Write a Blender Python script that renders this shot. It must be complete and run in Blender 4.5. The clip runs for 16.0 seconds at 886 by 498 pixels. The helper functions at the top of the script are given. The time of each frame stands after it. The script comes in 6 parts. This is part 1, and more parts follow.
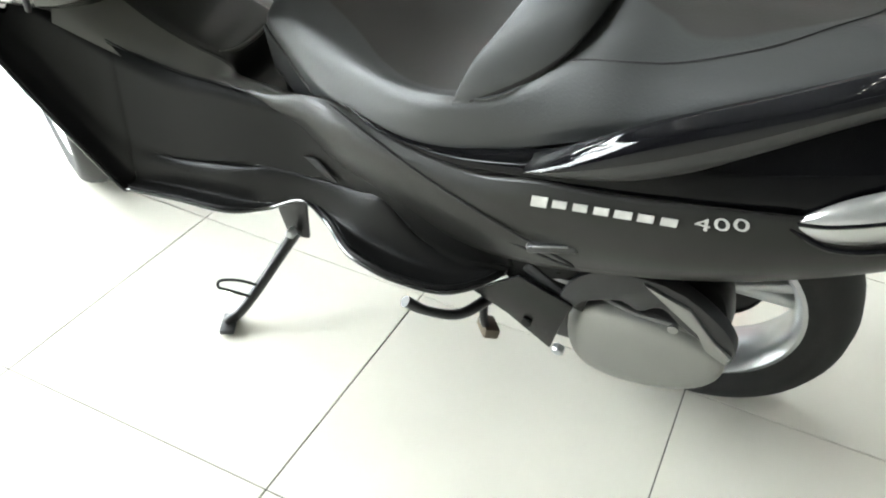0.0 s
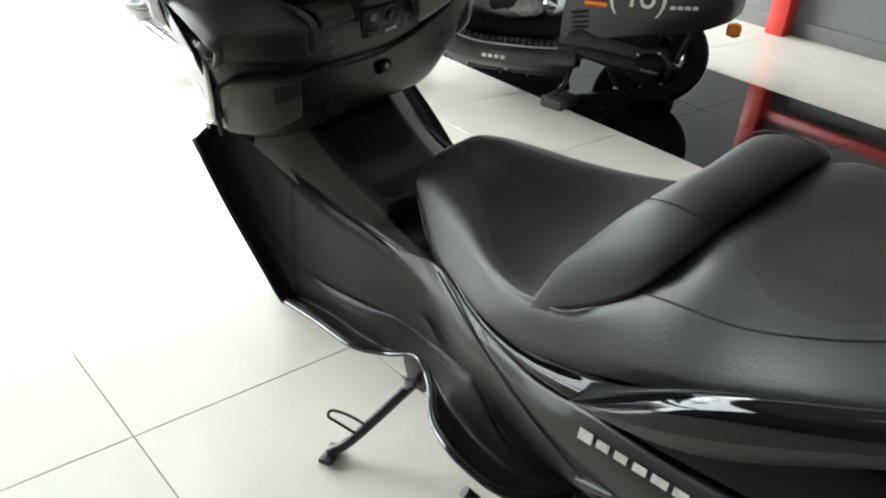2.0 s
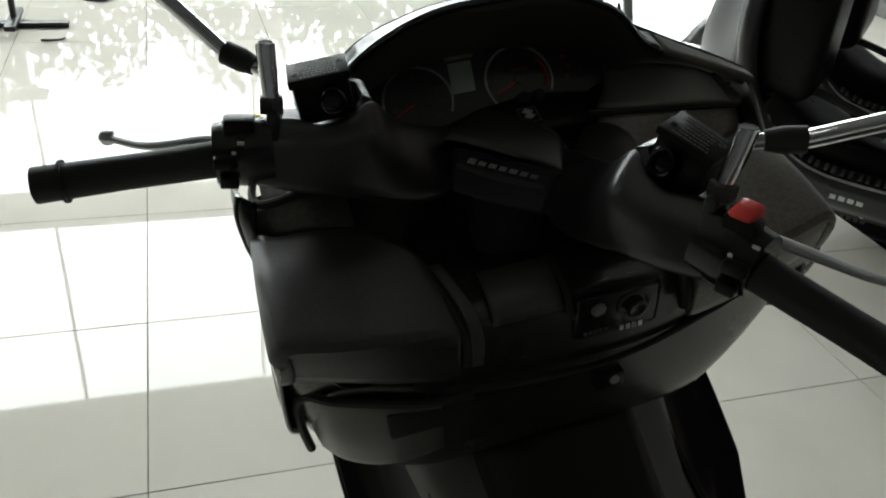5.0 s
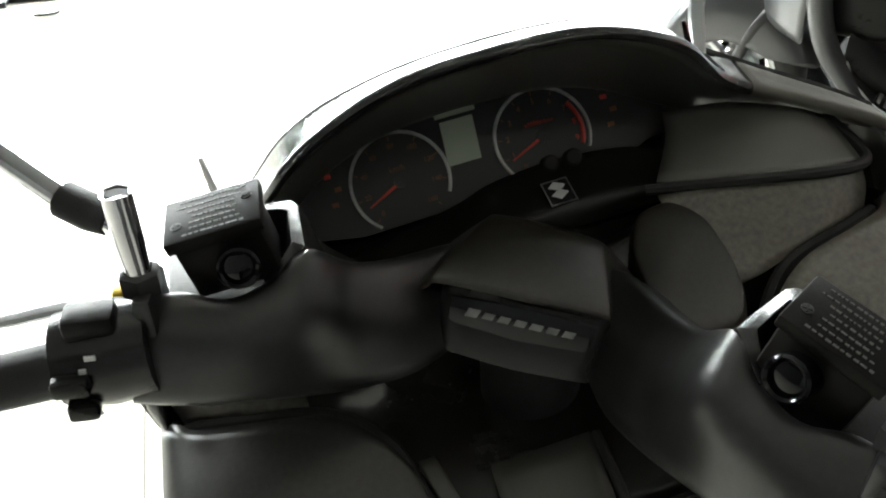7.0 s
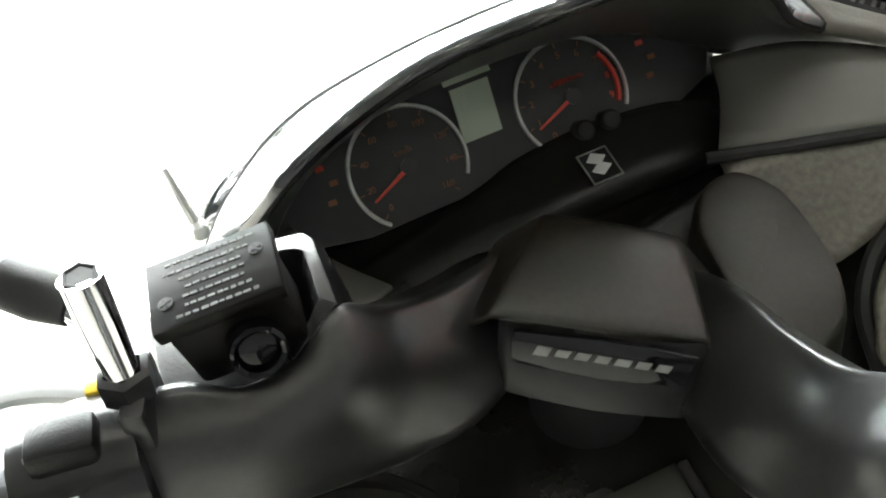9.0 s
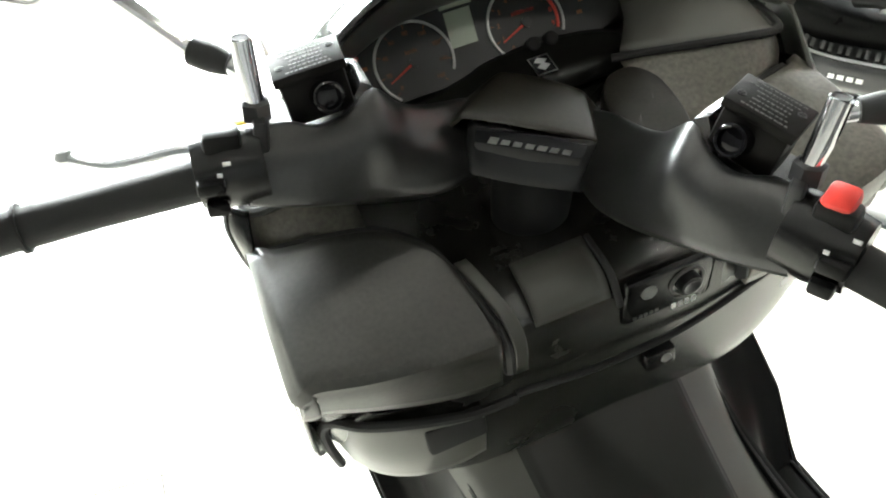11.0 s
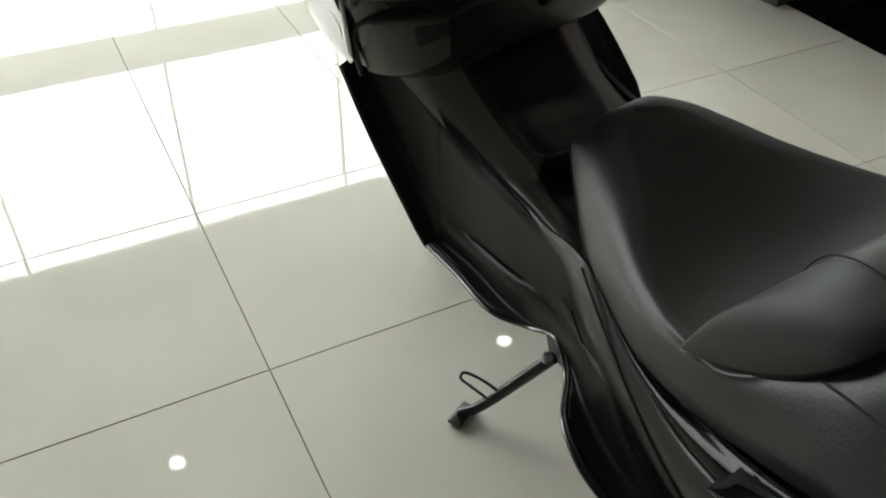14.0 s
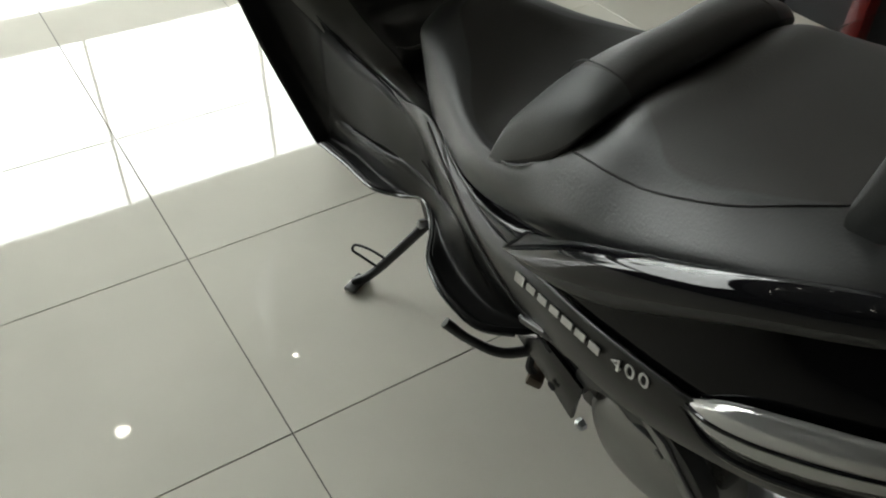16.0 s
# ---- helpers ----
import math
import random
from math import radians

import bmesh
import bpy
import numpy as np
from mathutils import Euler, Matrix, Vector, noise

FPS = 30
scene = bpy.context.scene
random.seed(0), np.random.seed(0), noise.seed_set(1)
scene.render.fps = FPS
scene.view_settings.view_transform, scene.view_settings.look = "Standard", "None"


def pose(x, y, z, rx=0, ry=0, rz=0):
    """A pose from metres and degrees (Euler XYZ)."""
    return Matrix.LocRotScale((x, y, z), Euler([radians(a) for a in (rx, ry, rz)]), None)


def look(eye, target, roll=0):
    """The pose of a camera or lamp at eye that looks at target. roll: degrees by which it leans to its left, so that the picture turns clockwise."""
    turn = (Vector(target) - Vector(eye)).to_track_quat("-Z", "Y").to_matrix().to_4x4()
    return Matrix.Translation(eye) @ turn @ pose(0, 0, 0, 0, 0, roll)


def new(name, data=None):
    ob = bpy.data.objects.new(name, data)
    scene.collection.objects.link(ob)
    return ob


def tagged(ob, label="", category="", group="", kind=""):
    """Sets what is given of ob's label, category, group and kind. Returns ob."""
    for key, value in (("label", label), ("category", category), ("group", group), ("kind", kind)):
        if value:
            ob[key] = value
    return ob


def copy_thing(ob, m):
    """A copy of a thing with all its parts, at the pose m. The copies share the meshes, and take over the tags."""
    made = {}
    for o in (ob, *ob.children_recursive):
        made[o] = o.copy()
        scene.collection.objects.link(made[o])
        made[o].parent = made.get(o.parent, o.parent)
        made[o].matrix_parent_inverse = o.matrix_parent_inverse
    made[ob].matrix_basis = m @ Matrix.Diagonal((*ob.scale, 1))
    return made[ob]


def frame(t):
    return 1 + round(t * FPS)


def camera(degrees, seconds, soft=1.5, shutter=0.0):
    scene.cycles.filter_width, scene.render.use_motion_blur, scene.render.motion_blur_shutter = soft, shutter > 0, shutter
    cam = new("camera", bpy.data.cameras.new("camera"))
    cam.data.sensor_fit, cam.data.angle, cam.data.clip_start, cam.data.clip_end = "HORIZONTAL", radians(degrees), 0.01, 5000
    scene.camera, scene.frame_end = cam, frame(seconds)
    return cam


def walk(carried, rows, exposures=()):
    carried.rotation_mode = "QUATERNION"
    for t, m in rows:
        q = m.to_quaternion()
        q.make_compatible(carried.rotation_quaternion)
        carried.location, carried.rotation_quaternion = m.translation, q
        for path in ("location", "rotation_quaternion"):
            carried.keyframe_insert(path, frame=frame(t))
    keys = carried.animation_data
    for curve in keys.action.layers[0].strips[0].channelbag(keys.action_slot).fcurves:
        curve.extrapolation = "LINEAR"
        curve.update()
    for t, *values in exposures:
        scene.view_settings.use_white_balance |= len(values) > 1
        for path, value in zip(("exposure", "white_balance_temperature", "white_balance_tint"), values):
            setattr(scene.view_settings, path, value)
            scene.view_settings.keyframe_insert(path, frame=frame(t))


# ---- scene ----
cam = camera(55.7, 16.0, soft=2.0)
PATH = [
    (0, (-0.724, -1.199, 1.216), (0.755, -0.578, 0.021), 4.5),
    (0.5, (-0.773, -1.314, 1.243), (0.625, -0.495, 0.071), 5.0),
    (0.8, (-0.716, -1.398, 1.231), (0.623, -0.41, 0.121), 4.5),
    (1, (-0.713, -1.427, 1.231), (0.63, -0.369, 0.192), 4.9),
    (1.5, (-0.618, -1.434, 1.27), (0.663, -0.259, 0.28), 4.2),
    (2, (-0.459, -1.391, 1.289), (0.732, -0.126, 0.298), 5.5),
    (2.2, (-0.38, -1.357, 1.303), (0.763, -0.068, 0.286), 5.3),
    (2.5, (-0.273, -1.314, 1.298), (0.795, 0.032, 0.274), 5.5),
    (2.8, (-0.206, -1.313, 1.302), (0.769, 0.106, 0.285), 4.5),
    (3, (-0.143, -1.296, 1.315), (0.746, 0.169, 0.285), 3.7),
    (3.5, (-0.006, -1.243, 1.339), (0.667, 0.307, 0.27), 6.1),
    (4, (0.048, -1.099, 1.33), (0.614, 0.486, 0.249), 7.4),
    (4.2, (0.076, -1.015, 1.335), (0.63, 0.585, 0.27), 6.7),
    (4.5, (0.098, -0.878, 1.35), (0.667, 0.739, 0.319), 5.8),
    (4.7, (0.109, -0.805, 1.355), (0.684, 0.818, 0.336), 5.5),
    (7, (0.277, -0.383, 1.364), (0.721, 1.173, 0.188), -0.0),
    (7.5, (0.281, -0.306, 1.371), (0.78, 1.195, 0.147), -0.1),
    (8, (0.282, -0.256, 1.367), (0.779, 1.201, 0.091), -0.4),
    (8.5, (0.267, -0.224, 1.36), (0.799, 1.172, 0.03), 0.0),
    (9, (0.254, -0.224, 1.345), (0.806, 1.139, -0.01), -0.8),
    (11.3, (0.091, -0.625, 1.38), (0.695, 0.847, 0.169), 1.1),
    (11.5, (0.058, -0.665, 1.376), (0.704, 0.796, 0.173), 1.0),
    (12, (-0.032, -0.75, 1.362), (0.729, 0.638, 0.139), 0.9),
    (12.5, (-0.102, -0.823, 1.367), (0.725, 0.471, 0.085), 2.3),
    (13, (-0.153, -0.957, 1.349), (0.644, 0.37, 0.083), 2.5),
    (13.4, (-0.177, -1.093, 1.334), (0.574, 0.267, 0.075), 2.4),
    (14, (-0.248, -1.218, 1.357), (0.478, 0.124, 0.065), 1.6),
    (14.5, (-0.309, -1.31, 1.353), (0.454, 0.023, 0.072), 2.1),
    (15, (-0.333, -1.391, 1.358), (0.482, -0.109, 0.057), 2.5),
    (15.5, (-0.349, -1.487, 1.368), (0.503, -0.238, 0.059), 2.4),
    (16, (-0.314, -1.592, 1.378), (0.516, -0.341, 0.057), 1.7),
]
EXPO = [(t, stops, kelvin, 5) for t, stops, kelvin in (
    (0, 1.05, 6450), (0.5, 0.8, 6450), (1.0, 0.42, 6450), (1.5, 0.12, 6450), (2.5, 0.1, 6500), (3.5, -0.35, 6550), (4.0, -0.9, 6600), (4.7, -1.35, 6600),
    (6.8, 0.4, 6650), (7.5, 1.25, 6650), (8.0, 1.55, 6650), (8.5, 1.7, 6650), (9.2, 1.7, 6650), (11.3, 1.6, 6650), (12.0, 1.15, 6650), (12.5, 0.45, 6650),
    (13.4, -0.5, 6800), (14.5, -1.15, 6850), (15.5, -1.15, 6850), (16, -0.95, 6850))]
walk(cam, [(t, look(eye, target, roll)) for t, eye, target, roll in PATH], EXPO)

# ---- light ----
world = bpy.data.worlds.new("world")
scene.world = world
world.use_nodes = True
wn = world.node_tree
sky = wn.nodes.new("ShaderNodeTexSky")
sky.sky_type = "NISHITA"
sky.sun_disc = False
sky.sun_elevation, sky.sun_rotation = radians(40), radians(20)
wn.links.new(sky.outputs[0], wn.nodes["Background"].inputs[0])
wn.nodes["Background"].inputs[1].default_value = 0.1

SKY_GLOW = 24.0       # the bright overcast street outside the glass front
LAMP_GLOW = 60.0     # ceiling downlights


# ---- materials ----
def material(name, base, rough=0.5, metal=0.0, spec=0.5, coat=0.0, coat_rough=0.05, grain=0.0, grain_scale=400.0,
             vary=0.0, vary_scale=6.0, rough_vary=0.0, kind="noise", object_vary=0.0, sheen=0.0):
    """A principled material with colour and roughness variation at two scales and a fine relief."""
    m = bpy.data.materials.new(name)
    m.use_nodes = True
    nt = m.node_tree
    b = nt.nodes["Principled BSDF"]
    b.inputs["Roughness"].default_value = rough
    b.inputs["Metallic"].default_value = metal
    b.inputs["Specular IOR Level"].default_value = spec
    b.inputs["Coat Weight"].default_value = coat
    b.inputs["Coat Roughness"].default_value = coat_rough
    b.inputs["Base Color"].default_value = (*base, 1)
    tc = nt.nodes.new("ShaderNodeTexCoord")
    if vary or object_vary:
        n = nt.nodes.new("ShaderNodeTexNoise")
        n.inputs["Scale"].default_value = vary_scale
        n.inputs["Detail"].default_value = 6
        nt.links.new(tc.outputs["Object"], n.inputs["Vector"])
        ramp = nt.nodes.new("ShaderNodeMapRange")
        ramp.inputs["From Min"].default_value, ramp.inputs["From Max"].default_value = 0.3, 0.7
        ramp.inputs["To Min"].default_value, ramp.inputs["To Max"].default_value = 1 - vary, 1 + vary
        nt.links.new(n.outputs["Fac"], ramp.inputs["Value"])
        value = ramp.outputs["Result"]
        if object_vary:
            info = nt.nodes.new("ShaderNodeObjectInfo")
            r2 = nt.nodes.new("ShaderNodeMapRange")
            r2.inputs["To Min"].default_value, r2.inputs["To Max"].default_value = 1 - object_vary, 1 + object_vary
            nt.links.new(info.outputs["Random"], r2.inputs["Value"])
            mul = nt.nodes.new("ShaderNodeMath")
            mul.operation = "MULTIPLY"
            nt.links.new(value, mul.inputs[0])
            nt.links.new(r2.outputs["Result"], mul.inputs[1])
            value = mul.outputs[0]
        mix = nt.nodes.new("ShaderNodeVectorMath")
        mix.operation = "SCALE"
        mix.inputs[0].default_value = base
        nt.links.new(value, mix.inputs["Scale"])
        nt.links.new(mix.outputs["Vector"], b.inputs["Base Color"])
    if rough_vary:
        n2 = nt.nodes.new("ShaderNodeTexNoise")
        n2.inputs["Scale"].default_value = vary_scale * 2.3
        n2.inputs["Detail"].default_value = 8
        nt.links.new(tc.outputs["Object"], n2.inputs["Vector"])
        r3 = nt.nodes.new("ShaderNodeMapRange")
        r3.inputs["From Min"].default_value, r3.inputs["From Max"].default_value = 0.3, 0.7
        r3.inputs["To Min"].default_value, r3.inputs["To Max"].default_value = max(0.02, rough - rough_vary), min(1, rough + rough_vary)
        nt.links.new(n2.outputs["Fac"], r3.inputs["Value"])
        nt.links.new(r3.outputs["Result"], b.inputs["Roughness"])
    if grain:
        if kind == "voronoi":
            g = nt.nodes.new("ShaderNodeTexVoronoi")
            g.feature = "DISTANCE_TO_EDGE"
            out = g.outputs["Distance"]
        elif kind == "wave":
            g = nt.nodes.new("ShaderNodeTexWave")
            g.inputs["Distortion"].default_value = 1.5
            out = g.outputs["Fac"]
        else:
            g = nt.nodes.new("ShaderNodeTexNoise")
            g.inputs["Detail"].default_value = 4
            out = g.outputs["Fac"]
        g.inputs["Scale"].default_value = grain_scale
        nt.links.new(tc.outputs["Object"], g.inputs["Vector"])
        bump = nt.nodes.new("ShaderNodeBump")
        bump.inputs["Strength"].default_value = grain
        bump.inputs["Distance"].default_value = 0.001
        nt.links.new(out, bump.inputs["Height"])
        nt.links.new(bump.outputs["Normal"], b.inputs["Normal"])
    return m


def glow(name, colour, strength):
    m = bpy.data.materials.new(name)
    m.use_nodes = True
    b = m.node_tree.nodes["Principled BSDF"]
    b.inputs["Base Color"].default_value = (*colour, 1)
    b.inputs["Emission Color"].default_value = (*colour, 1)
    b.inputs["Emission Strength"].default_value = strength
    return m


def clear(name, tint=(1, 1, 1), share=0.08):
    """A thin clear sheet: it lets light straight through and mirrors a little of it."""
    m = bpy.data.materials.new(name)
    m.use_nodes = True
    nt = m.node_tree
    nt.nodes.remove(nt.nodes["Principled BSDF"])
    a, b, mix, f = (nt.nodes.new(k) for k in ("ShaderNodeBsdfTransparent", "ShaderNodeBsdfGlossy", "ShaderNodeMixShader", "ShaderNodeValue"))
    a.inputs["Color"].default_value = (*tint, 1)
    b.inputs["Roughness"].default_value = 0.01
    f.outputs[0].default_value = share
    nt.links.new(f.outputs[0], mix.inputs[0])
    nt.links.new(a.outputs[0], mix.inputs[1])
    nt.links.new(b.outputs[0], mix.inputs[2])
    nt.links.new(mix.outputs[0], nt.nodes["Material Output"].inputs[0])
    return m


TILE = material("polished cream porcelain", (0.73, 0.703, 0.622), 0.022, spec=0.55, vary=0.05, vary_scale=3.0, object_vary=0.03, rough_vary=0.008)
TILE_BLACK = material("polished black porcelain", (0.004, 0.004, 0.004), 0.045, spec=0.4, vary=0.2, vary_scale=5.0, rough_vary=0.01)
GROUT = material("grey grout", (0.17, 0.158, 0.138), 0.9, grain=0.4, vary=0.2, vary_scale=20)
# Walls and ceiling darkened so black parts mirror dimmer surroundings.
PLASTER = material("grey wall paint with shade in its colour", (0.15, 0.15, 0.146), 0.75, grain=0.15, grain_scale=120, vary=0.03)
FILL_WALL = material("pale wall paint added as fill", (0.3, 0.3, 0.295), 0.7, grain=0.15, grain_scale=120, vary=0.03)
GREY_WALL = material("grey wall paint", (0.16, 0.165, 0.17), 0.7, grain=0.15, grain_scale=120, vary=0.05)
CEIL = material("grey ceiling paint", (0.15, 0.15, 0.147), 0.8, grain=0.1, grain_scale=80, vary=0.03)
ALU = material("pale grey window frame", (0.72, 0.72, 0.71), 0.45, 0.3, vary=0.05)
RED_STEEL = material("red painted steel", (0.55, 0.03, 0.02), 0.35, coat=0.3, vary=0.08)
PLASTIC = material("black textured plastic", (0.0065, 0.0065, 0.0064), 0.3, spec=0.15, grain=0.35, grain_scale=900, vary=0.15, vary_scale=9, rough_vary=0.03)
FOOT_PLASTIC = material("black moulded footboard plastic", (0.007, 0.007, 0.0069), 0.3, spec=0.1, grain=0.2, grain_scale=700, vary=0.08, vary_scale=9, rough_vary=0.012)
PLASTIC_FINE = material("black satin plastic", (0.008, 0.008, 0.008), 0.26, spec=0.42, grain=0.1, grain_scale=1200, vary=0.12, vary_scale=8, rough_vary=0.015)
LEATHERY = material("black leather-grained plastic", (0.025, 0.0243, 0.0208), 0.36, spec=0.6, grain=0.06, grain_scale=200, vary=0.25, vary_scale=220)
GLOSS = material("gloss black paint", (0.005, 0.005, 0.006), 0.04, spec=0.3, rough_vary=0.015, vary=0.1)
# Gloss black copied with less specular, standing in for a dark reflection.
GLOSS_DIMMED = material("gloss black plastic, reflection dimmed", (0.003, 0.003, 0.0035), 0.05, spec=0.14, rough_vary=0.02, vary=0.1)
WING_UNDER = material("matt dark grey underside", (0.035, 0.035, 0.034), 0.5, spec=0.35, grain=0.1, grain_scale=900, vary=0.08)
PAINT = material("dark grey metallic paint", (0.011, 0.0107, 0.0095), 0.42, 0.15, spec=0.22, coat=0.2, coat_rough=0.06, grain=0.04, grain_scale=2500, vary=0.05)
SEAT = material("dark grey smooth vinyl", (0.037, 0.0385, 0.0385), 0.46, spec=0.42, grain=0.3, grain_scale=260, rough_vary=0.05)


def seat_cover():
    """Smooth vinyl flanks with a darker, coarser centre panel whose half width changes along the seat."""
    m = material("two-tone seat vinyl", (0.036, 0.0375, 0.0375), 0.42, spec=0.42, grain=0.4, grain_scale=240)
    nt = m.node_tree
    b = nt.nodes["Principled BSDF"]
    tc, sep, absx, curve, ymap, less, soft, mix, rough, tone, vary = (nt.nodes.new("ShaderNode" + k) for k in ("TexCoord", "SeparateXYZ", "Math", "FloatCurve", "MapRange", "Math", "MapRange", "Mix", "MapRange", "TexNoise", "Mix"))
    nt.links.new(tc.outputs["Object"], sep.inputs[0])
    absx.operation, less.operation = "ABSOLUTE", "SUBTRACT"
    nt.links.new(sep.outputs["X"], absx.inputs[0])
    ymap.inputs["From Min"].default_value, ymap.inputs["From Max"].default_value = -0.3, -1.4
    nt.links.new(sep.outputs["Y"], ymap.inputs["Value"])
    points = curve.mapping.curves[0].points
    shape = ((0.0, 0.0), (0.05, 0.0), (0.1, 0.22), (0.2, 0.48), (0.29, 0.78), (0.36, 0.93), (0.42, 0.98), (0.52, 0.9), (0.555, 0.4), (0.62, 0.62), (0.67, 0.76), (0.727, 0.86), (0.8, 0.8), (0.9, 0.55), (1.0, 0.4))
    points[0].location, points[1].location = shape[0], shape[-1]
    for p in shape[1:-1]:
        points.new(*p)
    curve.mapping.update()
    nt.links.new(ymap.outputs["Result"], curve.inputs["Value"])
    scale = nt.nodes.new("ShaderNodeMath")
    scale.operation = "MULTIPLY"
    scale.inputs[1].default_value = 0.21
    nt.links.new(curve.outputs[0], scale.inputs[0])
    nt.links.new(scale.outputs[0], less.inputs[0])
    nt.links.new(absx.outputs[0], less.inputs[1])
    soft.inputs["From Min"].default_value, soft.inputs["From Max"].default_value = -0.003, 0.003
    nt.links.new(less.outputs[0], soft.inputs["Value"])
    mix.data_type = vary.data_type = "RGBA"
    mix.inputs["A"].default_value, mix.inputs["B"].default_value = (0.036, 0.0375, 0.0375, 1), (0.023, 0.0215, 0.0188, 1)
    nt.links.new(soft.outputs["Result"], mix.inputs["Factor"])
    tone.inputs["Scale"].default_value = 9.0
    nt.links.new(tc.outputs["Object"], tone.inputs["Vector"])
    vary.blend_type = "MULTIPLY"
    vary.inputs["Factor"].default_value = 0.25
    nt.links.new(mix.outputs["Result"], vary.inputs["A"])
    nt.links.new(tone.outputs["Fac"], vary.inputs["B"])
    nt.links.new(vary.outputs["Result"], b.inputs["Base Color"])
    rough.inputs["To Min"].default_value, rough.inputs["To Max"].default_value = 0.38, 0.56
    nt.links.new(soft.outputs["Result"], rough.inputs["Value"])
    nt.links.new(rough.outputs["Result"], b.inputs["Roughness"])
    return m


SEAT_COVER = seat_cover()
CREASE = material("glossy black moulded edge", (0.01, 0.01, 0.01), 0.16, spec=0.55, rough_vary=0.05, vary=0.2)
# Lifted above black: haze in the hood and lit edges, put in colour.
SATIN = material("satin black plastic lifted for glare", (0.06, 0.0592, 0.052), 0.33, spec=0.5, grain=0.1, grain_scale=1200, vary=0.06, vary_scale=5, rough_vary=0.012)
# LEATHERY made paler: the stronger light on the dash, set in colour.
LIT_LEATHER = material("leather grain paled as if lit", (0.11, 0.102, 0.083), 0.34, spec=0.7, grain=0.06, grain_scale=170, vary=0.3, vary_scale=200, rough_vary=0.05)
# Lid colour raised well above black to stand in for its reflection.
LID_SHEEN = material("black satin lid paled for sheen", (0.115, 0.113, 0.102), 0.24, spec=0.6, grain=0.1, grain_scale=900, vary=0.08, vary_scale=8, rough_vary=0.02)
COVER_LEATHER = material("black-brown leather-grained cover", (0.011, 0.0092, 0.006), 0.36, spec=0.6, grain=0.05, grain_scale=200, vary=0.4, vary_scale=220)
CAP = material("dark brown-black cap", (0.006, 0.0053, 0.0048), 0.45, spec=0.1, grain=0.12, grain_scale=900, vary=0.2, vary_scale=30)
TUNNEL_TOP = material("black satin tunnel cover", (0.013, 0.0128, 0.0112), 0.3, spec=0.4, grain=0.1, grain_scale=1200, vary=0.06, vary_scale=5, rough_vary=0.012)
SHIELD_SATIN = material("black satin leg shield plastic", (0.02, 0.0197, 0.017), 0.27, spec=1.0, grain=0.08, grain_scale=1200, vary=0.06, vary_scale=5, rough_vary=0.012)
# Flank tone paled for the light that upward faces catch.
FLANK = material("tunnel satin paled as lit flank", (0.078, 0.077, 0.068), 0.32, spec=0.5, grain=0.1, grain_scale=1200, vary=0.06, vary_scale=5)
RUBBER = material("black rubber", (0.018, 0.018, 0.018), 0.65, spec=0.35, grain=0.3, grain_scale=500, vary=0.15, vary_scale=10)
CHROME = material("chrome", (0.8, 0.8, 0.82), 0.08, 1.0)
SILVER = material("silver painted alloy", (0.55, 0.56, 0.57), 0.3, 0.8, grain=0.08, grain_scale=800, vary=0.05)
ENGINE = material("grey cast engine cover", (0.3, 0.3, 0.29), 0.3, 0.85, grain=0.15, grain_scale=700, vary=0.08)
STEEL = material("black painted steel", (0.015, 0.015, 0.016), 0.35, spec=0.5, vary=0.2, vary_scale=30, grain=0.1)
RED = material("red plastic", (0.7, 0.03, 0.02), 0.4, vary=0.05)
ORANGE = material("orange lens", (0.8, 0.2, 0.02), 0.15, coat=0.6)
YELLOW = material("yellow plastic", (0.8, 0.55, 0.03), 0.4)
WHITE = material("white print", (0.75, 0.75, 0.74), 0.5)
GREYPRINT = material("grey print", (0.07, 0.068, 0.064), 0.5)
BADGE = material("bright metal badge", (0.5, 0.5, 0.49), 0.3, 0.7, vary=0.15, vary_scale=60)
BADGE_DIM = material("satin silver lettering", (0.2, 0.2, 0.197), 0.4, 0.5, vary=0.15, vary_scale=60)
COWL_LEATHER = material("matt brown-black leather-grained cowl", (0.085, 0.078, 0.066), 0.5, spec=0.4, grain=0.4, grain_scale=260, vary=0.12, vary_scale=14)
# Opaque pale tone stands for light caught in the clear screen edge.
ACRYLIC = material("clear acrylic edge paled as lit", (0.55, 0.58, 0.58), 0.2, spec=0.6)
COWL_RIM = material("smooth black cowl rim", (0.016, 0.016, 0.017), 0.14, spec=0.7, coat=0.35, coat_rough=0.05, rough_vary=0.03, vary=0.1)
SEAT_PANEL = material("dark coarse seat vinyl", (0.021, 0.0198, 0.0175), 0.52, spec=0.42, grain=0.4, grain_scale=240, vary=0.08)
# Darker vinyl; part of its darkness is shade under the backrest roll.
SEAT_UNDER_SHADE = material("dark vinyl with underside shade", (0.012, 0.012, 0.0122), 0.5, spec=0.35, grain=0.3, grain_scale=300, vary=0.1)
LCD = material("pale green liquid crystal panel", (0.34, 0.385, 0.3), 0.25, coat=0.5)
# Face colour lifted from black, standing in for haze on a cover glass.
DIAL = material("black dial face lifted for haze", (0.026, 0.026, 0.0268), 0.3, spec=0.3, coat=0.1, coat_rough=0.06)
GRIP_COVER = material("black soft-grained bar cover", (0.0105, 0.0105, 0.01), 0.32, spec=0.75, grain=0.04, grain_scale=200, vary=0.3, vary_scale=240, rough_vary=0.01)
DIAL_RED = material("red dial print", (0.6, 0.05, 0.03), 0.5)
DIAL_ORANGE = material("orange dial print", (0.2, 0.065, 0.018), 0.5)
GLASS = clear("clear glass")
SCREEN = clear("clear polycarbonate", (0.98, 0.99, 0.985), 0.035)
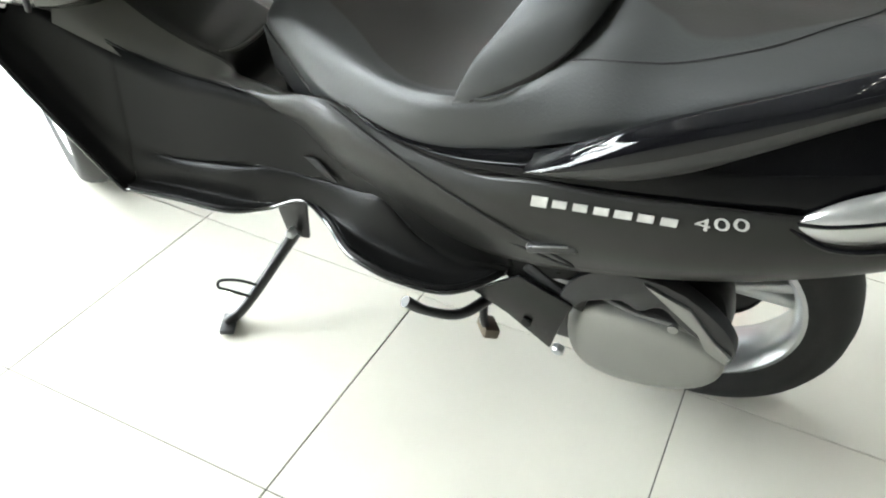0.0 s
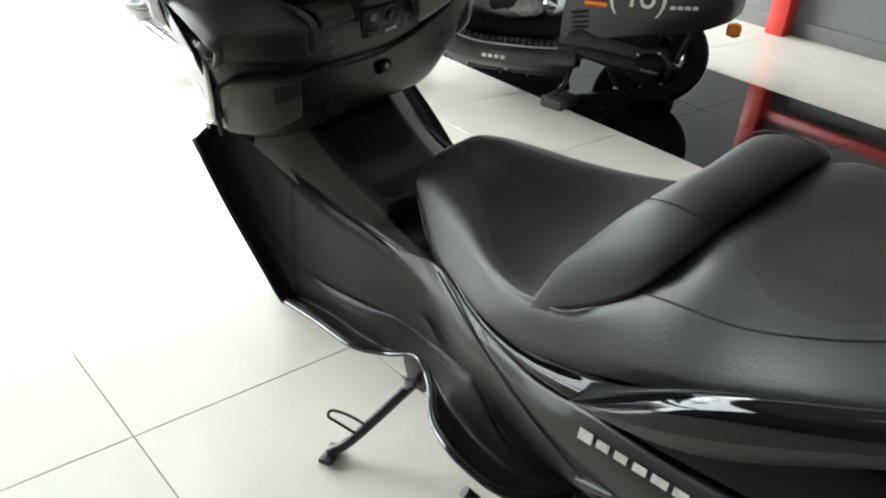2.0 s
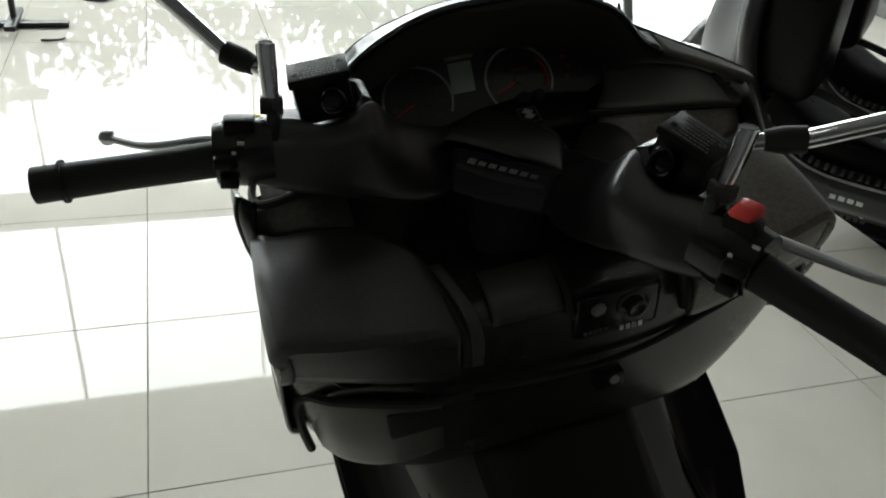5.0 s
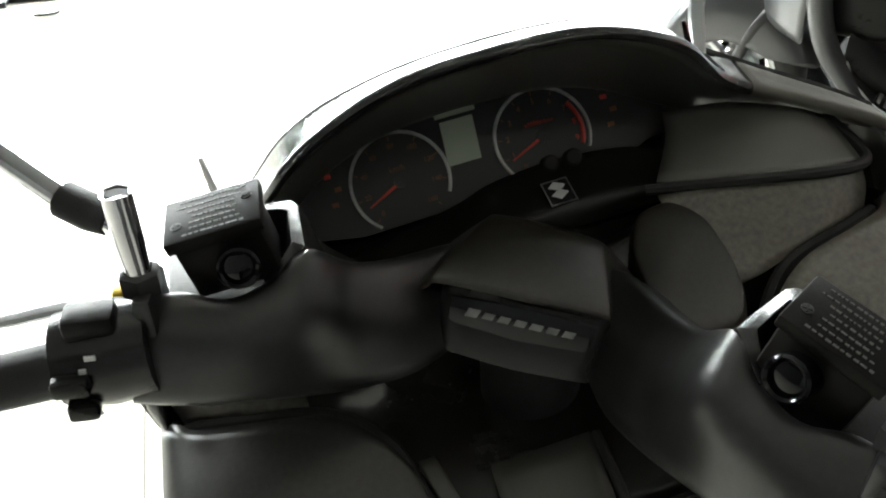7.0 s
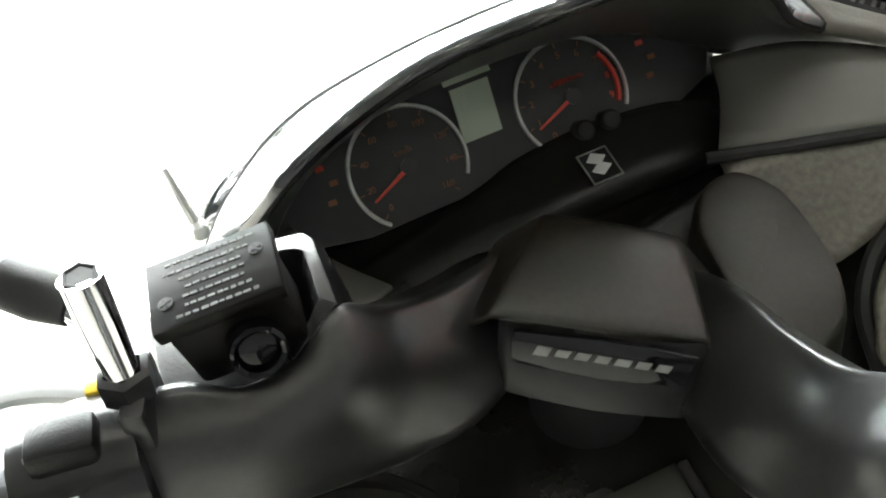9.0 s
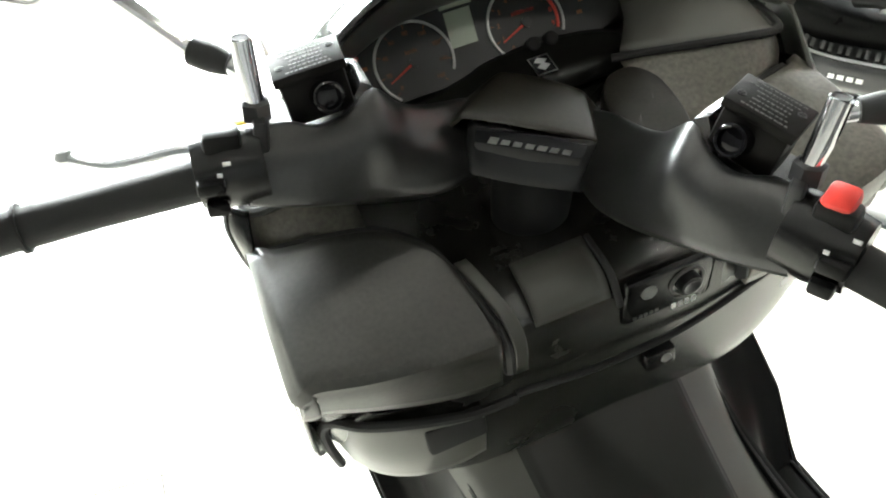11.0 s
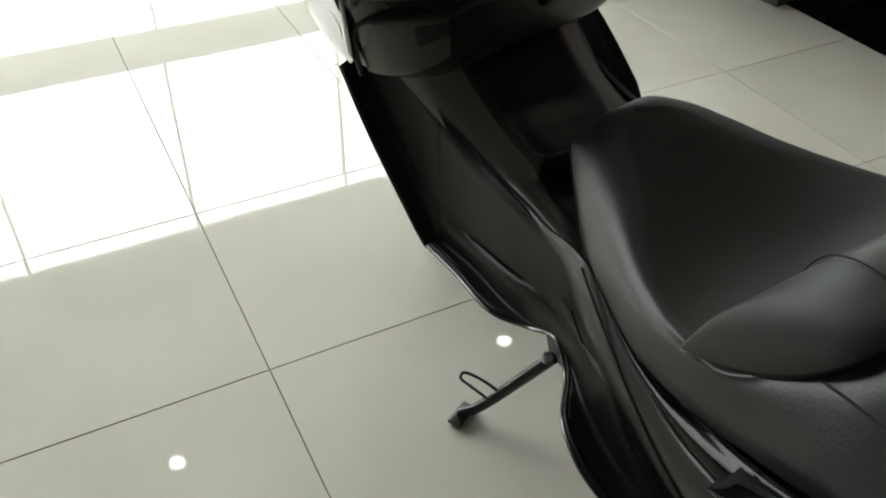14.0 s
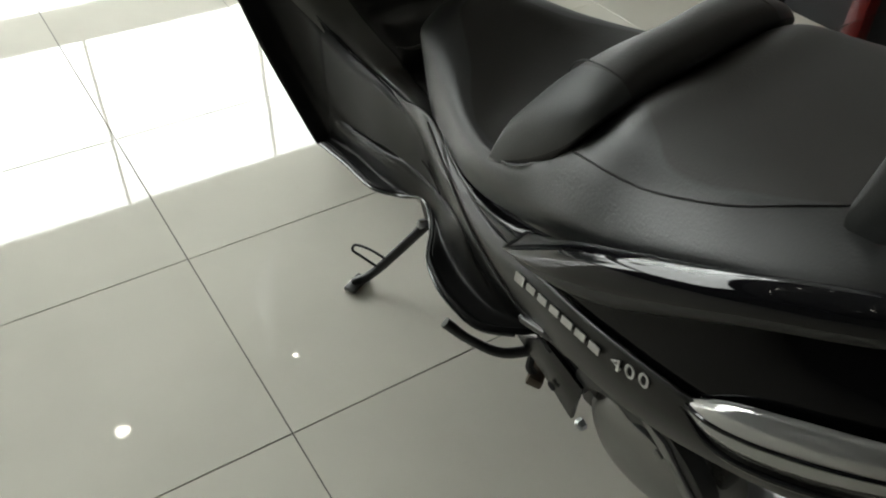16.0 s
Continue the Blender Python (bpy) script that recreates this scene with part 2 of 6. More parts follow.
LENS = material("clear lens over chrome reflector", (0.42, 0.42, 0.41), 0.13, 0.6, coat=0.5, coat_rough=0.02, grain=0.3, grain_scale=120)
TAN = material("tan rubber pedal pad", (0.11, 0.085, 0.06), 0.7, grain=0.3)
WRAP = material("crumpled clear plastic film", (0.42, 0.43, 0.43), 0.12, spec=0.9, vary=0.3, vary_scale=30)
SCOOTER_GREY = material("satin graphite paint", (0.04, 0.0416, 0.0432), 0.36, 0.3, coat=0.7, coat_rough=0.14, vary=0.04)
BOARD = material("brown scuffed wood", (0.06, 0.05, 0.045), 0.6, grain=0.3, vary=0.3, vary_scale=40)


# ---- building helpers ----
def link_mesh(name, bm, mats, parent=None, label="", angle=38):
    me = bpy.data.meshes.new(name)
    bm.to_mesh(me)
    bm.free()
    for m in mats if isinstance(mats, (list, tuple)) else [mats]:
        me.materials.append(m)
    for p in me.polygons:
        p.use_smooth = True
    me.set_sharp_from_angle(angle=radians(angle))
    ob = new(name, me)
    if parent:
        ob.parent = parent
    if label:
        tagged(ob, label)
    return ob


def part(name, bm, mats, parent, label="", angle=38, solid=0.0, bevel=0.0, offset=-1.0):
    ob = link_mesh(name, bm, mats, parent, label, angle)
    if solid:
        md = ob.modifiers.new("thickness", "SOLIDIFY")
        md.thickness, md.offset = solid, offset
    if bevel:
        md = ob.modifiers.new("edges", "BEVEL")
        md.width, md.segments, md.limit_method, md.angle_limit = bevel, 2, "ANGLE", radians(35)
    return ob


def thing(name, label, category, m=None, group="", kind=""):
    ob = new(name)
    ob.empty_display_size = 0.1
    if m is not None:
        ob.matrix_basis = m
    return tagged(ob, label, category, group, kind)


def curve_points(pts, n, closed=False):
    """Catmull-Rom through pts, n steps to each span."""
    p = np.array(pts, float)
    k = len(p)
    if k == 2:
        return np.array([p[0] + (p[1] - p[0]) * i / n for i in range(n + 1)])
    out = []
    for i in range(k if closed else k - 1):
        if closed:
            a, b, c, d = (p[(i + j) % k] for j in (-1, 0, 1, 2))
        else:
            b, c = p[i], p[i + 1]
            a = p[i - 1] if i else 2 * b - c
            d = p[i + 2] if i + 2 < k else 2 * c - b
        for j in range(n):
            t = j / n
            out.append(0.5 * (2 * b + (c - a) * t + (2 * a - 5 * b + 4 * c - d) * t * t + (3 * b - a - 3 * c + d) * t ** 3))
    if not closed:
        out.append(p[-1])
    return np.array(out)


def grid_mesh(rows, closed=False, caps=False, bm=None, mat=0):
    """Quads between rows of points; closed: each row is a ring."""
    bm = bm or bmesh.new()
    vs = [[bm.verts.new(p) for p in r] for r in rows]
    n = len(vs[0])
    for a, b in zip(vs, vs[1:]):
        for i in range(n if closed else n - 1):
            j = (i + 1) % n
            f = bm.faces.new((a[i], a[j], b[j], b[i]))
            f.material_index = mat
    if caps:
        bm.faces.new(list(reversed(vs[0]))).material_index = mat
        bm.faces.new(vs[-1]).material_index = mat
    return bm


def skin(sections, n1=3, n2=4, closed=False, caps=False, bm=None, mat=0):
    """A smooth surface through sections with equal counts of points."""
    rows = np.array([curve_points(s, n2, closed) for s in sections])
    cols = np.array([curve_points(rows[:, i], n1) for i in range(rows.shape[1])])
    return grid_mesh(cols.transpose(1, 0, 2), closed, caps, bm, mat)


def mirrored(half):
    """A section from the right edge over the middle to the left edge; half: (u, w) pairs from the middle to the left edge, u positive."""
    return [(u, w) for u, w in reversed(half)] + [(-u, w) for u, w in half[1:]]


def flip(bm):
    """The mirror image across the middle plane, added to nothing: a new bmesh."""
    out = bm.copy()
    for v in out.verts:
        v.co.x = -v.co.x
    bmesh.ops.reverse_faces(out, faces=out.faces)
    return out


def tube(pts, radii, sides=12, n=5, caps=True, squash=1.0, bm=None, mat=0, closed=False):
    """A round bar along a smooth path. squash: its height over its width."""
    path = curve_points(pts, n, closed)
    k = len(path)
    if isinstance(radii, (int, float)):
        rr = np.full(k, radii)
    else:
        rr = np.interp(np.linspace(0, 1, k), np.linspace(0, 1, len(radii)), radii)
    rows = []
    side = None
    for i in range(k):
        d = path[(i + 1) % k] - path[i - 1] if closed else path[min(i + 1, k - 1)] - path[max(i - 1, 0)]
        d = d / (np.linalg.norm(d) + 1e-9)
        if side is None:
            ref = np.array((0, 0, 1.0)) if abs(d[2]) < 0.9 else np.array((0, 1.0, 0))
            side = np.cross(d, ref)
        side = side - d * (side @ d)
        side = side / np.linalg.norm(side)
        up = np.cross(side, d)
        ang = [2 * math.pi * j / sides for j in range(sides)]
        rows.append([path[i] + rr[i] * (math.cos(a) * side + squash * math.sin(a) * up) for a in ang])
    if closed:
        rows.append(rows[0])
        bm = grid_mesh(rows, True, False, bm, mat)
        bmesh.ops.remove_doubles(bm, verts=bm.verts, dist=1e-6)
        return bm
    return grid_mesh(rows, True, caps, bm, mat)


def box(size, at=(0, 0, 0), m=None, bevel=0.0, bm=None, mat=0, seg=2):
    """A block, centred, with rounded edges."""
    b2 = bmesh.new()
    bmesh.ops.create_cube(b2, size=1.0)
    bmesh.ops.scale(b2, vec=size, verts=b2.verts)
    if bevel:
        bmesh.ops.bevel(b2, geom=list(b2.edges), offset=bevel, segments=seg, affect="EDGES", profile=0.5)
    bmesh.ops.transform(b2, matrix=(Matrix.Translation(at) @ m) if m is not None else Matrix.Translation(at), verts=b2.verts)
    if bm is None:
        for f in b2.faces:
            f.material_index = mat
        return b2
    remap = {v: bm.verts.new(v.co) for v in b2.verts}
    for f in b2.faces:
        bm.faces.new([remap[v] for v in f.verts]).material_index = mat
    b2.free()
    return bm


def lathe(profile, sides=32, m=None, bm=None, mat=0):
    """A turned piece round the z axis; profile: (radius, height) pairs."""
    rows = []
    for r, h in profile:
        ring = [Vector((r * math.cos(2 * math.pi * i / sides), r * math.sin(2 * math.pi * i / sides), h)) for i in range(sides)]
        rows.append([m @ p for p in ring] if m is not None else ring)
    bm = grid_mesh(rows, True, False, bm, mat)
    if bm is not None:
        bmesh.ops.remove_doubles(bm, verts=bm.verts, dist=1e-6)
    return bm


def plate(outline, thick, m=None, bevel=0.0, bm=None, mat=0):
    """A flat piece of that outline in its own x, y plane, thick along z."""
    b2 = bmesh.new()
    f = b2.faces.new([b2.verts.new((x, y, 0)) for x, y in outline])
    if f.normal.z < 0:
        f.normal_flip()
    ext = bmesh.ops.extrude_face_region(b2, geom=[f])
    bmesh.ops.translate(b2, vec=(0, 0, thick), verts=[g for g in ext["geom"] if isinstance(g, bmesh.types.BMVert)])
    bmesh.ops.recalc_face_normals(b2, faces=b2.faces)
    if bevel:
        bmesh.ops.bevel(b2, geom=[e for e in b2.edges if e.is_manifold and e.calc_face_angle(0) > 0.6], offset=bevel, segments=2, affect="EDGES", profile=0.5)
    if m is not None:
        bmesh.ops.transform(b2, matrix=m, verts=b2.verts)
    for fc in b2.faces:
        fc.material_index = mat
    if bm is None:
        return b2
    remap = {v: bm.verts.new(v.co) for v in b2.verts}
    for fc in b2.faces:
        bm.faces.new([remap[v] for v in fc.verts]).material_index = fc.material_index
    b2.free()
    return bm


def axes(origin, x, y):
    """A pose whose x and y axes run along the given directions."""
    x = Vector(x).normalized()
    z = x.cross(Vector(y)).normalized()
    y = z.cross(x)
    return Matrix(((x.x, y.x, z.x, origin[0]), (x.y, y.y, z.y, origin[1]), (x.z, y.z, z.z, origin[2]), (0, 0, 0, 1)))


def lettering(text, size, m, mats, parent, name="lettering", depth=0.0006, label=""):
    c = bpy.data.curves.new(name, "FONT")
    c.body, c.size, c.extrude, c.align_x, c.align_y = text, size, depth, "CENTER", "CENTER"
    tmp = new(name, c)
    me = bpy.data.meshes.new_from_object(tmp.evaluated_get(bpy.context.evaluated_depsgraph_get()))
    bpy.data.objects.remove(tmp)
    me.materials.clear()
    me.materials.append(mats)
    ob = new(name, me)
    ob.parent = parent
    ob.matrix_basis = m
    return tagged(ob, label) if label else ob


# ---- the showroom ----
T = 0.6                    # floor tile
XW, XE, YS, YN, ZC = -9.0, 4.8, -6.0, 5.5, 4.5


def wall_block(name, lo, hi, mat, label):
    size = [b - a for a, b in zip(lo, hi)]
    ob = link_mesh(name, box(size, [(a + b) / 2 for a, b in zip(lo, hi)]), mat)
    return tagged(ob, label, "wall", kind="structure")


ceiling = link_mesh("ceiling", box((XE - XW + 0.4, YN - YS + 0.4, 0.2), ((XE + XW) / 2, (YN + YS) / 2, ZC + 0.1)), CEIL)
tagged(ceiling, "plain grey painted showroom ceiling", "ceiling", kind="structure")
wall_block("wall_west", (XW - 0.2, YS, 0), (XW, YN, ZC), PLASTER, "grey showroom side wall with shade in its paint")
wall_block("wall_south", (XW - 0.2, YS - 0.2, 0), (XE + 0.2, YS, ZC), PLASTER, "grey showroom back wall with shade in its paint")
wall_block("wall_east", (XE, YS, 0), (XE + 0.2, YN, 2.2), GREY_WALL, "grey painted showroom wall behind the scooters")
# Unseen upper wall, added paler to bounce light onto seat and dash.
wall_block("wall_east_upper", (XE, YS, 2.2), (XE + 0.2, YN, ZC), FILL_WALL, "unseen upper side wall, paled to throw back light")
wall_block("wall_north", (XW - 0.2, YN, 3.96), (XE + 0.2, YN + 0.2, ZC), PLASTER, "lintel over the glass front with shade in its paint")
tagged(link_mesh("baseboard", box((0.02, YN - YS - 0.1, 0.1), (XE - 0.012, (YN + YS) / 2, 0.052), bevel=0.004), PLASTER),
       "low skirting along the grey wall, paint darkened as shade", "skirting", kind="structure")

# glass front: mullions, a deep rail and panes
front = thing("window_1", "grey framed glass shop front with a deep middle rail", "window", kind="structure")
posts = [-8.68 + 1.56 * i for i in range(9)]
posts = [x for x in posts if -4.2 < x < XE - 0.1]
XL = posts[0]
for x in posts:
    part("mullion", box((0.026, 0.06, 3.96), (x, YN + 0.08, 1.98), bevel=0.004), ALU, front)
part("rail", box((XE - XL, 0.16, 0.26), ((XE + XL) / 2, YN + 0.1, 1.95), bevel=0.006), ALU, front)
part("sill", box((XE - XL, 0.14, 0.08), ((XE + XL) / 2, YN + 0.08, 0.04), bevel=0.006), ALU, front)
part("head_rail", box((XE - XL, 0.1, 0.05), ((XE + XL) / 2, YN + 0.08, 3.934), bevel=0.004), ALU, front)
edges_x = posts + [XE]
for a, b in zip(edges_x, edges_x[1:]):
    for lo, hi in ((0.085, 1.817), (2.083, 3.906)):
        pane = part("pane", box((b - a - 0.056, 0.008, hi - lo), ((a + b) / 2, YN + 0.08, (lo + hi) / 2)), GLASS, front)
        pane.visible_shadow = False

# Unseen solid wall, added to cut how much daylight reaches the floor.
wall_block("wall_north_blind", (XW - 0.2, YN, 0), (XL - 0.03, YN + 0.2, 3.96), PLASTER, "unseen wall added to narrow the daylight opening")

# outside: pavement, hedge and a bright overcast sky
tagged(link_mesh("ground", box((60, 30, 0.1), (0, YN + 15.2, -0.06)), material("pale concrete paving", (0.5, 0.49, 0.46), 0.85, grain=0.3, vary=0.1)),
       "pale concrete pavement outside the glass front", "pavement", kind="structure")
back = bmesh.new()
back.faces.new([back.verts.new(p) for p in ((-40, YN + 14, -1), (40, YN + 14, -1), (40, YN + 14, 22), (-40, YN + 14, 22))])
tagged(link_mesh("backdrop", back, glow("bright overcast sky", (0.93, 0.97, 1.0), SKY_GLOW)), "bright overcast sky beyond the glass front", "sky", kind="structure")


def bush(rng, height):
    """A clump of many small leaf blades."""
    bm = bmesh.new()
    for _ in range(1800):
        a, r = rng.uniform(0, 2 * math.pi), math.sqrt(rng.random()) * 0.45 * height
        z = height * (0.12 + 0.85 * rng.random() * (1 - (r / (0.55 * height)) ** 2))
        c = Vector((r * math.cos(a), r * math.sin(a), z))
        t = Euler((rng.uniform(0, 6), rng.uniform(0, 6), rng.uniform(0, 6))).to_matrix()
        s = rng.uniform(0.035, 0.075) * height
        pts = [c + t @ Vector(p) * s for p in ((-0.5, 0, 0), (0, 0.35, 0.1), (1, 0, 0), (0, -0.35, 0.1))]
        bm.faces.new([bm.verts.new(p) for p in pts])
    return bm


LEAF = material("green foliage", (0.07, 0.1, 0.04), 0.6, vary=0.3, vary_scale=8)
TRUNK = material("brown bark", (0.1, 0.07, 0.05), 0.9, grain=0.6, grain_scale=60, vary=0.2)
rng = random.Random(4)
for x, y, h in ((-3.4, 8.6, 2.2), (-1.75, 8.4, 2.35), (-0.65, 8.6, 2.15), (0.8, 8.4, 2.15), (2.3, 8.9, 2.3), (3.9, 8.5, 2.0)):
    shrub = thing("shrub", "green leafy shrub on the pavement outside the glass", "shrub", pose(x, y, 0), "shrubs outside")
    part("crown", bush(rng, h), LEAF, shrub)
    part("trunk", tube([(0, 0, -0.01), (0.02, 0, 0.2 * h), (0, 0.02, 0.55 * h)], [0.04, 0.03, 0.015], 8), TRUNK, shrub)

# ceiling downlights
LAMP = glow("lit lamp", (1.0, 0.96, 0.9), LAMP_GLOW)
for y in (3.4, 0.4, -2.6):
    for i in range(-3, 3):
        x = -0.18 + 1.56 * (i + 1)
        light = thing("ceiling_light", "round white recessed downlight, lit, in the ceiling", "ceiling light", pose(x, y, ZC), "ceiling downlights")
        part("trim_ring", lathe([(0.075, -0.002), (0.078, -0.01), (0.066, -0.014), (0.06, -0.004), (0.075, -0.002)], 24), WHITE, light)
        disc = bmesh.new()
        disc.faces.new([disc.verts.new((0.06 * math.cos(-2 * math.pi * k / 24), 0.06 * math.sin(-2 * math.pi * k / 24), -0.005)) for k in range(24)])
        part("lamp", disc, LAMP, light)

# red steel frame by the grey wall
red = thing("red_frame", "red painted steel display frame beside the grey wall", "frame", pose(XE - 0.08, 1.2, 0))
part("post", box((0.12, 0.12, 3.0), (0, 0, 1.5), bevel=0.006), RED_STEEL, red)
part("post", box((0.1, 0.1, 3.0), (0, -2.6, 1.5), bevel=0.006), RED_STEEL, red)
part("beam", box((0.1, 2.49, 0.1), (0, -1.305, 2.95), bevel=0.006), RED_STEEL, red)
part("rail", box((0.06, 2.49, 0.07), (0.02, -1.305, 0.515), bevel=0.006), RED_STEEL, red)


from mathutils.bvhtree import BVHTree

# ---- the maxi scooter ----
# Its own frame: x to its right, y ahead, z up; it leans on its side stand.
LEAN = 9.5
MS = pose(0.655, 0, 0, 0, -LEAN, 0)
INV = MS.inverted()
scooter = thing("maxi_scooter", "black and dark grey maxi scooter leaning on its side stand", "scooter", MS)


def loc(x, y, z):
    """A place of the showroom in the scooter's own frame."""
    return tuple(INV @ Vector((x, y, z)))


def both(name, make, mats, parent, label="", **kw):
    """A left part and its mirror image."""
    a = make()
    b = flip(a)
    left = part(name, a, mats, parent, label, **kw)
    right = part(name, b, mats, parent, label, **kw)
    return left, right


# seat
SEAT_ROWS = [
    (-0.32, [(0, 0.648), (0.03, 0.648), (0.062, 0.645), (0.074, 0.64), (0.076, 0.632)]),
    (-0.326, [(0, 0.68), (0.042, 0.678), (0.076, 0.666), (0.088, 0.652), (0.088, 0.636)]),
    (-0.345, [(0, 0.703), (0.046, 0.7), (0.088, 0.673), (0.1, 0.652), (0.1, 0.63)]),
    (-0.39, [(0, 0.716), (0.05, 0.713), (0.102, 0.683), (0.122, 0.645), (0.124, 0.61)]),
    (-0.45, [(0, 0.709), (0.068, 0.707), (0.125, 0.679), (0.152, 0.625), (0.155, 0.582)]),
    (-0.52, [(0, 0.69), (0.1, 0.692), (0.153, 0.67), (0.182, 0.61), (0.188, 0.553)]),
    (-0.6, [(0, 0.675), (0.138, 0.681), (0.186, 0.666), (0.206, 0.612), (0.21, 0.557)]),
    (-0.68, [(0, 0.672), (0.17, 0.684), (0.211, 0.673), (0.226, 0.632), (0.228, 0.58)]),
    (-0.75, [(0, 0.685), (0.192, 0.7), (0.224, 0.69), (0.235, 0.652), (0.236, 0.605)]),
    (-0.84, [(0, 0.725), (0.2, 0.733), (0.227, 0.722), (0.241, 0.682), (0.241, 0.64)]),
    (-0.92, [(0, 0.82), (0.12, 0.825), (0.2, 0.79), (0.242, 0.725), (0.245, 0.68)]),
    (-0.98, [(0, 0.862), (0.13, 0.869), (0.2, 0.815), (0.245, 0.752), (0.248, 0.71)]),
    (-1.06, [(0, 0.868), (0.14, 0.878), (0.203, 0.829), (0.248, 0.778), (0.25, 0.748)]),
    (-1.2, [(0, 0.88), (0.14, 0.897), (0.196, 0.878), (0.238, 0.85), (0.242, 0.82)]),
    (-1.34, [(0, 0.90), (0.14, 0.92), (0.19, 0.92), (0.215, 0.905), (0.218, 0.89)]),
    (-1.4, [(0, 0.905), (0.12, 0.92), (0.16, 0.92), (0.18, 0.91), (0.185, 0.895)]),
]
bm = skin([[(u, v, w) for u, w in mirrored(h)] for v, h in SEAT_ROWS], 7, 8)
seat_tree = BVHTree.FromBMesh(bm)
base_rows = [[(k * u, v + 0.012 * (1 - d), w - d) for d, k in ((-0.004, 0.97), (0.03, 0.93), (0.09, 0.86))] for v, h in SEAT_ROWS[1:7] for u, w in [h[-1]]]
for mirror in (1, -1):
    part("seat_base", skin([[(-mirror * u, v, w) for u, v, w in r] for r in base_rows], 3, 3), RUBBER, scooter, solid=0.004)
part("seat_base_front", skin([[(u, -0.325, 0.65 - 0.03 * abs(u) / 0.08), (u, -0.335, 0.6), (u, -0.35, 0.5)] for u in (-0.085, -0.05, 0, 0.05, 0.085)], 3, 3), RUBBER, scooter, solid=0.004)
seat = part("seat", bm, SEAT_COVER, scooter, "dark grey vinyl two-level seat with stitched seams", angle=60)


def on_seat(u, v):
    """Height of the seat's cover at a place."""
    return seat_tree.ray_cast((u, v, 2.0), (0, 0, -1))[0].z


# rider's backrest: a crescent roll across the seat
BACK = [  # half width; front foot, front brow, rear brow, rear foot as (y, z); fullness
    (0.0, (-0.815, 0.7), (-0.862, 0.872), (-0.945, 0.88), (-0.922, 0.82), 1.0),
    (0.08, (-0.812, 0.7), (-0.857, 0.871), (-0.947, 0.881), (-0.924, 0.82), 1.0),
    (0.14, (-0.803, 0.703), (-0.84, 0.849), (-0.947, 0.874), (-0.926, 0.82), 0.95),
    (0.18, (-0.79, 0.708), (-0.818, 0.812), (-0.934, 0.85), (-0.918, 0.8), 0.85),
    (0.202, (-0.778, 0.705), (-0.794, 0.775), (-0.905, 0.808), (-0.895, 0.768), 0.7),
    (0.2165, (-0.768, 0.7), (-0.776, 0.735), (-0.853, 0.757), (-0.848, 0.73), 0.45),
    (0.2275, (-0.758, 0.688), (-0.761, 0.698), (-0.785, 0.706), (-0.788, 0.69), 0.1),
]


def back_ring(u, f, t, c, r, k):
    f, t, c, r = (np.array(p) for p in (f, t, c, r))
    pts = [f, f * 0.55 + t * 0.45 + (0.014 * k, 0.0), f * 0.16 + t * 0.84 + (0.01 * k, 0.0), t + (-0.012 * k, 0.008 * k), t * 0.5 + c * 0.5 + (0, 0.014 * k), t * 0.1 + c * 0.9 + (0, 0.007 * k), c + (-0.009 * k, -0.012 * k),
           c * 0.6 + r * 0.4 + (-0.01 * k, -0.006 * k), r, (f + r) / 2 - (0, 0.03)]
    return [(u, p[0], p[1]) for p in pts]


rings = [back_ring(-u, *h) for u, *h in reversed(BACK)] + [back_ring(u, *h) for u, *h in BACK[1:]]
roll = skin(rings, 5, 4, closed=True, caps=True)
bmesh.ops.recalc_face_normals(roll, faces=roll.faces)
ring_len = len(rings[0]) * 4
roll.faces.index_update()
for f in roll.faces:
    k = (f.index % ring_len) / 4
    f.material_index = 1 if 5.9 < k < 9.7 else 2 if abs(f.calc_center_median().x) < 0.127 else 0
part("backrest", roll, [SEAT, SEAT_UNDER_SHADE, SEAT_PANEL], scooter, "dark grey padded rider backrest across the seat", angle=70)


def seam(pts, parent, r=0.0016):
    return part("seam", tube(pts, r, 6, 4), RUBBER, parent)


for s in (1, -1):
    line = [(s * u, v, on_seat(u, v) + 0.0004) for u, v in ((0.195, -0.91), (0.2, -0.945), (0.204, -0.995), (0.203, -1.06), (0.197, -1.12), (0.185, -1.18), (0.16, -1.23), (0.12, -1.27), (0.07, -1.29))]
    seam(line, seat)
for s in (1, -1):
    ring = curve_points(back_ring(s * 0.127, (-0.806, 0.7023), (-0.8425, 0.861), (-0.947, 0.8757), (-0.9255, 0.82), 0.96), 4, True)
    seam([p + np.array((0, 0.0006, 0.0004)) for p in ring[3:24:2]], seat, 0.0012)

# passenger backrest behind the seat
pad = [[(u, v, w) for u, v, w in ring] for ring in (
    [(x, -1.27 - 0.03 * (x / 0.17) ** 2, 0.99 + dz), (x, -1.295 - 0.03 * (x / 0.17) ** 2, 1.08 + dz), (x, -1.345 - 0.02 * (x / 0.17) ** 2, 1.09 + dz), (x, -1.36, 1.03 + dz), (x, -1.33, 0.95 + dz), (x, -1.285, 0.94 + dz)]
    for x, dz in ((-0.16, -0.025), (-0.15, -0.005), (-0.1, 0.0), (0, 0.004), (0.1, 0.0), (0.15, -0.005), (0.16, -0.025)))]
part("passenger_backrest", skin(pad, 3, 3, closed=True, caps=True), SEAT, scooter, "black padded passenger backrest", angle=70)
part("backrest_stay", box((0.07, 0.03, 0.1), (0, -1.36, 0.92), bevel=0.006), STEEL, scooter)


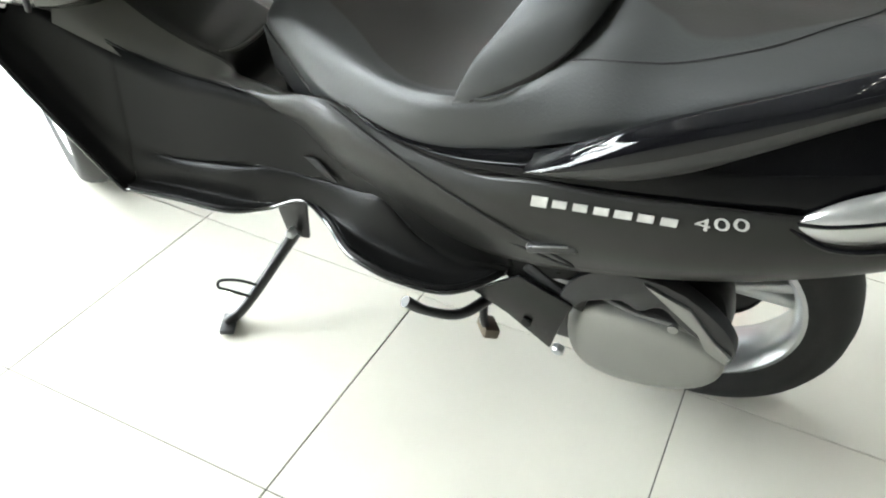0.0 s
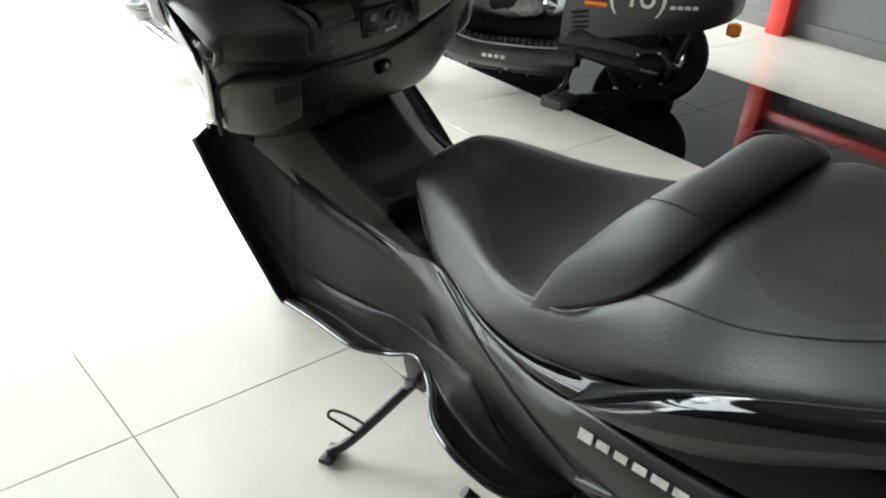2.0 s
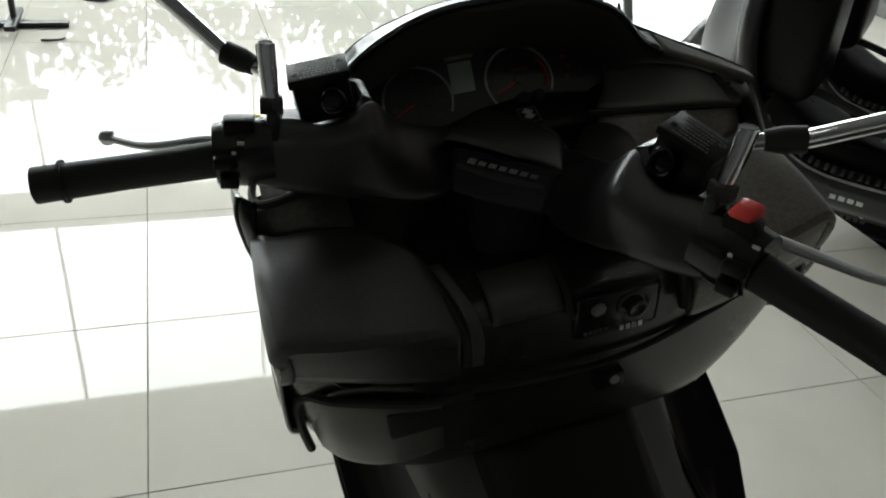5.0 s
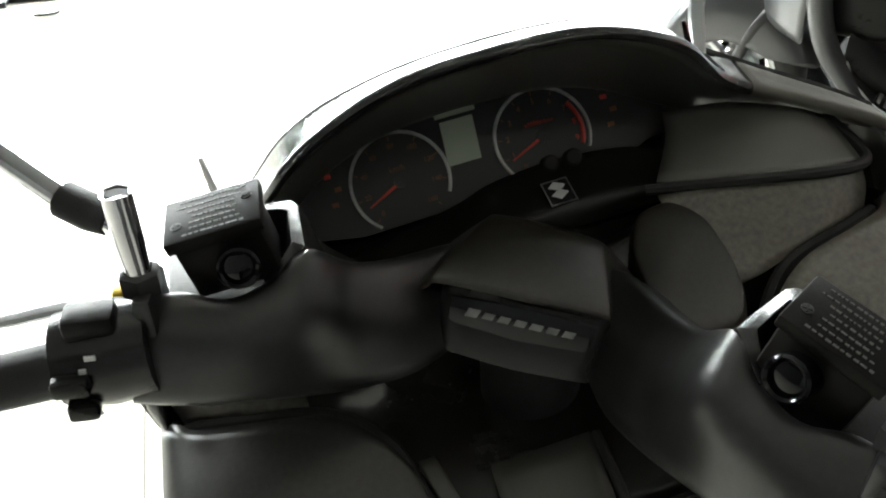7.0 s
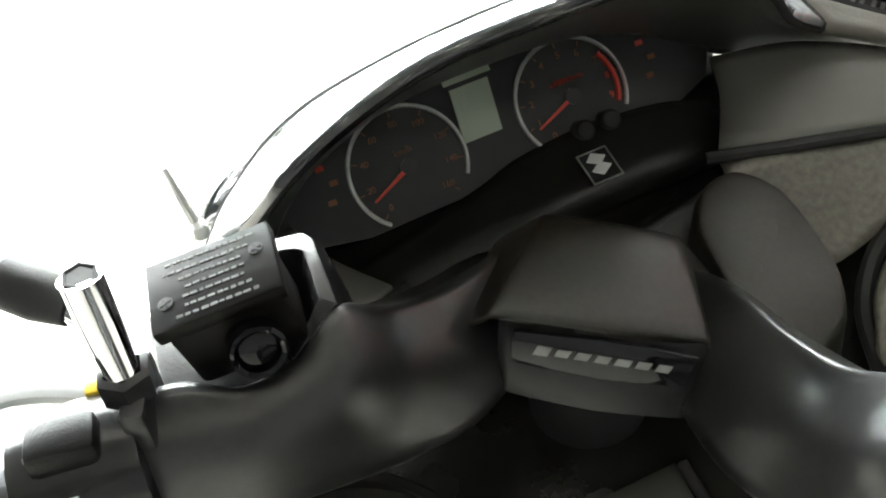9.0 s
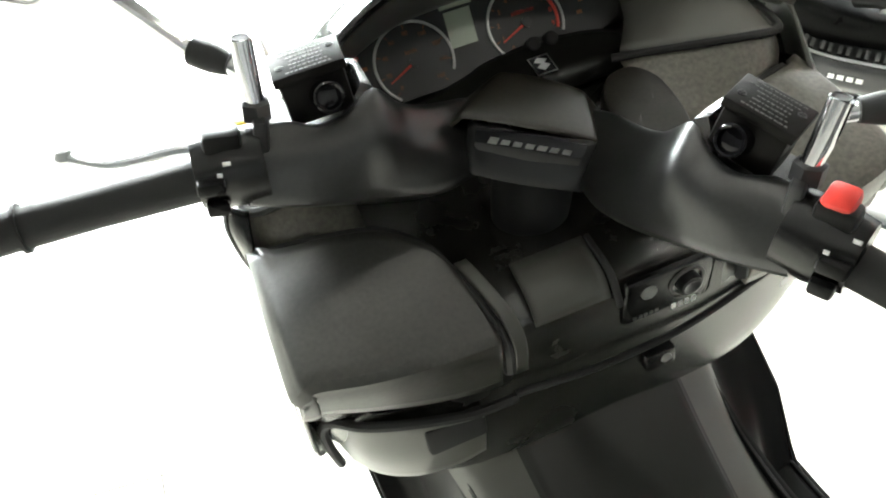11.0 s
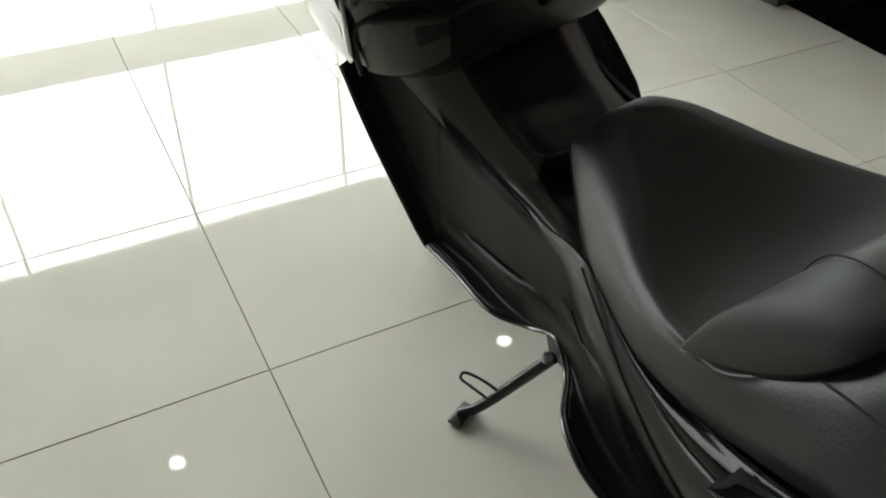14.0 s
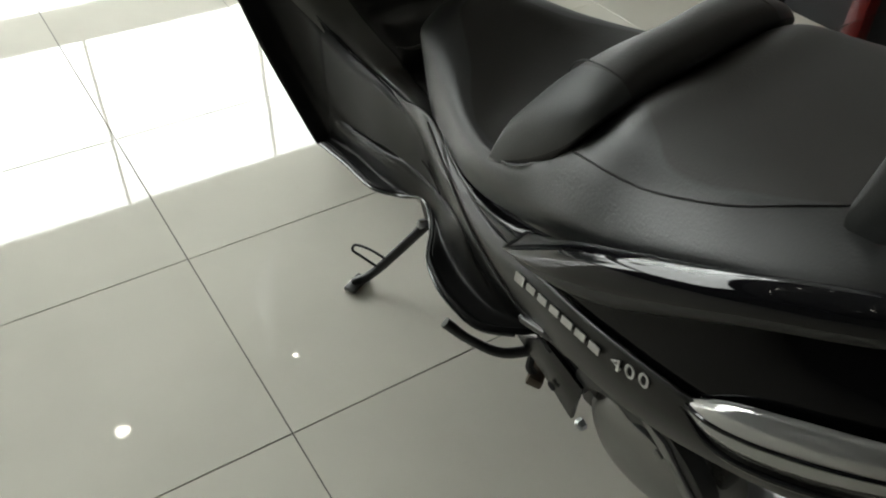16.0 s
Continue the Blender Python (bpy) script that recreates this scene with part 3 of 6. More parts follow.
# painted side panels
def side_panel():
    rows = [
        (-0.3, [(0.164, 0.546), (0.1645, 0.5455), (0.1645, 0.5445), (0.164, 0.544)]),
        (-0.37, [(0.17, 0.557), (0.1745, 0.551), (0.1755, 0.543), (0.174, 0.533)]),
        (-0.44, [(0.178, 0.584), (0.184, 0.568), (0.186, 0.543), (0.181, 0.515)]),
        (-0.5, [(0.184, 0.598), (0.2, 0.572), (0.203, 0.53), (0.192, 0.475)]),
        (-0.55, [(0.195, 0.597), (0.215, 0.57), (0.216, 0.52), (0.2, 0.46)]),
        (-0.65, [(0.225, 0.59), (0.243, 0.565), (0.24, 0.505), (0.22, 0.435)]),
        (-0.8, [(0.262, 0.603), (0.277, 0.57), (0.27, 0.5), (0.245, 0.425)]),
        (-0.92, [(0.283, 0.644), (0.297, 0.605), (0.287, 0.525), (0.258, 0.445)]),
        (-1.05, [(0.3, 0.675), (0.314, 0.63), (0.303, 0.56), (0.268, 0.49)]),
        (-1.16, [(0.308, 0.705), (0.322, 0.66), (0.311, 0.592), (0.27, 0.53)]),
        (-1.28, [(0.31, 0.735), (0.32, 0.69), (0.306, 0.635), (0.268, 0.585)]),
        (-1.42, [(0.285, 0.752), (0.292, 0.725), (0.278, 0.69), (0.245, 0.655)]),
        (-1.56, [(0.2, 0.80), (0.205, 0.775), (0.195, 0.75), (0.175, 0.73)]),
    ]
    return skin([[(-u, v, w) for u, w in h] for v, h in rows], 4, 5)


panels = both("side_panel", side_panel, PAINT, scooter, "dark grey metallic side panel", solid=0.004, angle=50)


def panel_seam():
    return tube([(-0.199, -0.515, 0.6), (-0.247, -0.67, 0.573), (-0.279, -0.8, 0.552), (-0.292, -0.915, 0.528), (-0.296, -0.985, 0.513), (-0.292, -0.975, 0.503), (-0.274, -0.88, 0.495)], 0.0022, 6, 5)


both("panel_gap", panel_seam, RUBBER, scooter)


def glossy_recess():
    rows = [
        (-0.49, [(0.165, 0.615), (0.172, 0.607), (0.17, 0.598)]),
        (-0.62, [(0.205, 0.60), (0.218, 0.596), (0.218, 0.588)]),
        (-0.75, [(0.23, 0.615), (0.25, 0.609), (0.251, 0.597)]),
        (-0.9, [(0.25, 0.67), (0.272, 0.656), (0.279, 0.638)]),
        (-1.02, [(0.262, 0.735), (0.283, 0.7), (0.292, 0.667)]),
        (-1.15, [(0.26, 0.80), (0.283, 0.75), (0.302, 0.701)]),
        (-1.28, [(0.245, 0.87), (0.28, 0.8), (0.304, 0.733)]),
        (-1.42, [(0.2, 0.91), (0.25, 0.84), (0.278, 0.75)]),
        (-1.56, [(0.12, 0.92), (0.17, 0.87), (0.195, 0.8)]),
    ]
    return skin([[(-u, v, w) for u, w in h] for v, h in rows], 4, 4)


both("tail_panel", glossy_recess, GLOSS_DIMMED, scooter, "gloss black panel under the seat", solid=0.003, angle=60)


def grab_trim():
    path = [(-0.288, -0.905, 0.672), (-0.297, -0.96, 0.697), (-0.302, -1.04, 0.737), (-0.298, -1.12, 0.78), (-0.288, -1.2, 0.828), (-0.27, -1.3, 0.888), (-0.22, -1.42, 0.935), (-0.12, -1.5, 0.955)]
    half = [0.004, 0.02, 0.038, 0.043, 0.037, 0.03, 0.026, 0.024]
    rows = []
    for (u, v, w), h in zip(path, half):
        rows.append([(u + 0.022, v, w + h * 0.95), (u - 0.004, v - 0.004, w + h * 1.05), (u - 0.02, v, w + h * 0.35), (u - 0.018, v, w - h * 0.4), (u, v + 0.004, w - h * 1.0), (u + 0.024, v, w - h * 0.85)])
    bm = skin(rows, 4, 3, closed=True, caps=True)
    bm.faces.index_update()
    for f in bm.faces:
        if f.index < len(bm.faces) - 2 and 7 <= f.index % 18 < 12:
            f.material_index = 1
    return bm


both("grab_rail", grab_trim, [GLOSS, WING_UNDER], scooter, "gloss black grab rail beside the passenger seat", angle=70)


def tail_lens():
    rows = [[(-0.309, -1.25, 0.717), (-0.311, -1.252, 0.716), (-0.312, -1.254, 0.714), (-0.31, -1.254, 0.712)],
            [(-0.302, -1.30, 0.765), (-0.316, -1.30, 0.752), (-0.322, -1.30, 0.725), (-0.316, -1.30, 0.705)],
            [(-0.29, -1.36, 0.80), (-0.308, -1.36, 0.78), (-0.315, -1.36, 0.748), (-0.308, -1.36, 0.722)],
            [(-0.262, -1.44, 0.83), (-0.28, -1.44, 0.81), (-0.286, -1.44, 0.78), (-0.28, -1.44, 0.755)],
            [(-0.21, -1.53, 0.845), (-0.225, -1.53, 0.83), (-0.23, -1.53, 0.81), (-0.224, -1.53, 0.79)]]
    return skin(rows, 4, 3)


both("tail_lens", tail_lens, LENS, scooter, "clear tail lamp lens over a bright reflector", solid=0.004, angle=60)


def lens_rim():
    return tube([(-0.312, -1.252, 0.713), (-0.321, -1.305, 0.704), (-0.313, -1.365, 0.719), (-0.285, -1.445, 0.752), (-0.228, -1.535, 0.787)], 0.004, 8, 5)


both("lens_rim", lens_rim, GLOSS, scooter)


def lens_rib():
    return tube([(-0.314, -1.262, 0.722), (-0.3205, -1.3, 0.738), (-0.3135, -1.36, 0.764), (-0.2848, -1.44, 0.795), (-0.2285, -1.53, 0.82)], 0.0028, 8, 5)


both("lens_rib", lens_rib, GLOSS, scooter)

# model badge on the side: bars in place of the word, then the engine size
badge_a, badge_b = Vector((-0.2975, -0.915, 0.616)), Vector((-0.3195, -1.13, 0.674))
along = (badge_b - badge_a)
step = along / 7
for i, wide in enumerate((0.8, 0.68, 0.68, 0.68, 0.8, 0.7, 0.7)):
    h = 0.0165 if i == 0 else 0.0115
    p = badge_a + step * (i + 0.5)
    m = axes(p, along, (0.28, 0, 1))
    k = step.length * wide / 2
    outline = [(-k - h * 0.12, -h / 2), (k - h * 0.12, -h / 2), (k + h * 0.12, h / 2), (-k + h * 0.12, h / 2)]
    part("badge_bar", plate(outline, 0.0015, m), BADGE, panels[0])
along = Vector((0, -0.076, 0.026))
for i, digit in enumerate("400"):
    mid = Vector((-0.3195 + 0.0006 * i, -1.156 - 0.0225 * i, 0.683 + 0.0078 * i))
    lettering(digit, 0.03, axes(mid, along, (0.28, 0, 1)) @ Matrix(((1.5, 0.25, 0, 0), (0, 0.72, 0, 0), (0, 0, 1, 0), (0, 0, 0, 1))), BADGE, panels[0], "badge_digit", 0.0008, "raised bright digit")


# footboards with side wings
BOARD_ROWS = []


def footboard():
    rows = [
        (0.24, [(0.272, 0.588), (0.268, 0.588), (0.258, 0.592), (0.248, 0.597), (0.236, 0.602), (0.225, 0.61), (0.2, 0.63)]),
        (0.15, [(0.27, 0.468), (0.263, 0.465), (0.24, 0.472), (0.225, 0.49), (0.21, 0.515), (0.2, 0.545), (0.178, 0.62)]),
        (0.06, [(0.258, 0.335), (0.25, 0.331), (0.222, 0.345), (0.21, 0.37), (0.198, 0.4), (0.187, 0.46), (0.165, 0.585)]),
        (0.005, [(0.25, 0.262), (0.24, 0.255), (0.212, 0.275), (0.203, 0.32), (0.192, 0.358), (0.184, 0.418), (0.161, 0.569)]),
        (-0.02, [(0.246, 0.26), (0.235, 0.252), (0.207, 0.264), (0.198, 0.313), (0.188, 0.346), (0.181, 0.402), (0.159, 0.56)]),
        (-0.13, [(0.24, 0.272), (0.229, 0.264), (0.195, 0.272), (0.19, 0.325), (0.178, 0.335), (0.172, 0.385), (0.157, 0.54)]),
        (-0.26, [(0.238, 0.287), (0.227, 0.28), (0.193, 0.288), (0.188, 0.352), (0.175, 0.365), (0.168, 0.43), (0.157, 0.54)]),
        (-0.34, [(0.207, 0.3), (0.198, 0.296), (0.187, 0.31), (0.182, 0.372), (0.172, 0.39), (0.166, 0.45), (0.16, 0.54)]),
        (-0.42, [(0.192, 0.338), (0.185, 0.334), (0.18, 0.345), (0.178, 0.385), (0.172, 0.4), (0.168, 0.455), (0.165, 0.545)]),
        (-0.49, [(0.218, 0.33), (0.207, 0.326), (0.19, 0.34), (0.185, 0.395), (0.178, 0.405), (0.175, 0.45), (0.178, 0.56)]),
        (-0.56, [(0.27, 0.332), (0.256, 0.328), (0.218, 0.335), (0.197, 0.405), (0.19, 0.412), (0.188, 0.43), (0.2, 0.545)]),
        (-0.62, [(0.292, 0.336), (0.278, 0.33), (0.23, 0.334), (0.209, 0.425), (0.205, 0.43), (0.205, 0.44), (0.215, 0.53)]),
        (-0.68, [(0.301, 0.338), (0.287, 0.332), (0.243, 0.334), (0.224, 0.38), (0.218, 0.39), (0.216, 0.41), (0.225, 0.5)]),
        (-0.77, [(0.296, 0.344), (0.283, 0.338), (0.25, 0.34), (0.232, 0.352), (0.224, 0.365), (0.222, 0.39), (0.232, 0.47)]),
        (-0.83, [(0.256, 0.352), (0.246, 0.347), (0.23, 0.347), (0.215, 0.355), (0.213, 0.37), (0.214, 0.385), (0.236, 0.455)]),
        (-0.865, [(0.208, 0.356), (0.204, 0.353), (0.195, 0.349), (0.197, 0.36), (0.2, 0.372), (0.205, 0.385), (0.24, 0.45)]),
    ]
    BOARD_ROWS[:] = rows
    return skin([[(-u, v, w) for u, w in h] for v, h in rows], 5, 4)


board_skin = footboard()
board_tree = BVHTree.FromBMesh(board_skin)
board_skin.free()


def right_side(bm):
    """The right board: the mirror image with its wing spread wider."""
    out = flip(bm)
    for v in out.verts:
        k = min(max((v.co.x - 0.165) / 0.06, 0.0), 1.0)
        low = min(max((0.6 - v.co.z) / 0.25, 0.0), 1.0)
        v.co.x += (0.025 + 0.06 * low) * k
        v.co.z += 0.03 * k * low
    return out


part("footboard", footboard(), FOOT_PLASTIC, scooter, "black plastic footboard with an upswept side wing", solid=0.012, angle=80)
right_board = footboard()
part("footboard", right_side(right_board), FOOT_PLASTIC, scooter, "black plastic footboard with an upswept side wing", solid=0.012, angle=80)
right_board.free()


def crease(pts, r=0.0025):
    """A moulded edge laid on the left footboard's skin."""
    laid = []
    for p in curve_points(pts, 5):
        q, n = board_tree.find_nearest(Vector(p))[:2]
        laid.append(q + n * r * (0.35 if n.x < 0 else -0.35))
    return lambda: tube(laid, r, 8, 2)


for side_of in (lambda b: b, right_side):
    part("board_rim", side_of(crease([(-h[0][0] + 0.002, v, h[0][1] + 0.001) for v, h in BOARD_ROWS[:-1]], 0.0045)()), CREASE, scooter, "glossy rounded rim of the footboard")
both("board_step", crease([(-0.197, -0.08, 0.327), (-0.193, -0.246, 0.362), (-0.192, -0.381, 0.382), (-0.202, -0.515, 0.398), (-0.213, -0.58, 0.42), (-0.222, -0.636, 0.447), (-0.235, -0.718, 0.428), (-0.243, -0.79, 0.4), (-0.21, -0.867, 0.376)], 0.0042), CREASE, scooter)
both("board_crease", crease([(-0.187, -0.06, 0.375), (-0.181, -0.197, 0.426), (-0.179, -0.308, 0.452), (-0.18, -0.398, 0.454), (-0.186, -0.461, 0.444), (-0.195, -0.513, 0.432), (-0.204, -0.56, 0.42)], 0.004), CREASE, scooter)
both("board_groove", crease([(-0.1845, -0.07, 0.386), (-0.1785, -0.2, 0.434), (-0.1765, -0.31, 0.459), (-0.1785, -0.4, 0.461), (-0.185, -0.465, 0.451), (-0.194, -0.515, 0.439)], 0.003), RUBBER, scooter)
both("board_slot", lambda: plate([(0, 0), (0.03, 0.012), (0.085, -0.006), (0.06, -0.012)], 0.004, axes((-0.184, -0.435, 0.452), (-0.12, -0.95, -0.28), (0.1, -0.2, 0.9)), 0.001), RUBBER, scooter)
both("board_groove", crease([(-0.218, -0.566, 0.357), (-0.238, -0.638, 0.336), (-0.25, -0.725, 0.333), (-0.238, -0.805, 0.342), (-0.214, -0.862, 0.372)], 0.0022), RUBBER, scooter)
both("board_groove", crease([(-0.224, -0.64, 0.44), (-0.226, -0.64, 0.4), (-0.236, -0.632, 0.345)], 0.0016), RUBBER, scooter)


# tunnel between the footwells, and its side strips, paled as if lit
TUNNEL = [
    (0.1, [(0, 0.71), (0.085, 0.709), (0.105, 0.704), (0.112, 0.699), (0.172, 0.652), (0.197, 0.6)]),
    (0.03, [(0, 0.664), (0.085, 0.663), (0.104, 0.658), (0.111, 0.653), (0.163, 0.609), (0.184, 0.57)]),
    (-0.06, [(0, 0.608), (0.082, 0.608), (0.1, 0.603), (0.107, 0.597), (0.15, 0.563), (0.168, 0.535)]),
    (-0.15, [(0, 0.568), (0.078, 0.568), (0.095, 0.563), (0.101, 0.558), (0.142, 0.54), (0.163, 0.52)]),
    (-0.2, [(0, 0.553), (0.074, 0.553), (0.09, 0.548), (0.097, 0.543), (0.14, 0.536), (0.161, 0.52)]),
    (-0.222, [(0, 0.537), (0.072, 0.537), (0.088, 0.535), (0.096, 0.533), (0.14, 0.536), (0.161, 0.52)]),
    (-0.25, [(0, 0.47), (0.07, 0.475), (0.088, 0.5), (0.1, 0.522), (0.143, 0.54), (0.162, 0.52)]),
    (-0.36, [(0, 0.46), (0.07, 0.465), (0.1, 0.5), (0.12, 0.535), (0.155, 0.548), (0.168, 0.52)]),
    (-0.5, [(0, 0.5), (0.08, 0.51), (0.12, 0.53), (0.15, 0.555), (0.178, 0.575), (0.19, 0.55)]),
]
tun = skin([[(u, v, w) for u, w in mirrored(h)] for v, h in TUNNEL], 5, 4)
# Outer faces take the paler tone, as light falls on them.
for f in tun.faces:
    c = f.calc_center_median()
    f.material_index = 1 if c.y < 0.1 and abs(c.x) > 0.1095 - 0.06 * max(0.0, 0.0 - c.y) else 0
part("tunnel", tun, [TUNNEL_TOP, FLANK], scooter, "black plastic centre tunnel, flanks painted as lit", angle=50)


def tunnel_gap():
    return tube([(-0.205, 0.2, 0.625), (-0.18, 0.09, 0.615), (-0.165, -0.04, 0.555), (-0.16, -0.16, 0.538), (-0.161, -0.28, 0.541), (-0.17, -0.4, 0.552), (-0.19, -0.5, 0.585)], 0.0028, 6, 5)


both("tunnel_gap", tunnel_gap, RUBBER, scooter)
# Paler than the tunnel cover: its lit edge is in the colour.
part("tunnel_lip", tube([(-0.085, -0.195, 0.549), (-0.06, -0.214, 0.545), (0.0, -0.22, 0.5425), (0.06, -0.214, 0.545), (0.085, -0.195, 0.549)], 0.0045, 8, 5), SATIN, scooter, "rounded rear lip of the tunnel cover")

# inner leg shield
SHIELD = [  # across from middle to edge: each a line from the bottom lip up to the cowl, as (y, z)
    (0.0, [(0.05, 0.665), (-0.02, 0.668), (-0.05, 0.69), (-0.06, 0.775), (-0.062, 0.865), (-0.045, 0.888), (0.02, 0.888), (0.1, 0.888), (0.18, 0.91)]),
    (0.1, [(0.05, 0.66), (-0.02, 0.664), (-0.05, 0.685), (-0.06, 0.775), (-0.062, 0.86), (-0.045, 0.886), (0.02, 0.89), (0.1, 0.893), (0.18, 0.93)]),
    (0.18, [(0.055, 0.655), (-0.015, 0.66), (-0.045, 0.685), (-0.055, 0.775), (-0.06, 0.86), (-0.042, 0.885), (0.02, 0.892), (0.1, 0.897), (0.17, 0.955)]),
    (0.25, [(0.07, 0.672), (0.005, 0.679), (-0.026, 0.704), (-0.043, 0.78), (-0.052, 0.86), (-0.035, 0.885), (0.02, 0.893), (0.1, 0.9), (0.16, 0.965)]),
    (0.295, [(0.09, 0.7), (0.035, 0.708), (0.006, 0.732), (-0.026, 0.792), (-0.042, 0.86), (-0.022, 0.885), (0.025, 0.893), (0.1, 0.905), (0.15, 0.965)]),
    (0.312, [(0.12, 0.725), (0.065, 0.733), (0.032, 0.752), (0.0, 0.803), (-0.018, 0.86), (0.0, 0.88), (0.04, 0.89), (0.1, 0.905), (0.15, 0.955)]),
    (0.3125, [(0.155, 0.735), (0.1, 0.743), (0.07, 0.762), (0.045, 0.81), (0.03, 0.86), (0.04, 0.88), (0.065, 0.89), (0.11, 0.905), (0.155, 0.955)]),
]
YAW = {0.1: 0.0, 0.18: 0.004, 0.25: 0.012, 0.295: 0.004, 0.312: -0.03, 0.3125: -0.045}   # and its lower right corner turns outwards
RISE = {0.1: 0.0, 0.18: 0.012, 0.25: 0.024, 0.295: 0.03, 0.312: 0.03, 0.3125: 0.035}   # its lower edge climbs higher on the right
full = [(-u, h) for u, h in reversed(SHIELD)] + [(u + max(0.0, u - 0.22) * 0.26, [(v + YAW[u] * (1, 1, 1, 0.85, 0.35, 0, 0, 0, 0)[k], w + RISE[u] * max(0.0, 1 - k / 4)) for k, (v, w) in enumerate(h)]) for u, h in SHIELD[1:]]
shield = part("leg_shield", skin([[(u, v, w) for v, w in h] for u, h in full], 4, 4), SHIELD_SATIN, scooter, "black plastic inner leg shield", angle=60, solid=0.006, offset=1.0)

# glove box lid, standing proud of the shield
lid_rows = [[(-0.311, -0.044, 0.862), (-0.31, -0.056, 0.896), (-0.308, 0.02, 0.919), (-0.304, 0.1, 0.936)],
            [(-0.304, -0.05, 0.866), (-0.303, -0.06, 0.905), (-0.301, 0.015, 0.928), (-0.297, 0.088, 0.942)],
            [(-0.294, -0.052, 0.87), (-0.292, -0.062, 0.912), (-0.29, 0.01, 0.933), (-0.285, 0.075, 0.942)],
            [(-0.25, -0.064, 0.862), (-0.248, -0.073, 0.909), (-0.246, 0.0, 0.936), (-0.244, 0.055, 0.952)],
            [(-0.2, -0.067, 0.845), (-0.2, -0.076, 0.899), (-0.198, -0.01, 0.926), (-0.194, 0.045, 0.946)],
            [(-0.155, -0.066, 0.832), (-0.155, -0.075, 0.889), (-0.156, -0.025, 0.91), (-0.158, 0.022, 0.93)],
            [(-0.134, -0.064, 0.828), (-0.134, -0.073, 0.882), (-0.138, -0.045, 0.895), (-0.146, -0.01, 0.911)]]
lid_rows = [[a, (b[0], b[1] - 0.001, b[2] - 0.007), (b[0], b[1] + 0.006, b[2] + 0.002), c, d] for a, b, c, d in lid_rows]
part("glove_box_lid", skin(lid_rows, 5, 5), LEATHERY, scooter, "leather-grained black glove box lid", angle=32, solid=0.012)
LID_EDGE = [(-0.302, 0.108, 0.917), (-0.285, 0.083, 0.942), (-0.244, 0.063, 0.952), (-0.19, 0.052, 0.945), (-0.154, 0.024, 0.928), (-0.14, -0.012, 0.909), (-0.128, -0.05, 0.893), (-0.125, -0.077, 0.878), (-0.125, -0.079, 0.845)]
part("lid_gap", tube(LID_EDGE, 0.0065, 8, 5), RUBBER, scooter)
part("lid_ledge", tube([(-0.308, -0.026, 0.862), (-0.294, -0.053, 0.866), (-0.268, -0.064, 0.862), (-0.255, -0.0665, 0.848), (-0.235, -0.068, 0.842), (-0.19, -0.0685, 0.838), (-0.15, -0.0675, 0.829)], 0.0024, 8, 4), CREASE, scooter)
part("centre_fillet", skin([[(-0.122 + d, -0.074, 0.842), (-0.12 + d, -0.07, 0.884), (-0.128 + d, -0.03, 0.9), (-0.136 + d, 0.01, 0.905)] for d in (0.0, 0.007, 0.013)], 3, 4), SATIN, scooter, solid=0.01)
lower_rows = [[(-0.296, -0.018, 0.806), (-0.296, -0.006, 0.755), (-0.288, 0.004, 0.702)], [(-0.27, -0.05, 0.812), (-0.271, -0.042, 0.755), (-0.266, -0.024, 0.699)], [(-0.23, -0.064, 0.808), (-0.232, -0.058, 0.75), (-0.23, -0.045, 0.698)],
              [(-0.19, -0.07, 0.795), (-0.19, -0.065, 0.75), (-0.19, -0.054, 0.702)], [(-0.155, -0.071, 0.788), (-0.155, -0.066, 0.75), (-0.155, -0.055, 0.708)]]
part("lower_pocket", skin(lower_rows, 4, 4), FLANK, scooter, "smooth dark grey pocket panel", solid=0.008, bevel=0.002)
part("pocket_gap", tube([(-0.3, 0.008, 0.7), (-0.305, -0.006, 0.75), (-0.304, -0.018, 0.795), (-0.292, -0.034, 0.817), (-0.268, -0.055, 0.82), (-0.23, -0.068, 0.815), (-0.17, -0.074, 0.8), (-0.12, -0.073, 0.795)], 0.0055, 8, 5), RUBBER, scooter)
part("pocket_recess", box((0.062, 0.012, 0.034), (-0.185, -0.0655, 0.775), pose(0, 0, 0, -6, 0, 0), bevel=0.004), RUBBER, scooter)

# centre box with its flap, ignition switch and hook
flap_rows = [[(u, -0.068, 0.874), (u, -0.053, 0.895), (u + 0.004, -0.004, 0.901)] for u in (-0.09, -0.055, -0.012)]
part("centre_flap", skin(flap_rows, 4, 3), SATIN, scooter, "black hinged flap of the centre pocket", solid=0.003, offset=1.0)
part("flap_gap", tube([(-0.004, -0.006, 0.9), (-0.006, -0.054, 0.893), (-0.005, -0.072, 0.862)], 0.004, 8, 4), RUBBER, scooter)
ign = part("ignition_panel", box((0.1, 0.008, 0.064), (0.05, -0.0655, 0.854), pose(0, 0, 0, 8, 0, 0), bevel=0.006, seg=3), PLASTIC_FINE, scooter, "black ignition switch panel with white marks")
part("key_lock", lathe([(0.012, 0.0), (0.012, 0.012), (0.009, 0.013), (0.0, 0.009)], 24, pose(0.068, -0.068, 0.86, 98, 0, 0)), STEEL, ign, "black ignition lock barrel")
part("lock_ring", lathe([(0.019, 0.0), (0.019, 0.003), (0.0165, 0.003), (0.0165, 0.0)], 28, pose(0.068, -0.07, 0.86, 98, 0, 0)), GREYPRINT, ign)
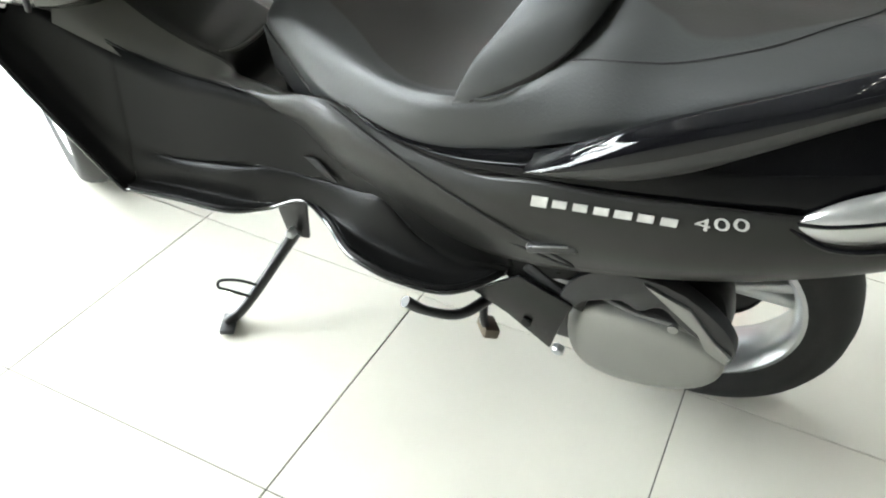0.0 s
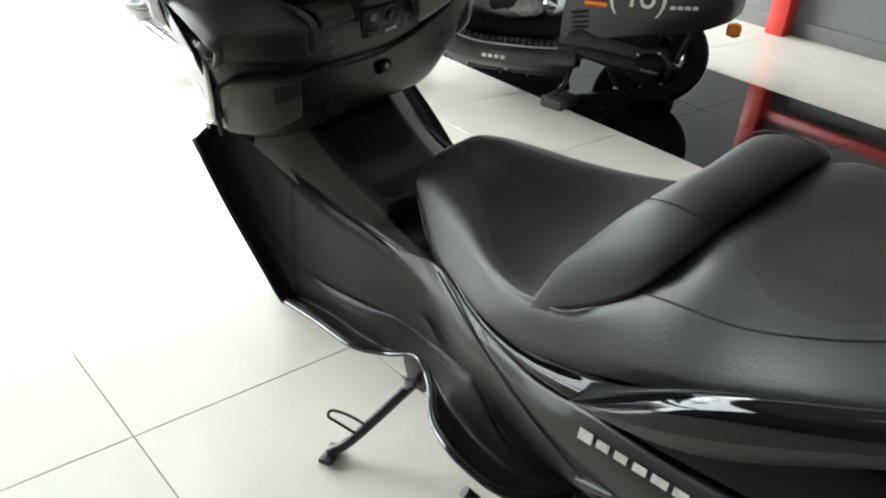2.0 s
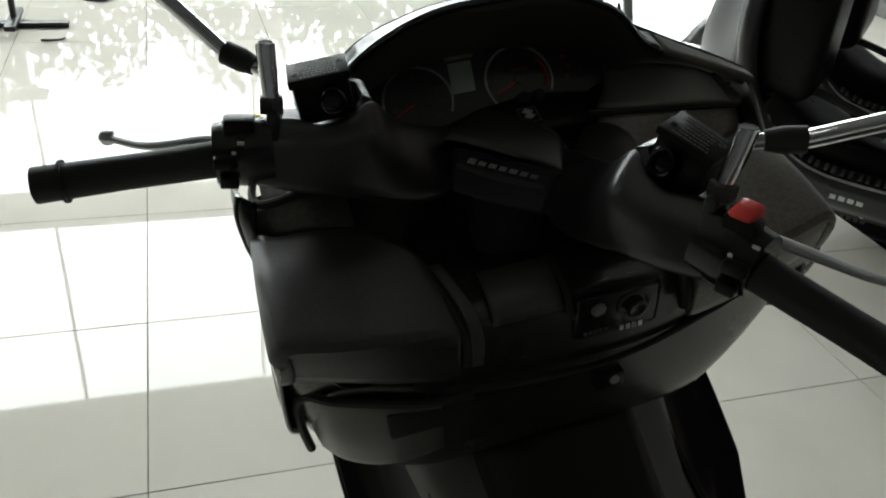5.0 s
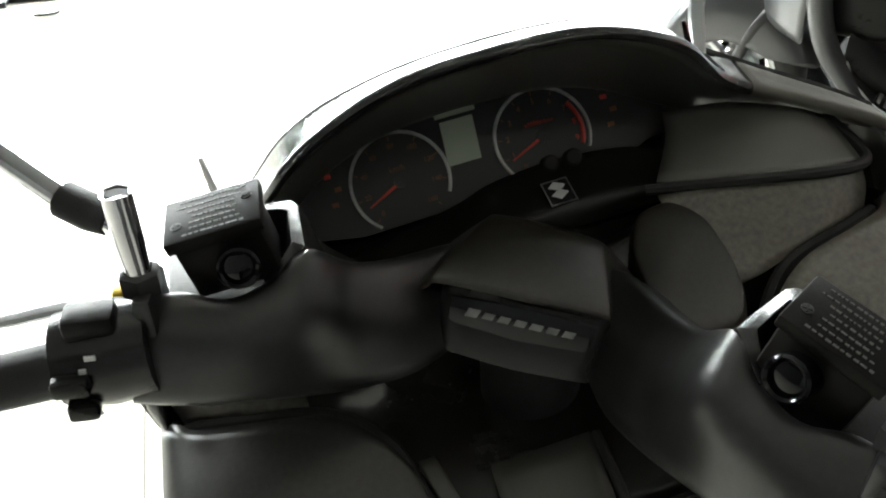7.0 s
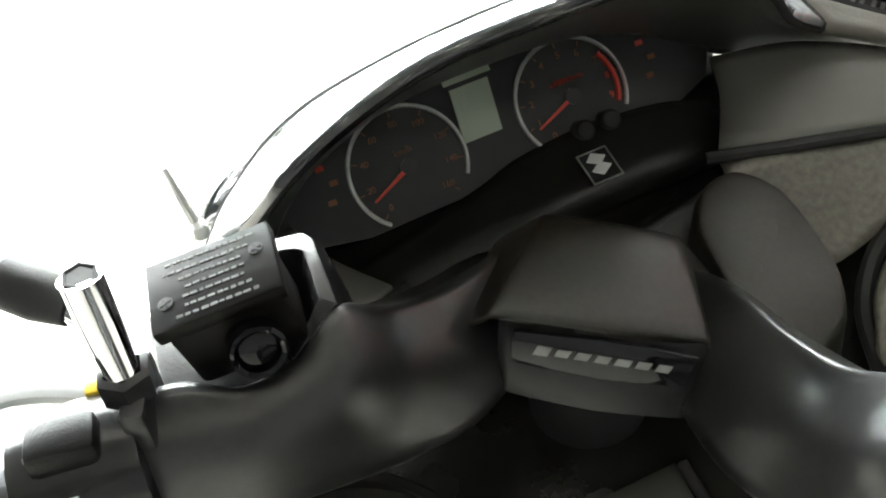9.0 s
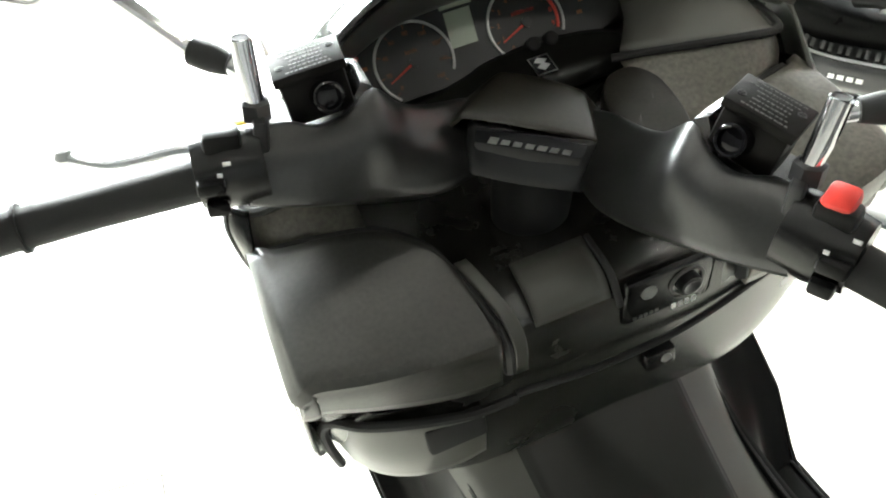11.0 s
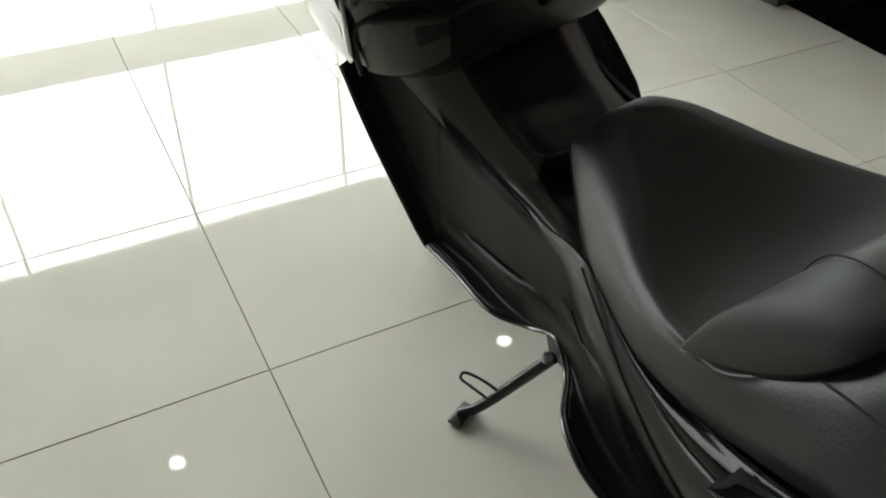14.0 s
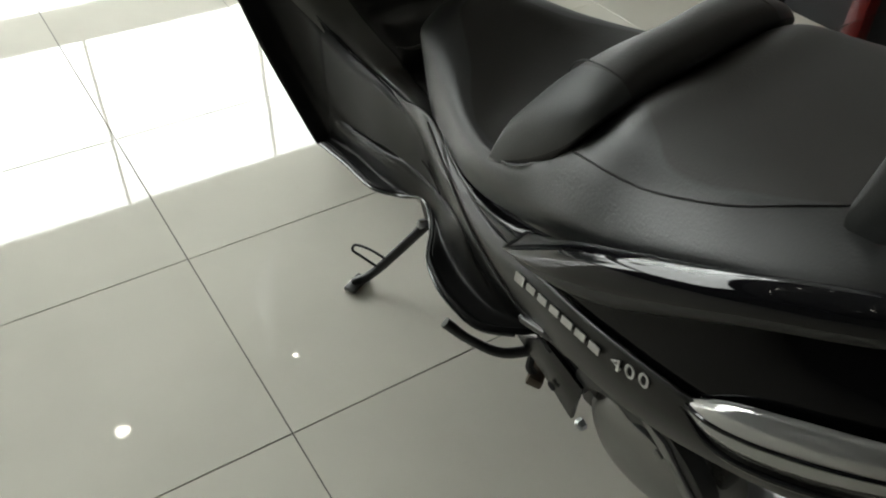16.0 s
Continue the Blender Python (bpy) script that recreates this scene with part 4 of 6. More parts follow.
part("lock_button", lathe([(0.0085, 0.0), (0.0085, 0.006), (0.006, 0.008), (0.0, 0.008)], 20, pose(0.026, -0.067, 0.865, 98, 0, 0)), BADGE_DIM, ign, "dull silver round shutter lock")
for i in range(4):
    part("mark", box((0.0045, 0.0008, 0.006), (0.055 + 0.0075 * i, -0.0702, 0.83)), WHITE, ign)
for i in range(5):
    part("mark", box((0.004, 0.0008, 0.004), (0.012 + 0.006 * i, -0.0702, 0.834)), GREYPRINT, ign)
hk = part("bag_hook", box((0.036, 0.012, 0.024), (0.045, -0.0625, 0.752), bevel=0.004), PLASTIC_FINE, scooter, "fold-out bag hook with a pale mark")
part("hook_mark", lathe([(0.006, 0), (0.006, 0.001), (0.0, 0.001)], 16, pose(0.05, -0.0686, 0.754, 90, 0, 0)), BADGE_DIM, hk)
part("shield_gap", tube([(-0.12, -0.072, 0.8), (-0.03, -0.073, 0.79), (0.06, -0.07, 0.79), (0.14, -0.064, 0.805), (0.24, -0.05, 0.83), (0.3, -0.02, 0.85)], 0.004, 8, 5), RUBBER, scooter)

# dash: shelf, cowl, instrument cluster
COWL = [  # half width; foot by the dials, brow, outer edge, back of the hood as (y, z)
    (0.275, (0.125, 0.952), (0.125, 0.975), (0.155, 0.975), (0.18, 0.955), (0.24, 0.93)),
    (0.245, (0.175, 0.962), (0.165, 1.0), (0.2, 1.0), (0.235, 0.975), (0.29, 0.94)),
    (0.212, (0.21, 0.972), (0.187, 1.034), (0.222, 1.033), (0.262, 0.998), (0.33, 0.95)),
    (0.188, (0.237, 0.985), (0.175, 1.062), (0.219, 1.059), (0.262, 1.015), (0.35, 0.93)),
    (0.162, (0.258, 1.0), (0.16, 1.094), (0.203, 1.0905), (0.255, 1.03), (0.35, 0.94)),
    (0.13, (0.267, 1.017), (0.154, 1.116), (0.192, 1.1125), (0.25, 1.055), (0.35, 0.95)),
    (0.09, (0.273, 1.03), (0.151, 1.133), (0.178, 1.13), (0.247, 1.071), (0.35, 0.96)),
    (0.05, (0.276, 1.035), (0.148, 1.142), (0.171, 1.139), (0.246, 1.08), (0.35, 0.965)),
    (0.0, (0.277, 1.036), (0.145, 1.145), (0.17, 1.1415), (0.246, 1.083), (0.35, 0.97)),
]
COWL_RIGHT = [  # its right end runs on to the outer corner of the dash
    (0.322, (0.14, 0.985), (0.118, 0.998), (0.14, 1.0), (0.155, 0.985), (0.18, 0.95)),
    (0.295, (0.165, 0.99), (0.138, 1.008), (0.163, 1.013), (0.18, 0.99), (0.215, 0.95)),
    (0.262, (0.19, 0.993), (0.158, 1.02), (0.186, 1.027), (0.205, 1.0), (0.25, 0.95)),
    (0.228, (0.212, 0.995), (0.176, 1.033), (0.208, 1.042), (0.235, 1.005), (0.3, 0.95)),
    (0.2, (0.232, 0.992), (0.18, 1.051), (0.219, 1.056), (0.258, 1.015), (0.34, 0.94)),
]
full = [(-u, *h) for u, *h in COWL] + [(u, *h) for u, *h in reversed(COWL[4:-1])] + [(u, *h) for u, *h in reversed(COWL_RIGHT)]
part("dash_hood", skin([[(u, *f), (u, f[0] * 0.6 + b[0] * 0.4, f[1] * 0.6 + b[1] * 0.4 + 0.004), (u, b[0] + 0.004, b[1] - 0.004)] for u, f, b, o, e, z in full], 3, 4), SATIN, scooter, "matt black instrument hood lining, colour lifted for haze", angle=60, solid=0.003)
part("dash_cowl", skin([[(u, b[0] + 0.002, b[1] - 0.005), (u, *b), (u, b[0] * 0.5 + o[0] * 0.5, b[1] * 0.5 + o[1] * 0.5 + 0.0004), (u, *o), (u, o[0] + 0.004, o[1] - 0.006)] for u, f, b, o, e, z in full[:-3]], 4, 4), COWL_RIM, scooter, "smooth black rim of the instrument cowl", angle=60, solid=0.003)
part("cowl_end", skin([[(u, b[0] + 0.002, b[1] - 0.005), (u, *b), (u, b[0] * 0.5 + o[0] * 0.5, b[1] * 0.5 + o[1] * 0.5 + 0.0004), (u, *o), (u, o[0] + 0.004, o[1] - 0.006)] for u, f, b, o, e, z in full[-4:]], 4, 4), COWL_LEATHER, scooter, "leather-grained right end of the cowl", angle=60, solid=0.003)
part("cowl_back", skin([[(u, o[0] + 0.0045, o[1] - 0.008), (u, *e), (u, *z)] for u, f, b, o, e, z in full], 3, 4), GLOSS, scooter, "gloss black back of the cowl", angle=60, solid=0.003)

part("dash_gasket", tube([(u, o[0] + 0.004, o[1] + 0.001) for u, f, b, o, e, z in full[-5:]], 0.0045, 8, 5), RUBBER, scooter, "black rubber gasket along the cowl")
part("cowl_lip", tube([(u, o[0] + 0.001, o[1] + 0.0006) for u, f, b, o, e, z in full], 0.0032, 8, 4), RUBBER, scooter)

# cluster face: plane through its middle, tilted back
CF = pose(-0.005, 0.238, 0.99, 52, 0, 0)
cluster = part("instrument_panel", plate([(-0.186, 0.0), (-0.156, -0.02), (-0.115, -0.028), (-0.043, -0.027), (-0.014, -0.038), (0.024, -0.036), (0.056, -0.027), (0.097, -0.023), (0.147, -0.022), (0.176, -0.011), (0.184, 0.009), (0.17, 0.04), (0.12, 0.058), (0.05, 0.066), (-0.05, 0.066), (-0.12, 0.055), (-0.175, 0.03)], 0.004, CF), DIAL, scooter, "instrument cluster with two round dials and a display")


def on_face(x, y, z=0.0045):
    return CF @ Matrix.Translation((x, y, z))


def arc_ring(r, a0, a1, width, m, mats, parent, name, label="", n=40):
    bm = bmesh.new()
    rows = []
    for i in range(n + 1):
        a = radians(a0 + (a1 - a0) * i / n)
        rows.append([m @ Vector((k * math.cos(a), k * math.sin(a), h)) for k, h in ((r - width / 2, 0), (r - width / 4, 0.0018), (r + width / 4, 0.0018), (r + width / 2, 0))])
    grid_mesh(rows, False, False, bm)
    return part(name, bm, mats, parent, label)


DIALS = ((-0.07, 0.01), (0.066, 0.013))
for k, (x, y) in enumerate(DIALS):
    arc_ring(0.0445, -28, 232, 0.0034, on_face(x, y), BADGE, cluster, "dial_ring", "bright dial ring")
    needle_angle = 205 if k == 0 else 203
    m = on_face(x, y, 0.007) @ pose(0, 0, 0, 0, 0, needle_angle)
    part("needle", plate([(-0.004, -0.0016), (0.036, -0.0007), (0.036, 0.0007), (-0.004, 0.002)], 0.0012, m), DIAL_RED, cluster, "red needle")
    part("needle_hub", lathe([(0.006, 0), (0.006, 0.004), (0.0, 0.005)], 20, on_face(x, y, 0.005)), DIAL, cluster)
    marks = 9 if k == 0 else 11
    for i in range(marks):
        a = radians(225 - 270 * i / (marks - 1))
        m = on_face(x + 0.0325 * math.cos(a), y + 0.0325 * math.sin(a), 0.005)
        text = str(20 * i) if k == 0 else str(i)
        lettering(text, 0.0065 if k == 0 else 0.0075, m, DIAL_ORANGE if k == 0 or i < 8 else DIAL_RED, cluster, "dial_number", 0.0003)
    for i in range(4 * (marks - 1) + 1):
        a = radians(225 - 270 * i / (4 * (marks - 1)))
        m = on_face(x + 0.04 * math.cos(a), y + 0.04 * math.sin(a), 0.0048) @ pose(0, 0, 0, 0, 0, math.degrees(a))
        if i % 4 == 0:
            part("tick", box((0.004, 0.0008, 0.0006), (0, 0, 0), m), DIAL_ORANGE, cluster)
arc_ring(0.038, -25, 38, 0.004, on_face(0.066, 0.013, 0.0046), DIAL_RED, cluster, "red_zone", "red zone of the rev counter")
lettering("km/h", 0.007, on_face(-0.07, 0.022, 0.005), DIAL_ORANGE, cluster, "dial_unit", 0.0003)
lettering("x1000r/min", 0.006, on_face(0.066, 0.026, 0.005), DIAL_RED, cluster, "dial_unit", 0.0003)
part("display", plate([(-0.018, -0.002), (0.013, -0.002), (0.016, 0.038), (-0.015, 0.038)], 0.002, on_face(-0.007, 0.012)), LCD, cluster, "blank pale green display")
part("display_bar", plate([(-0.018, 0.0), (0.02, 0.0), (0.02, 0.006), (-0.018, 0.006)], 0.002, on_face(-0.007, 0.0535)), LCD, cluster)
for s in (-1, 1):
    for i in range(3):
        part("warning_lamp", box((0.006, 0.004, 0.001), (0, 0, 0), on_face(s * 0.131 + 0.006 * (i % 2), 0.032 - 0.013 * i)), DIAL_ORANGE if i else DIAL_RED, cluster)
for x in (0.053, 0.075):
    part("reset_knob", lathe([(0.008, 0), (0.0078, 0.012), (0.006, 0.0135), (0, 0.0135)], 20, on_face(x + 0.01, -0.0135, 0.003)), RUBBER, cluster, "black rubber reset knob")
# console below the cluster, side shelves with recessed pockets, knee pods
CON = [[(u, 0.266, 1.01), (u, 0.258, 0.964), (u, 0.25, 0.958), (u, 0.222, 0.9605), (u, 0.198, 0.959), (u, 0.175, 0.93), (u, 0.16, 0.88)] for u in (-0.2, -0.15, -0.08, 0.0, 0.08, 0.15, 0.2)]
part("console", skin(CON, 4, 4), TUNNEL_TOP, scooter, "black plastic console under the instruments", angle=60, solid=0.004)
part("badge_ledge", skin([[(u, 0.226 + d, 0.984 + d), (u, 0.2 + d, 0.9775 + d), (u, 0.176 + 0.6 * d, 0.968 + d), (u, 0.168, 0.95)] for u, d in ((-0.14, -0.022), (-0.09, -0.016), (-0.03, -0.008), (0.0, -0.002), (0.05, 0.001), (0.09, 0.0), (0.13, -0.004), (0.165, -0.012))], 4, 4), TUNNEL_TOP, scooter, "dark valance under the instruments", solid=0.004, angle=60)
mark_at = axes((0.053, 0.189, 0.9765), (1, 0, 0), (0, 0.95, 0.25))
em = part("maker_badge", plate([(-0.012, -0.014), (0.012, -0.014), (0.012, 0.014), (-0.012, 0.014)], 0.001, mark_at), DIAL, scooter, "small black badge with a silver border and emblem")
for (x, y, a, b) in ((0, 0.0135, 0.024, 0.0012), (0, -0.0135, 0.024, 0.0012), (0.0117, 0, 0.0012, 0.028), (-0.0117, 0, 0.0012, 0.028)):
    part("badge_border", box((a, b, 0.0008), (0, 0, 0), mark_at @ Matrix.Translation((x, y, 0.0012))), BADGE, em)
for y, s in ((0.006, 1), (-0.003, -1)):
    part("emblem", plate([(-0.008, 0.0), (-0.001, 0.006 * s), (0.008, 0.0), (0.001, -0.006 * s)], 0.0008, mark_at @ Matrix.Translation((0, y, 0.0012))), WHITE, em)


def shelf(first=0):
    rows = [[(-0.125, 0.06, 0.938), (-0.125, 0.1, 0.953), (-0.122, 0.142, 0.98)],
            [(-0.155, 0.05, 0.946), (-0.153, 0.09, 0.964), (-0.15, 0.13, 0.985)],
            [(-0.2, 0.058, 0.95), (-0.2, 0.085, 0.969), (-0.2, 0.111, 0.986)],
            [(-0.248, 0.068, 0.956), (-0.25, 0.082, 0.971), (-0.25, 0.095, 0.985)],
            [(-0.286, 0.09, 0.944), (-0.292, 0.099, 0.958), (-0.295, 0.112, 0.97)],
            [(-0.304, 0.118, 0.917), (-0.312, 0.135, 0.935), (-0.319, 0.165, 0.953)]]
    return skin(rows[first:], 4, 4)


part("dash_shelf", shelf(2), LIT_LEATHER, scooter, "leather-grained black dash shelf, paled as lit", solid=0.004, angle=60)
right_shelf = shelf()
part("dash_shelf", flip(right_shelf), LIT_LEATHER, scooter, "leather-grained black dash shelf, paled as lit", solid=0.004, angle=60)
right_shelf.free()
SHOULDER = [[(-0.298, 0.1, 0.985), (-0.315, 0.115, 0.99), (-0.32, 0.16, 0.985)], [(-0.306, 0.085, 0.955), (-0.321, 0.113, 0.965), (-0.324, 0.17, 0.955)],
            [(-0.308, 0.085, 0.925), (-0.318, 0.115, 0.925), (-0.322, 0.17, 0.92)], [(-0.31, 0.08, 0.9), (-0.312, 0.113, 0.893), (-0.318, 0.17, 0.885)]]
part("fairing_shoulder", skin(SHOULDER, 4, 4), PLASTIC_FINE, scooter, "black shoulder of the fairing beside the dash", solid=0.004, angle=60)
part("shoulder_edge", tube([r[1] for r in SHOULDER] + [(-0.314, 0.06, 0.87), (-0.3145, 0.0, 0.84)], 0.003, 8, 5), CREASE, scooter)


def shelf_pocket():
    rows = [[(-0.125, 0.148, 0.99), (-0.155, 0.19, 0.996), (-0.17, 0.225, 1.003)], [(-0.19, 0.118, 0.99), (-0.205, 0.16, 0.999), (-0.22, 0.2, 1.01)],
            [(-0.25, 0.098, 0.99), (-0.255, 0.13, 0.999), (-0.26, 0.165, 1.01)], [(-0.29, 0.106, 0.98), (-0.29, 0.13, 0.988), (-0.288, 0.155, 0.998)]]
    return skin(rows, 4, 4)


both("pocket_lid", shelf_pocket, LID_SHEEN, scooter, "smooth black pocket lid beside the instruments", solid=0.006)


def shelf_edge():
    return tube([(-0.115, 0.148, 0.983), (-0.19, 0.115, 0.988), (-0.25, 0.095, 0.988), (-0.29, 0.103, 0.979), (-0.3, 0.125, 0.98), (-0.29, 0.16, 0.995)], 0.0048, 8, 5)


both("pocket_edge", shelf_edge, RUBBER, scooter)
END = [[(0.3, 0.05, 0.945), (0.312, 0.048, 0.925), (0.315, 0.045, 0.895)], [(0.312, 0.09, 0.972), (0.322, 0.088, 0.95), (0.322, 0.085, 0.91)],
       [(0.322, 0.13, 0.995), (0.33, 0.13, 0.97), (0.328, 0.13, 0.92)], [(0.318, 0.185, 0.985), (0.325, 0.185, 0.96), (0.32, 0.185, 0.92)]]
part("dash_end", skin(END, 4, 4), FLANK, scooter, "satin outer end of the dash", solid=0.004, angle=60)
# Mirror of the glove box lid, in the paler, lit-looking leather.
lid = skin(lid_rows, 5, 5)
part("side_lid", flip(lid), LIT_LEATHER, scooter, "leather-grained dark side lid, paled as lit", angle=32, solid=0.012)
lid.free()
part("lid_gap", tube([(-u, v, w) for u, v, w in LID_EDGE], 0.0065, 8, 5), RUBBER, scooter)
pod = skin([[(0.11 + 0.037 * k * math.copysign(abs(math.cos(a)) ** 0.75, math.cos(a)) + 0.01 * math.sin(a), 0.07 + 0.066 * k * math.copysign(abs(math.sin(a)) ** 0.8, math.sin(a)), z + 0.014 * math.sin(a) * k) for a in [2 * math.pi * i / 16 for i in range(16)]]
            for k, z in ((1.12, 0.87), (1.06, 0.93), (1.03, 0.952), (0.99, 0.96), (0.93, 0.9635), (0.6, 0.965), (0.1, 0.965))], 4, 3, closed=True, caps=True)
part("vent_pod", pod, COVER_LEATHER, scooter, "rounded black pod on the dash", angle=70)

# windscreen with its posts
ws = []
for w, v, half in ((1.05, 0.235, 0.205), (1.09, 0.228, 0.215), (1.16, 0.21, 0.222), (1.24, 0.18, 0.22), (1.32, 0.14, 0.2), (1.35, 0.12, 0.17)):
    ws.append([(k * half, v + 0.09 * (1 - k * k) + 0.02, w + 0.012 * (1 - k * k)) for k in (-1, -0.75, -0.4, 0, 0.4, 0.75, 1)])
screen = part("windscreen", skin(ws, 4, 4), SCREEN, scooter, "clear curved windscreen", solid=0.003)
screen.visible_shadow = False
part("screen_edge", tube([(0.199, 0.214, 1.056)] + [r[6] for r in ws[1:4]], [0.006, 0.007, 0.006, 0.005], 8, 4, squash=0.6), ACRYLIC, screen, "clear screen edge, painted pale as lit")


def ws_post():
    bm = tube([(-0.206, 0.212, 1.035), (-0.208, 0.216, 1.06), (-0.21, 0.226, 1.085)], [0.004, 0.0035, 0.002], 8, 4)
    return box((0.011, 0.012, 0.012), (-0.206, 0.21, 1.043), bevel=0.004, bm=bm)


for u in (-0.018, 0.4):
    # The left post is pale grey in place of white glare.
    post = part("screen_post", ws_post(), ALU if u < 0 else GLOSS, scooter, "small windscreen post")
    post.matrix_basis = Matrix.Translation((u, 0, 0))


# outer front fairing, turn lamps, nose, front wheel
def fairing():
    rows = [[(-0.311, 0.1, 0.94), (-0.313, 0.03, 0.89), (-0.315, -0.01, 0.86), (-0.313, -0.005, 0.79), (-0.307, 0.024, 0.735), (-0.285, 0.09, 0.67)],
            [(-0.3, 0.16, 0.935), (-0.308, 0.12, 0.885), (-0.311, 0.11, 0.84), (-0.31, 0.12, 0.77), (-0.3, 0.14, 0.71), (-0.27, 0.2, 0.66)],
            [(-0.25, 0.3, 0.92), (-0.282, 0.3, 0.885), (-0.296, 0.3, 0.84), (-0.29, 0.32, 0.75), (-0.27, 0.33, 0.67), (-0.23, 0.34, 0.58)],
            [(-0.17, 0.46, 0.85), (-0.23, 0.48, 0.84), (-0.25, 0.5, 0.82), (-0.24, 0.5, 0.72), (-0.21, 0.5, 0.63), (-0.17, 0.48, 0.55)],
            [(-0.08, 0.56, 0.82), (-0.11, 0.6, 0.81), (-0.13, 0.63, 0.8), (-0.12, 0.63, 0.72), (-0.1, 0.61, 0.65), (-0.08, 0.57, 0.6)],
            [(0, 0.58, 0.81), (0, 0.63, 0.8), (0, 0.66, 0.79), (0, 0.66, 0.72), (0, 0.64, 0.66), (0, 0.59, 0.61)]]
    return skin(rows, 4, 4)


both("front_fairing", fairing, GLOSS, scooter, "gloss black front fairing", solid=0.004, angle=60)


def front_lens():
    rows = [[(-0.311, -0.022, 0.862), (-0.3155, -0.03, 0.81), (-0.3155, -0.022, 0.765), (-0.307, 0.004, 0.733)],
            [(-0.3145, 0.03, 0.866), (-0.3185, 0.03, 0.805), (-0.318, 0.03, 0.75), (-0.303, 0.05, 0.708)],
            [(-0.3145, 0.12, 0.87), (-0.319, 0.12, 0.805), (-0.317, 0.12, 0.745), (-0.298, 0.135, 0.695)],
            [(-0.309, 0.2, 0.868), (-0.314, 0.2, 0.805), (-0.311, 0.2, 0.75), (-0.292, 0.2, 0.69)],
            [(-0.301, 0.27, 0.86), (-0.307, 0.27, 0.81), (-0.302, 0.27, 0.75), (-0.29, 0.27, 0.69)]]
    return skin(rows, 4, 4)


lamps = both("turn_lamp", front_lens, LENS, scooter, "clear front turn lamp lens", solid=0.004, angle=60)


def lens_bowl():
    rows = [[(-0.3165 - d, 0.04 + 0.046 * r * math.cos(a), 0.79 + 0.029 * r * math.sin(a) - 0.006 * math.cos(a)) for a in [2 * math.pi * i / 14 for i in range(14)]] for r, d in ((1.08, 0.0), (1.0, 0.005), (0.86, 0.006), (0.3, 0.003))]
    return skin(rows, 3, 2, closed=True, caps=True)


both("lens_bowl", lens_bowl, LENS, scooter, angle=60)


def wheel(parent, y, r, width, rim_r, spokes, name="wheel", hub=0.05, alloy=None, rim_label="silver alloy rim"):
    alloy = alloy or SILVER
    m = Matrix.Translation((0, y, r)) @ pose(0, 0, 0, 0, 90, 0)
    prof = [(rim_r - 0.004, -width * 0.36), (rim_r + 0.02, -width * 0.45), (r - 0.05, -width * 0.5), (r - 0.022, -width * 0.46), (r - 0.008, -width * 0.32), (r, -width * 0.12)]
    prof = prof + [(a, -b) for a, b in reversed(prof)]
    tyre = part(name, lathe(prof, 56, m), RUBBER, parent, "black rubber tyre", angle=50)
    rim = [(rim_r + 0.004, -width * 0.4), (rim_r - 0.004, -width * 0.42), (rim_r - 0.012, -width * 0.38), (rim_r - 0.022, -width * 0.2), (rim_r - 0.024, 0)]
    rim = rim + [(a, -b) for a, b in reversed(rim[:-1])]
    part("rim", lathe(rim, 48, m), alloy, tyre, rim_label)
    part("hub", lathe([(0, -0.045), (hub * 0.7, -0.045), (hub, -0.03), (hub, 0.03), (hub * 0.7, 0.045), (0, 0.045)], 28, m), alloy, tyre)
    part("brake_plate", lathe([(rim_r * 0.62, -0.012), (rim_r * 0.62, -0.004), (hub * 0.9, 0.0), (hub * 0.9, -0.016)], 32, m @ Matrix.Translation((0, 0, 0.04))), STEEL, tyre, "dark drum plate behind the spokes")
    for i in range(spokes):
        a = 2 * math.pi * i / spokes + 0.3
        for d in (-0.12, 0.12):
            p0 = (hub * 0.8 * math.cos(a), hub * 0.8 * math.sin(a), 0.012)
            p1 = ((rim_r - 0.018) * math.cos(a + d), (rim_r - 0.018) * math.sin(a + d), 0.0)
            bm = tube([p0, p1], [0.022, 0.015], 10, 3, squash=0.8)
            bmesh.ops.transform(bm, matrix=m, verts=bm.verts)
            part("spoke", bm, alloy, tyre)
    return tyre


wheel(scooter, -1.17, 0.27, 0.145, 0.185, 3)
fw = wheel(scooter, 0.415, 0.285, 0.115, 0.2, 3)
fw.matrix_basis = Matrix.Translation((0, 0.415, 0.285)) @ pose(0, 0, 0, 0, 0, -30) @ Matrix.Translation((0, -0.415, -0.285))


def fender():
    return skin([[(0.075 * k, 0.415 + (0.305 - 0.02 * k * k) * math.cos(a), 0.285 + (0.31 - 0.025 * k * k) * math.sin(a)) for k in (-1, -0.6, 0, 0.6, 1)] for a in [radians(d) for d in (25, 50, 80, 110, 140, 165)]], 4, 4)


part("front_fender", fender(), PAINT, scooter, "dark grey front fender", solid=0.003)
for s in (-1, 1):
    part("fork_leg", tube([(s * 0.085, 0.415, 0.28), (s * 0.085, 0.3, 0.62)], 0.02, 12), SILVER, scooter)

# engine cover, swing arm bracket and guards
MC = axes((-0.2, -1.11, 0.262), (0, -1, 0.1), (0, 0.1, 1))
cover = [(0.14 * math.copysign(abs(math.cos(t)) ** 0.85, math.cos(t)), 0.098 * math.copysign(abs(math.sin(t)) ** 0.85, math.sin(t)) * (1.0 - 0.2 * math.cos(t))) for t in [2 * math.pi * i / 32 for i in range(32)]]
ec = bmesh.new()
rows = []
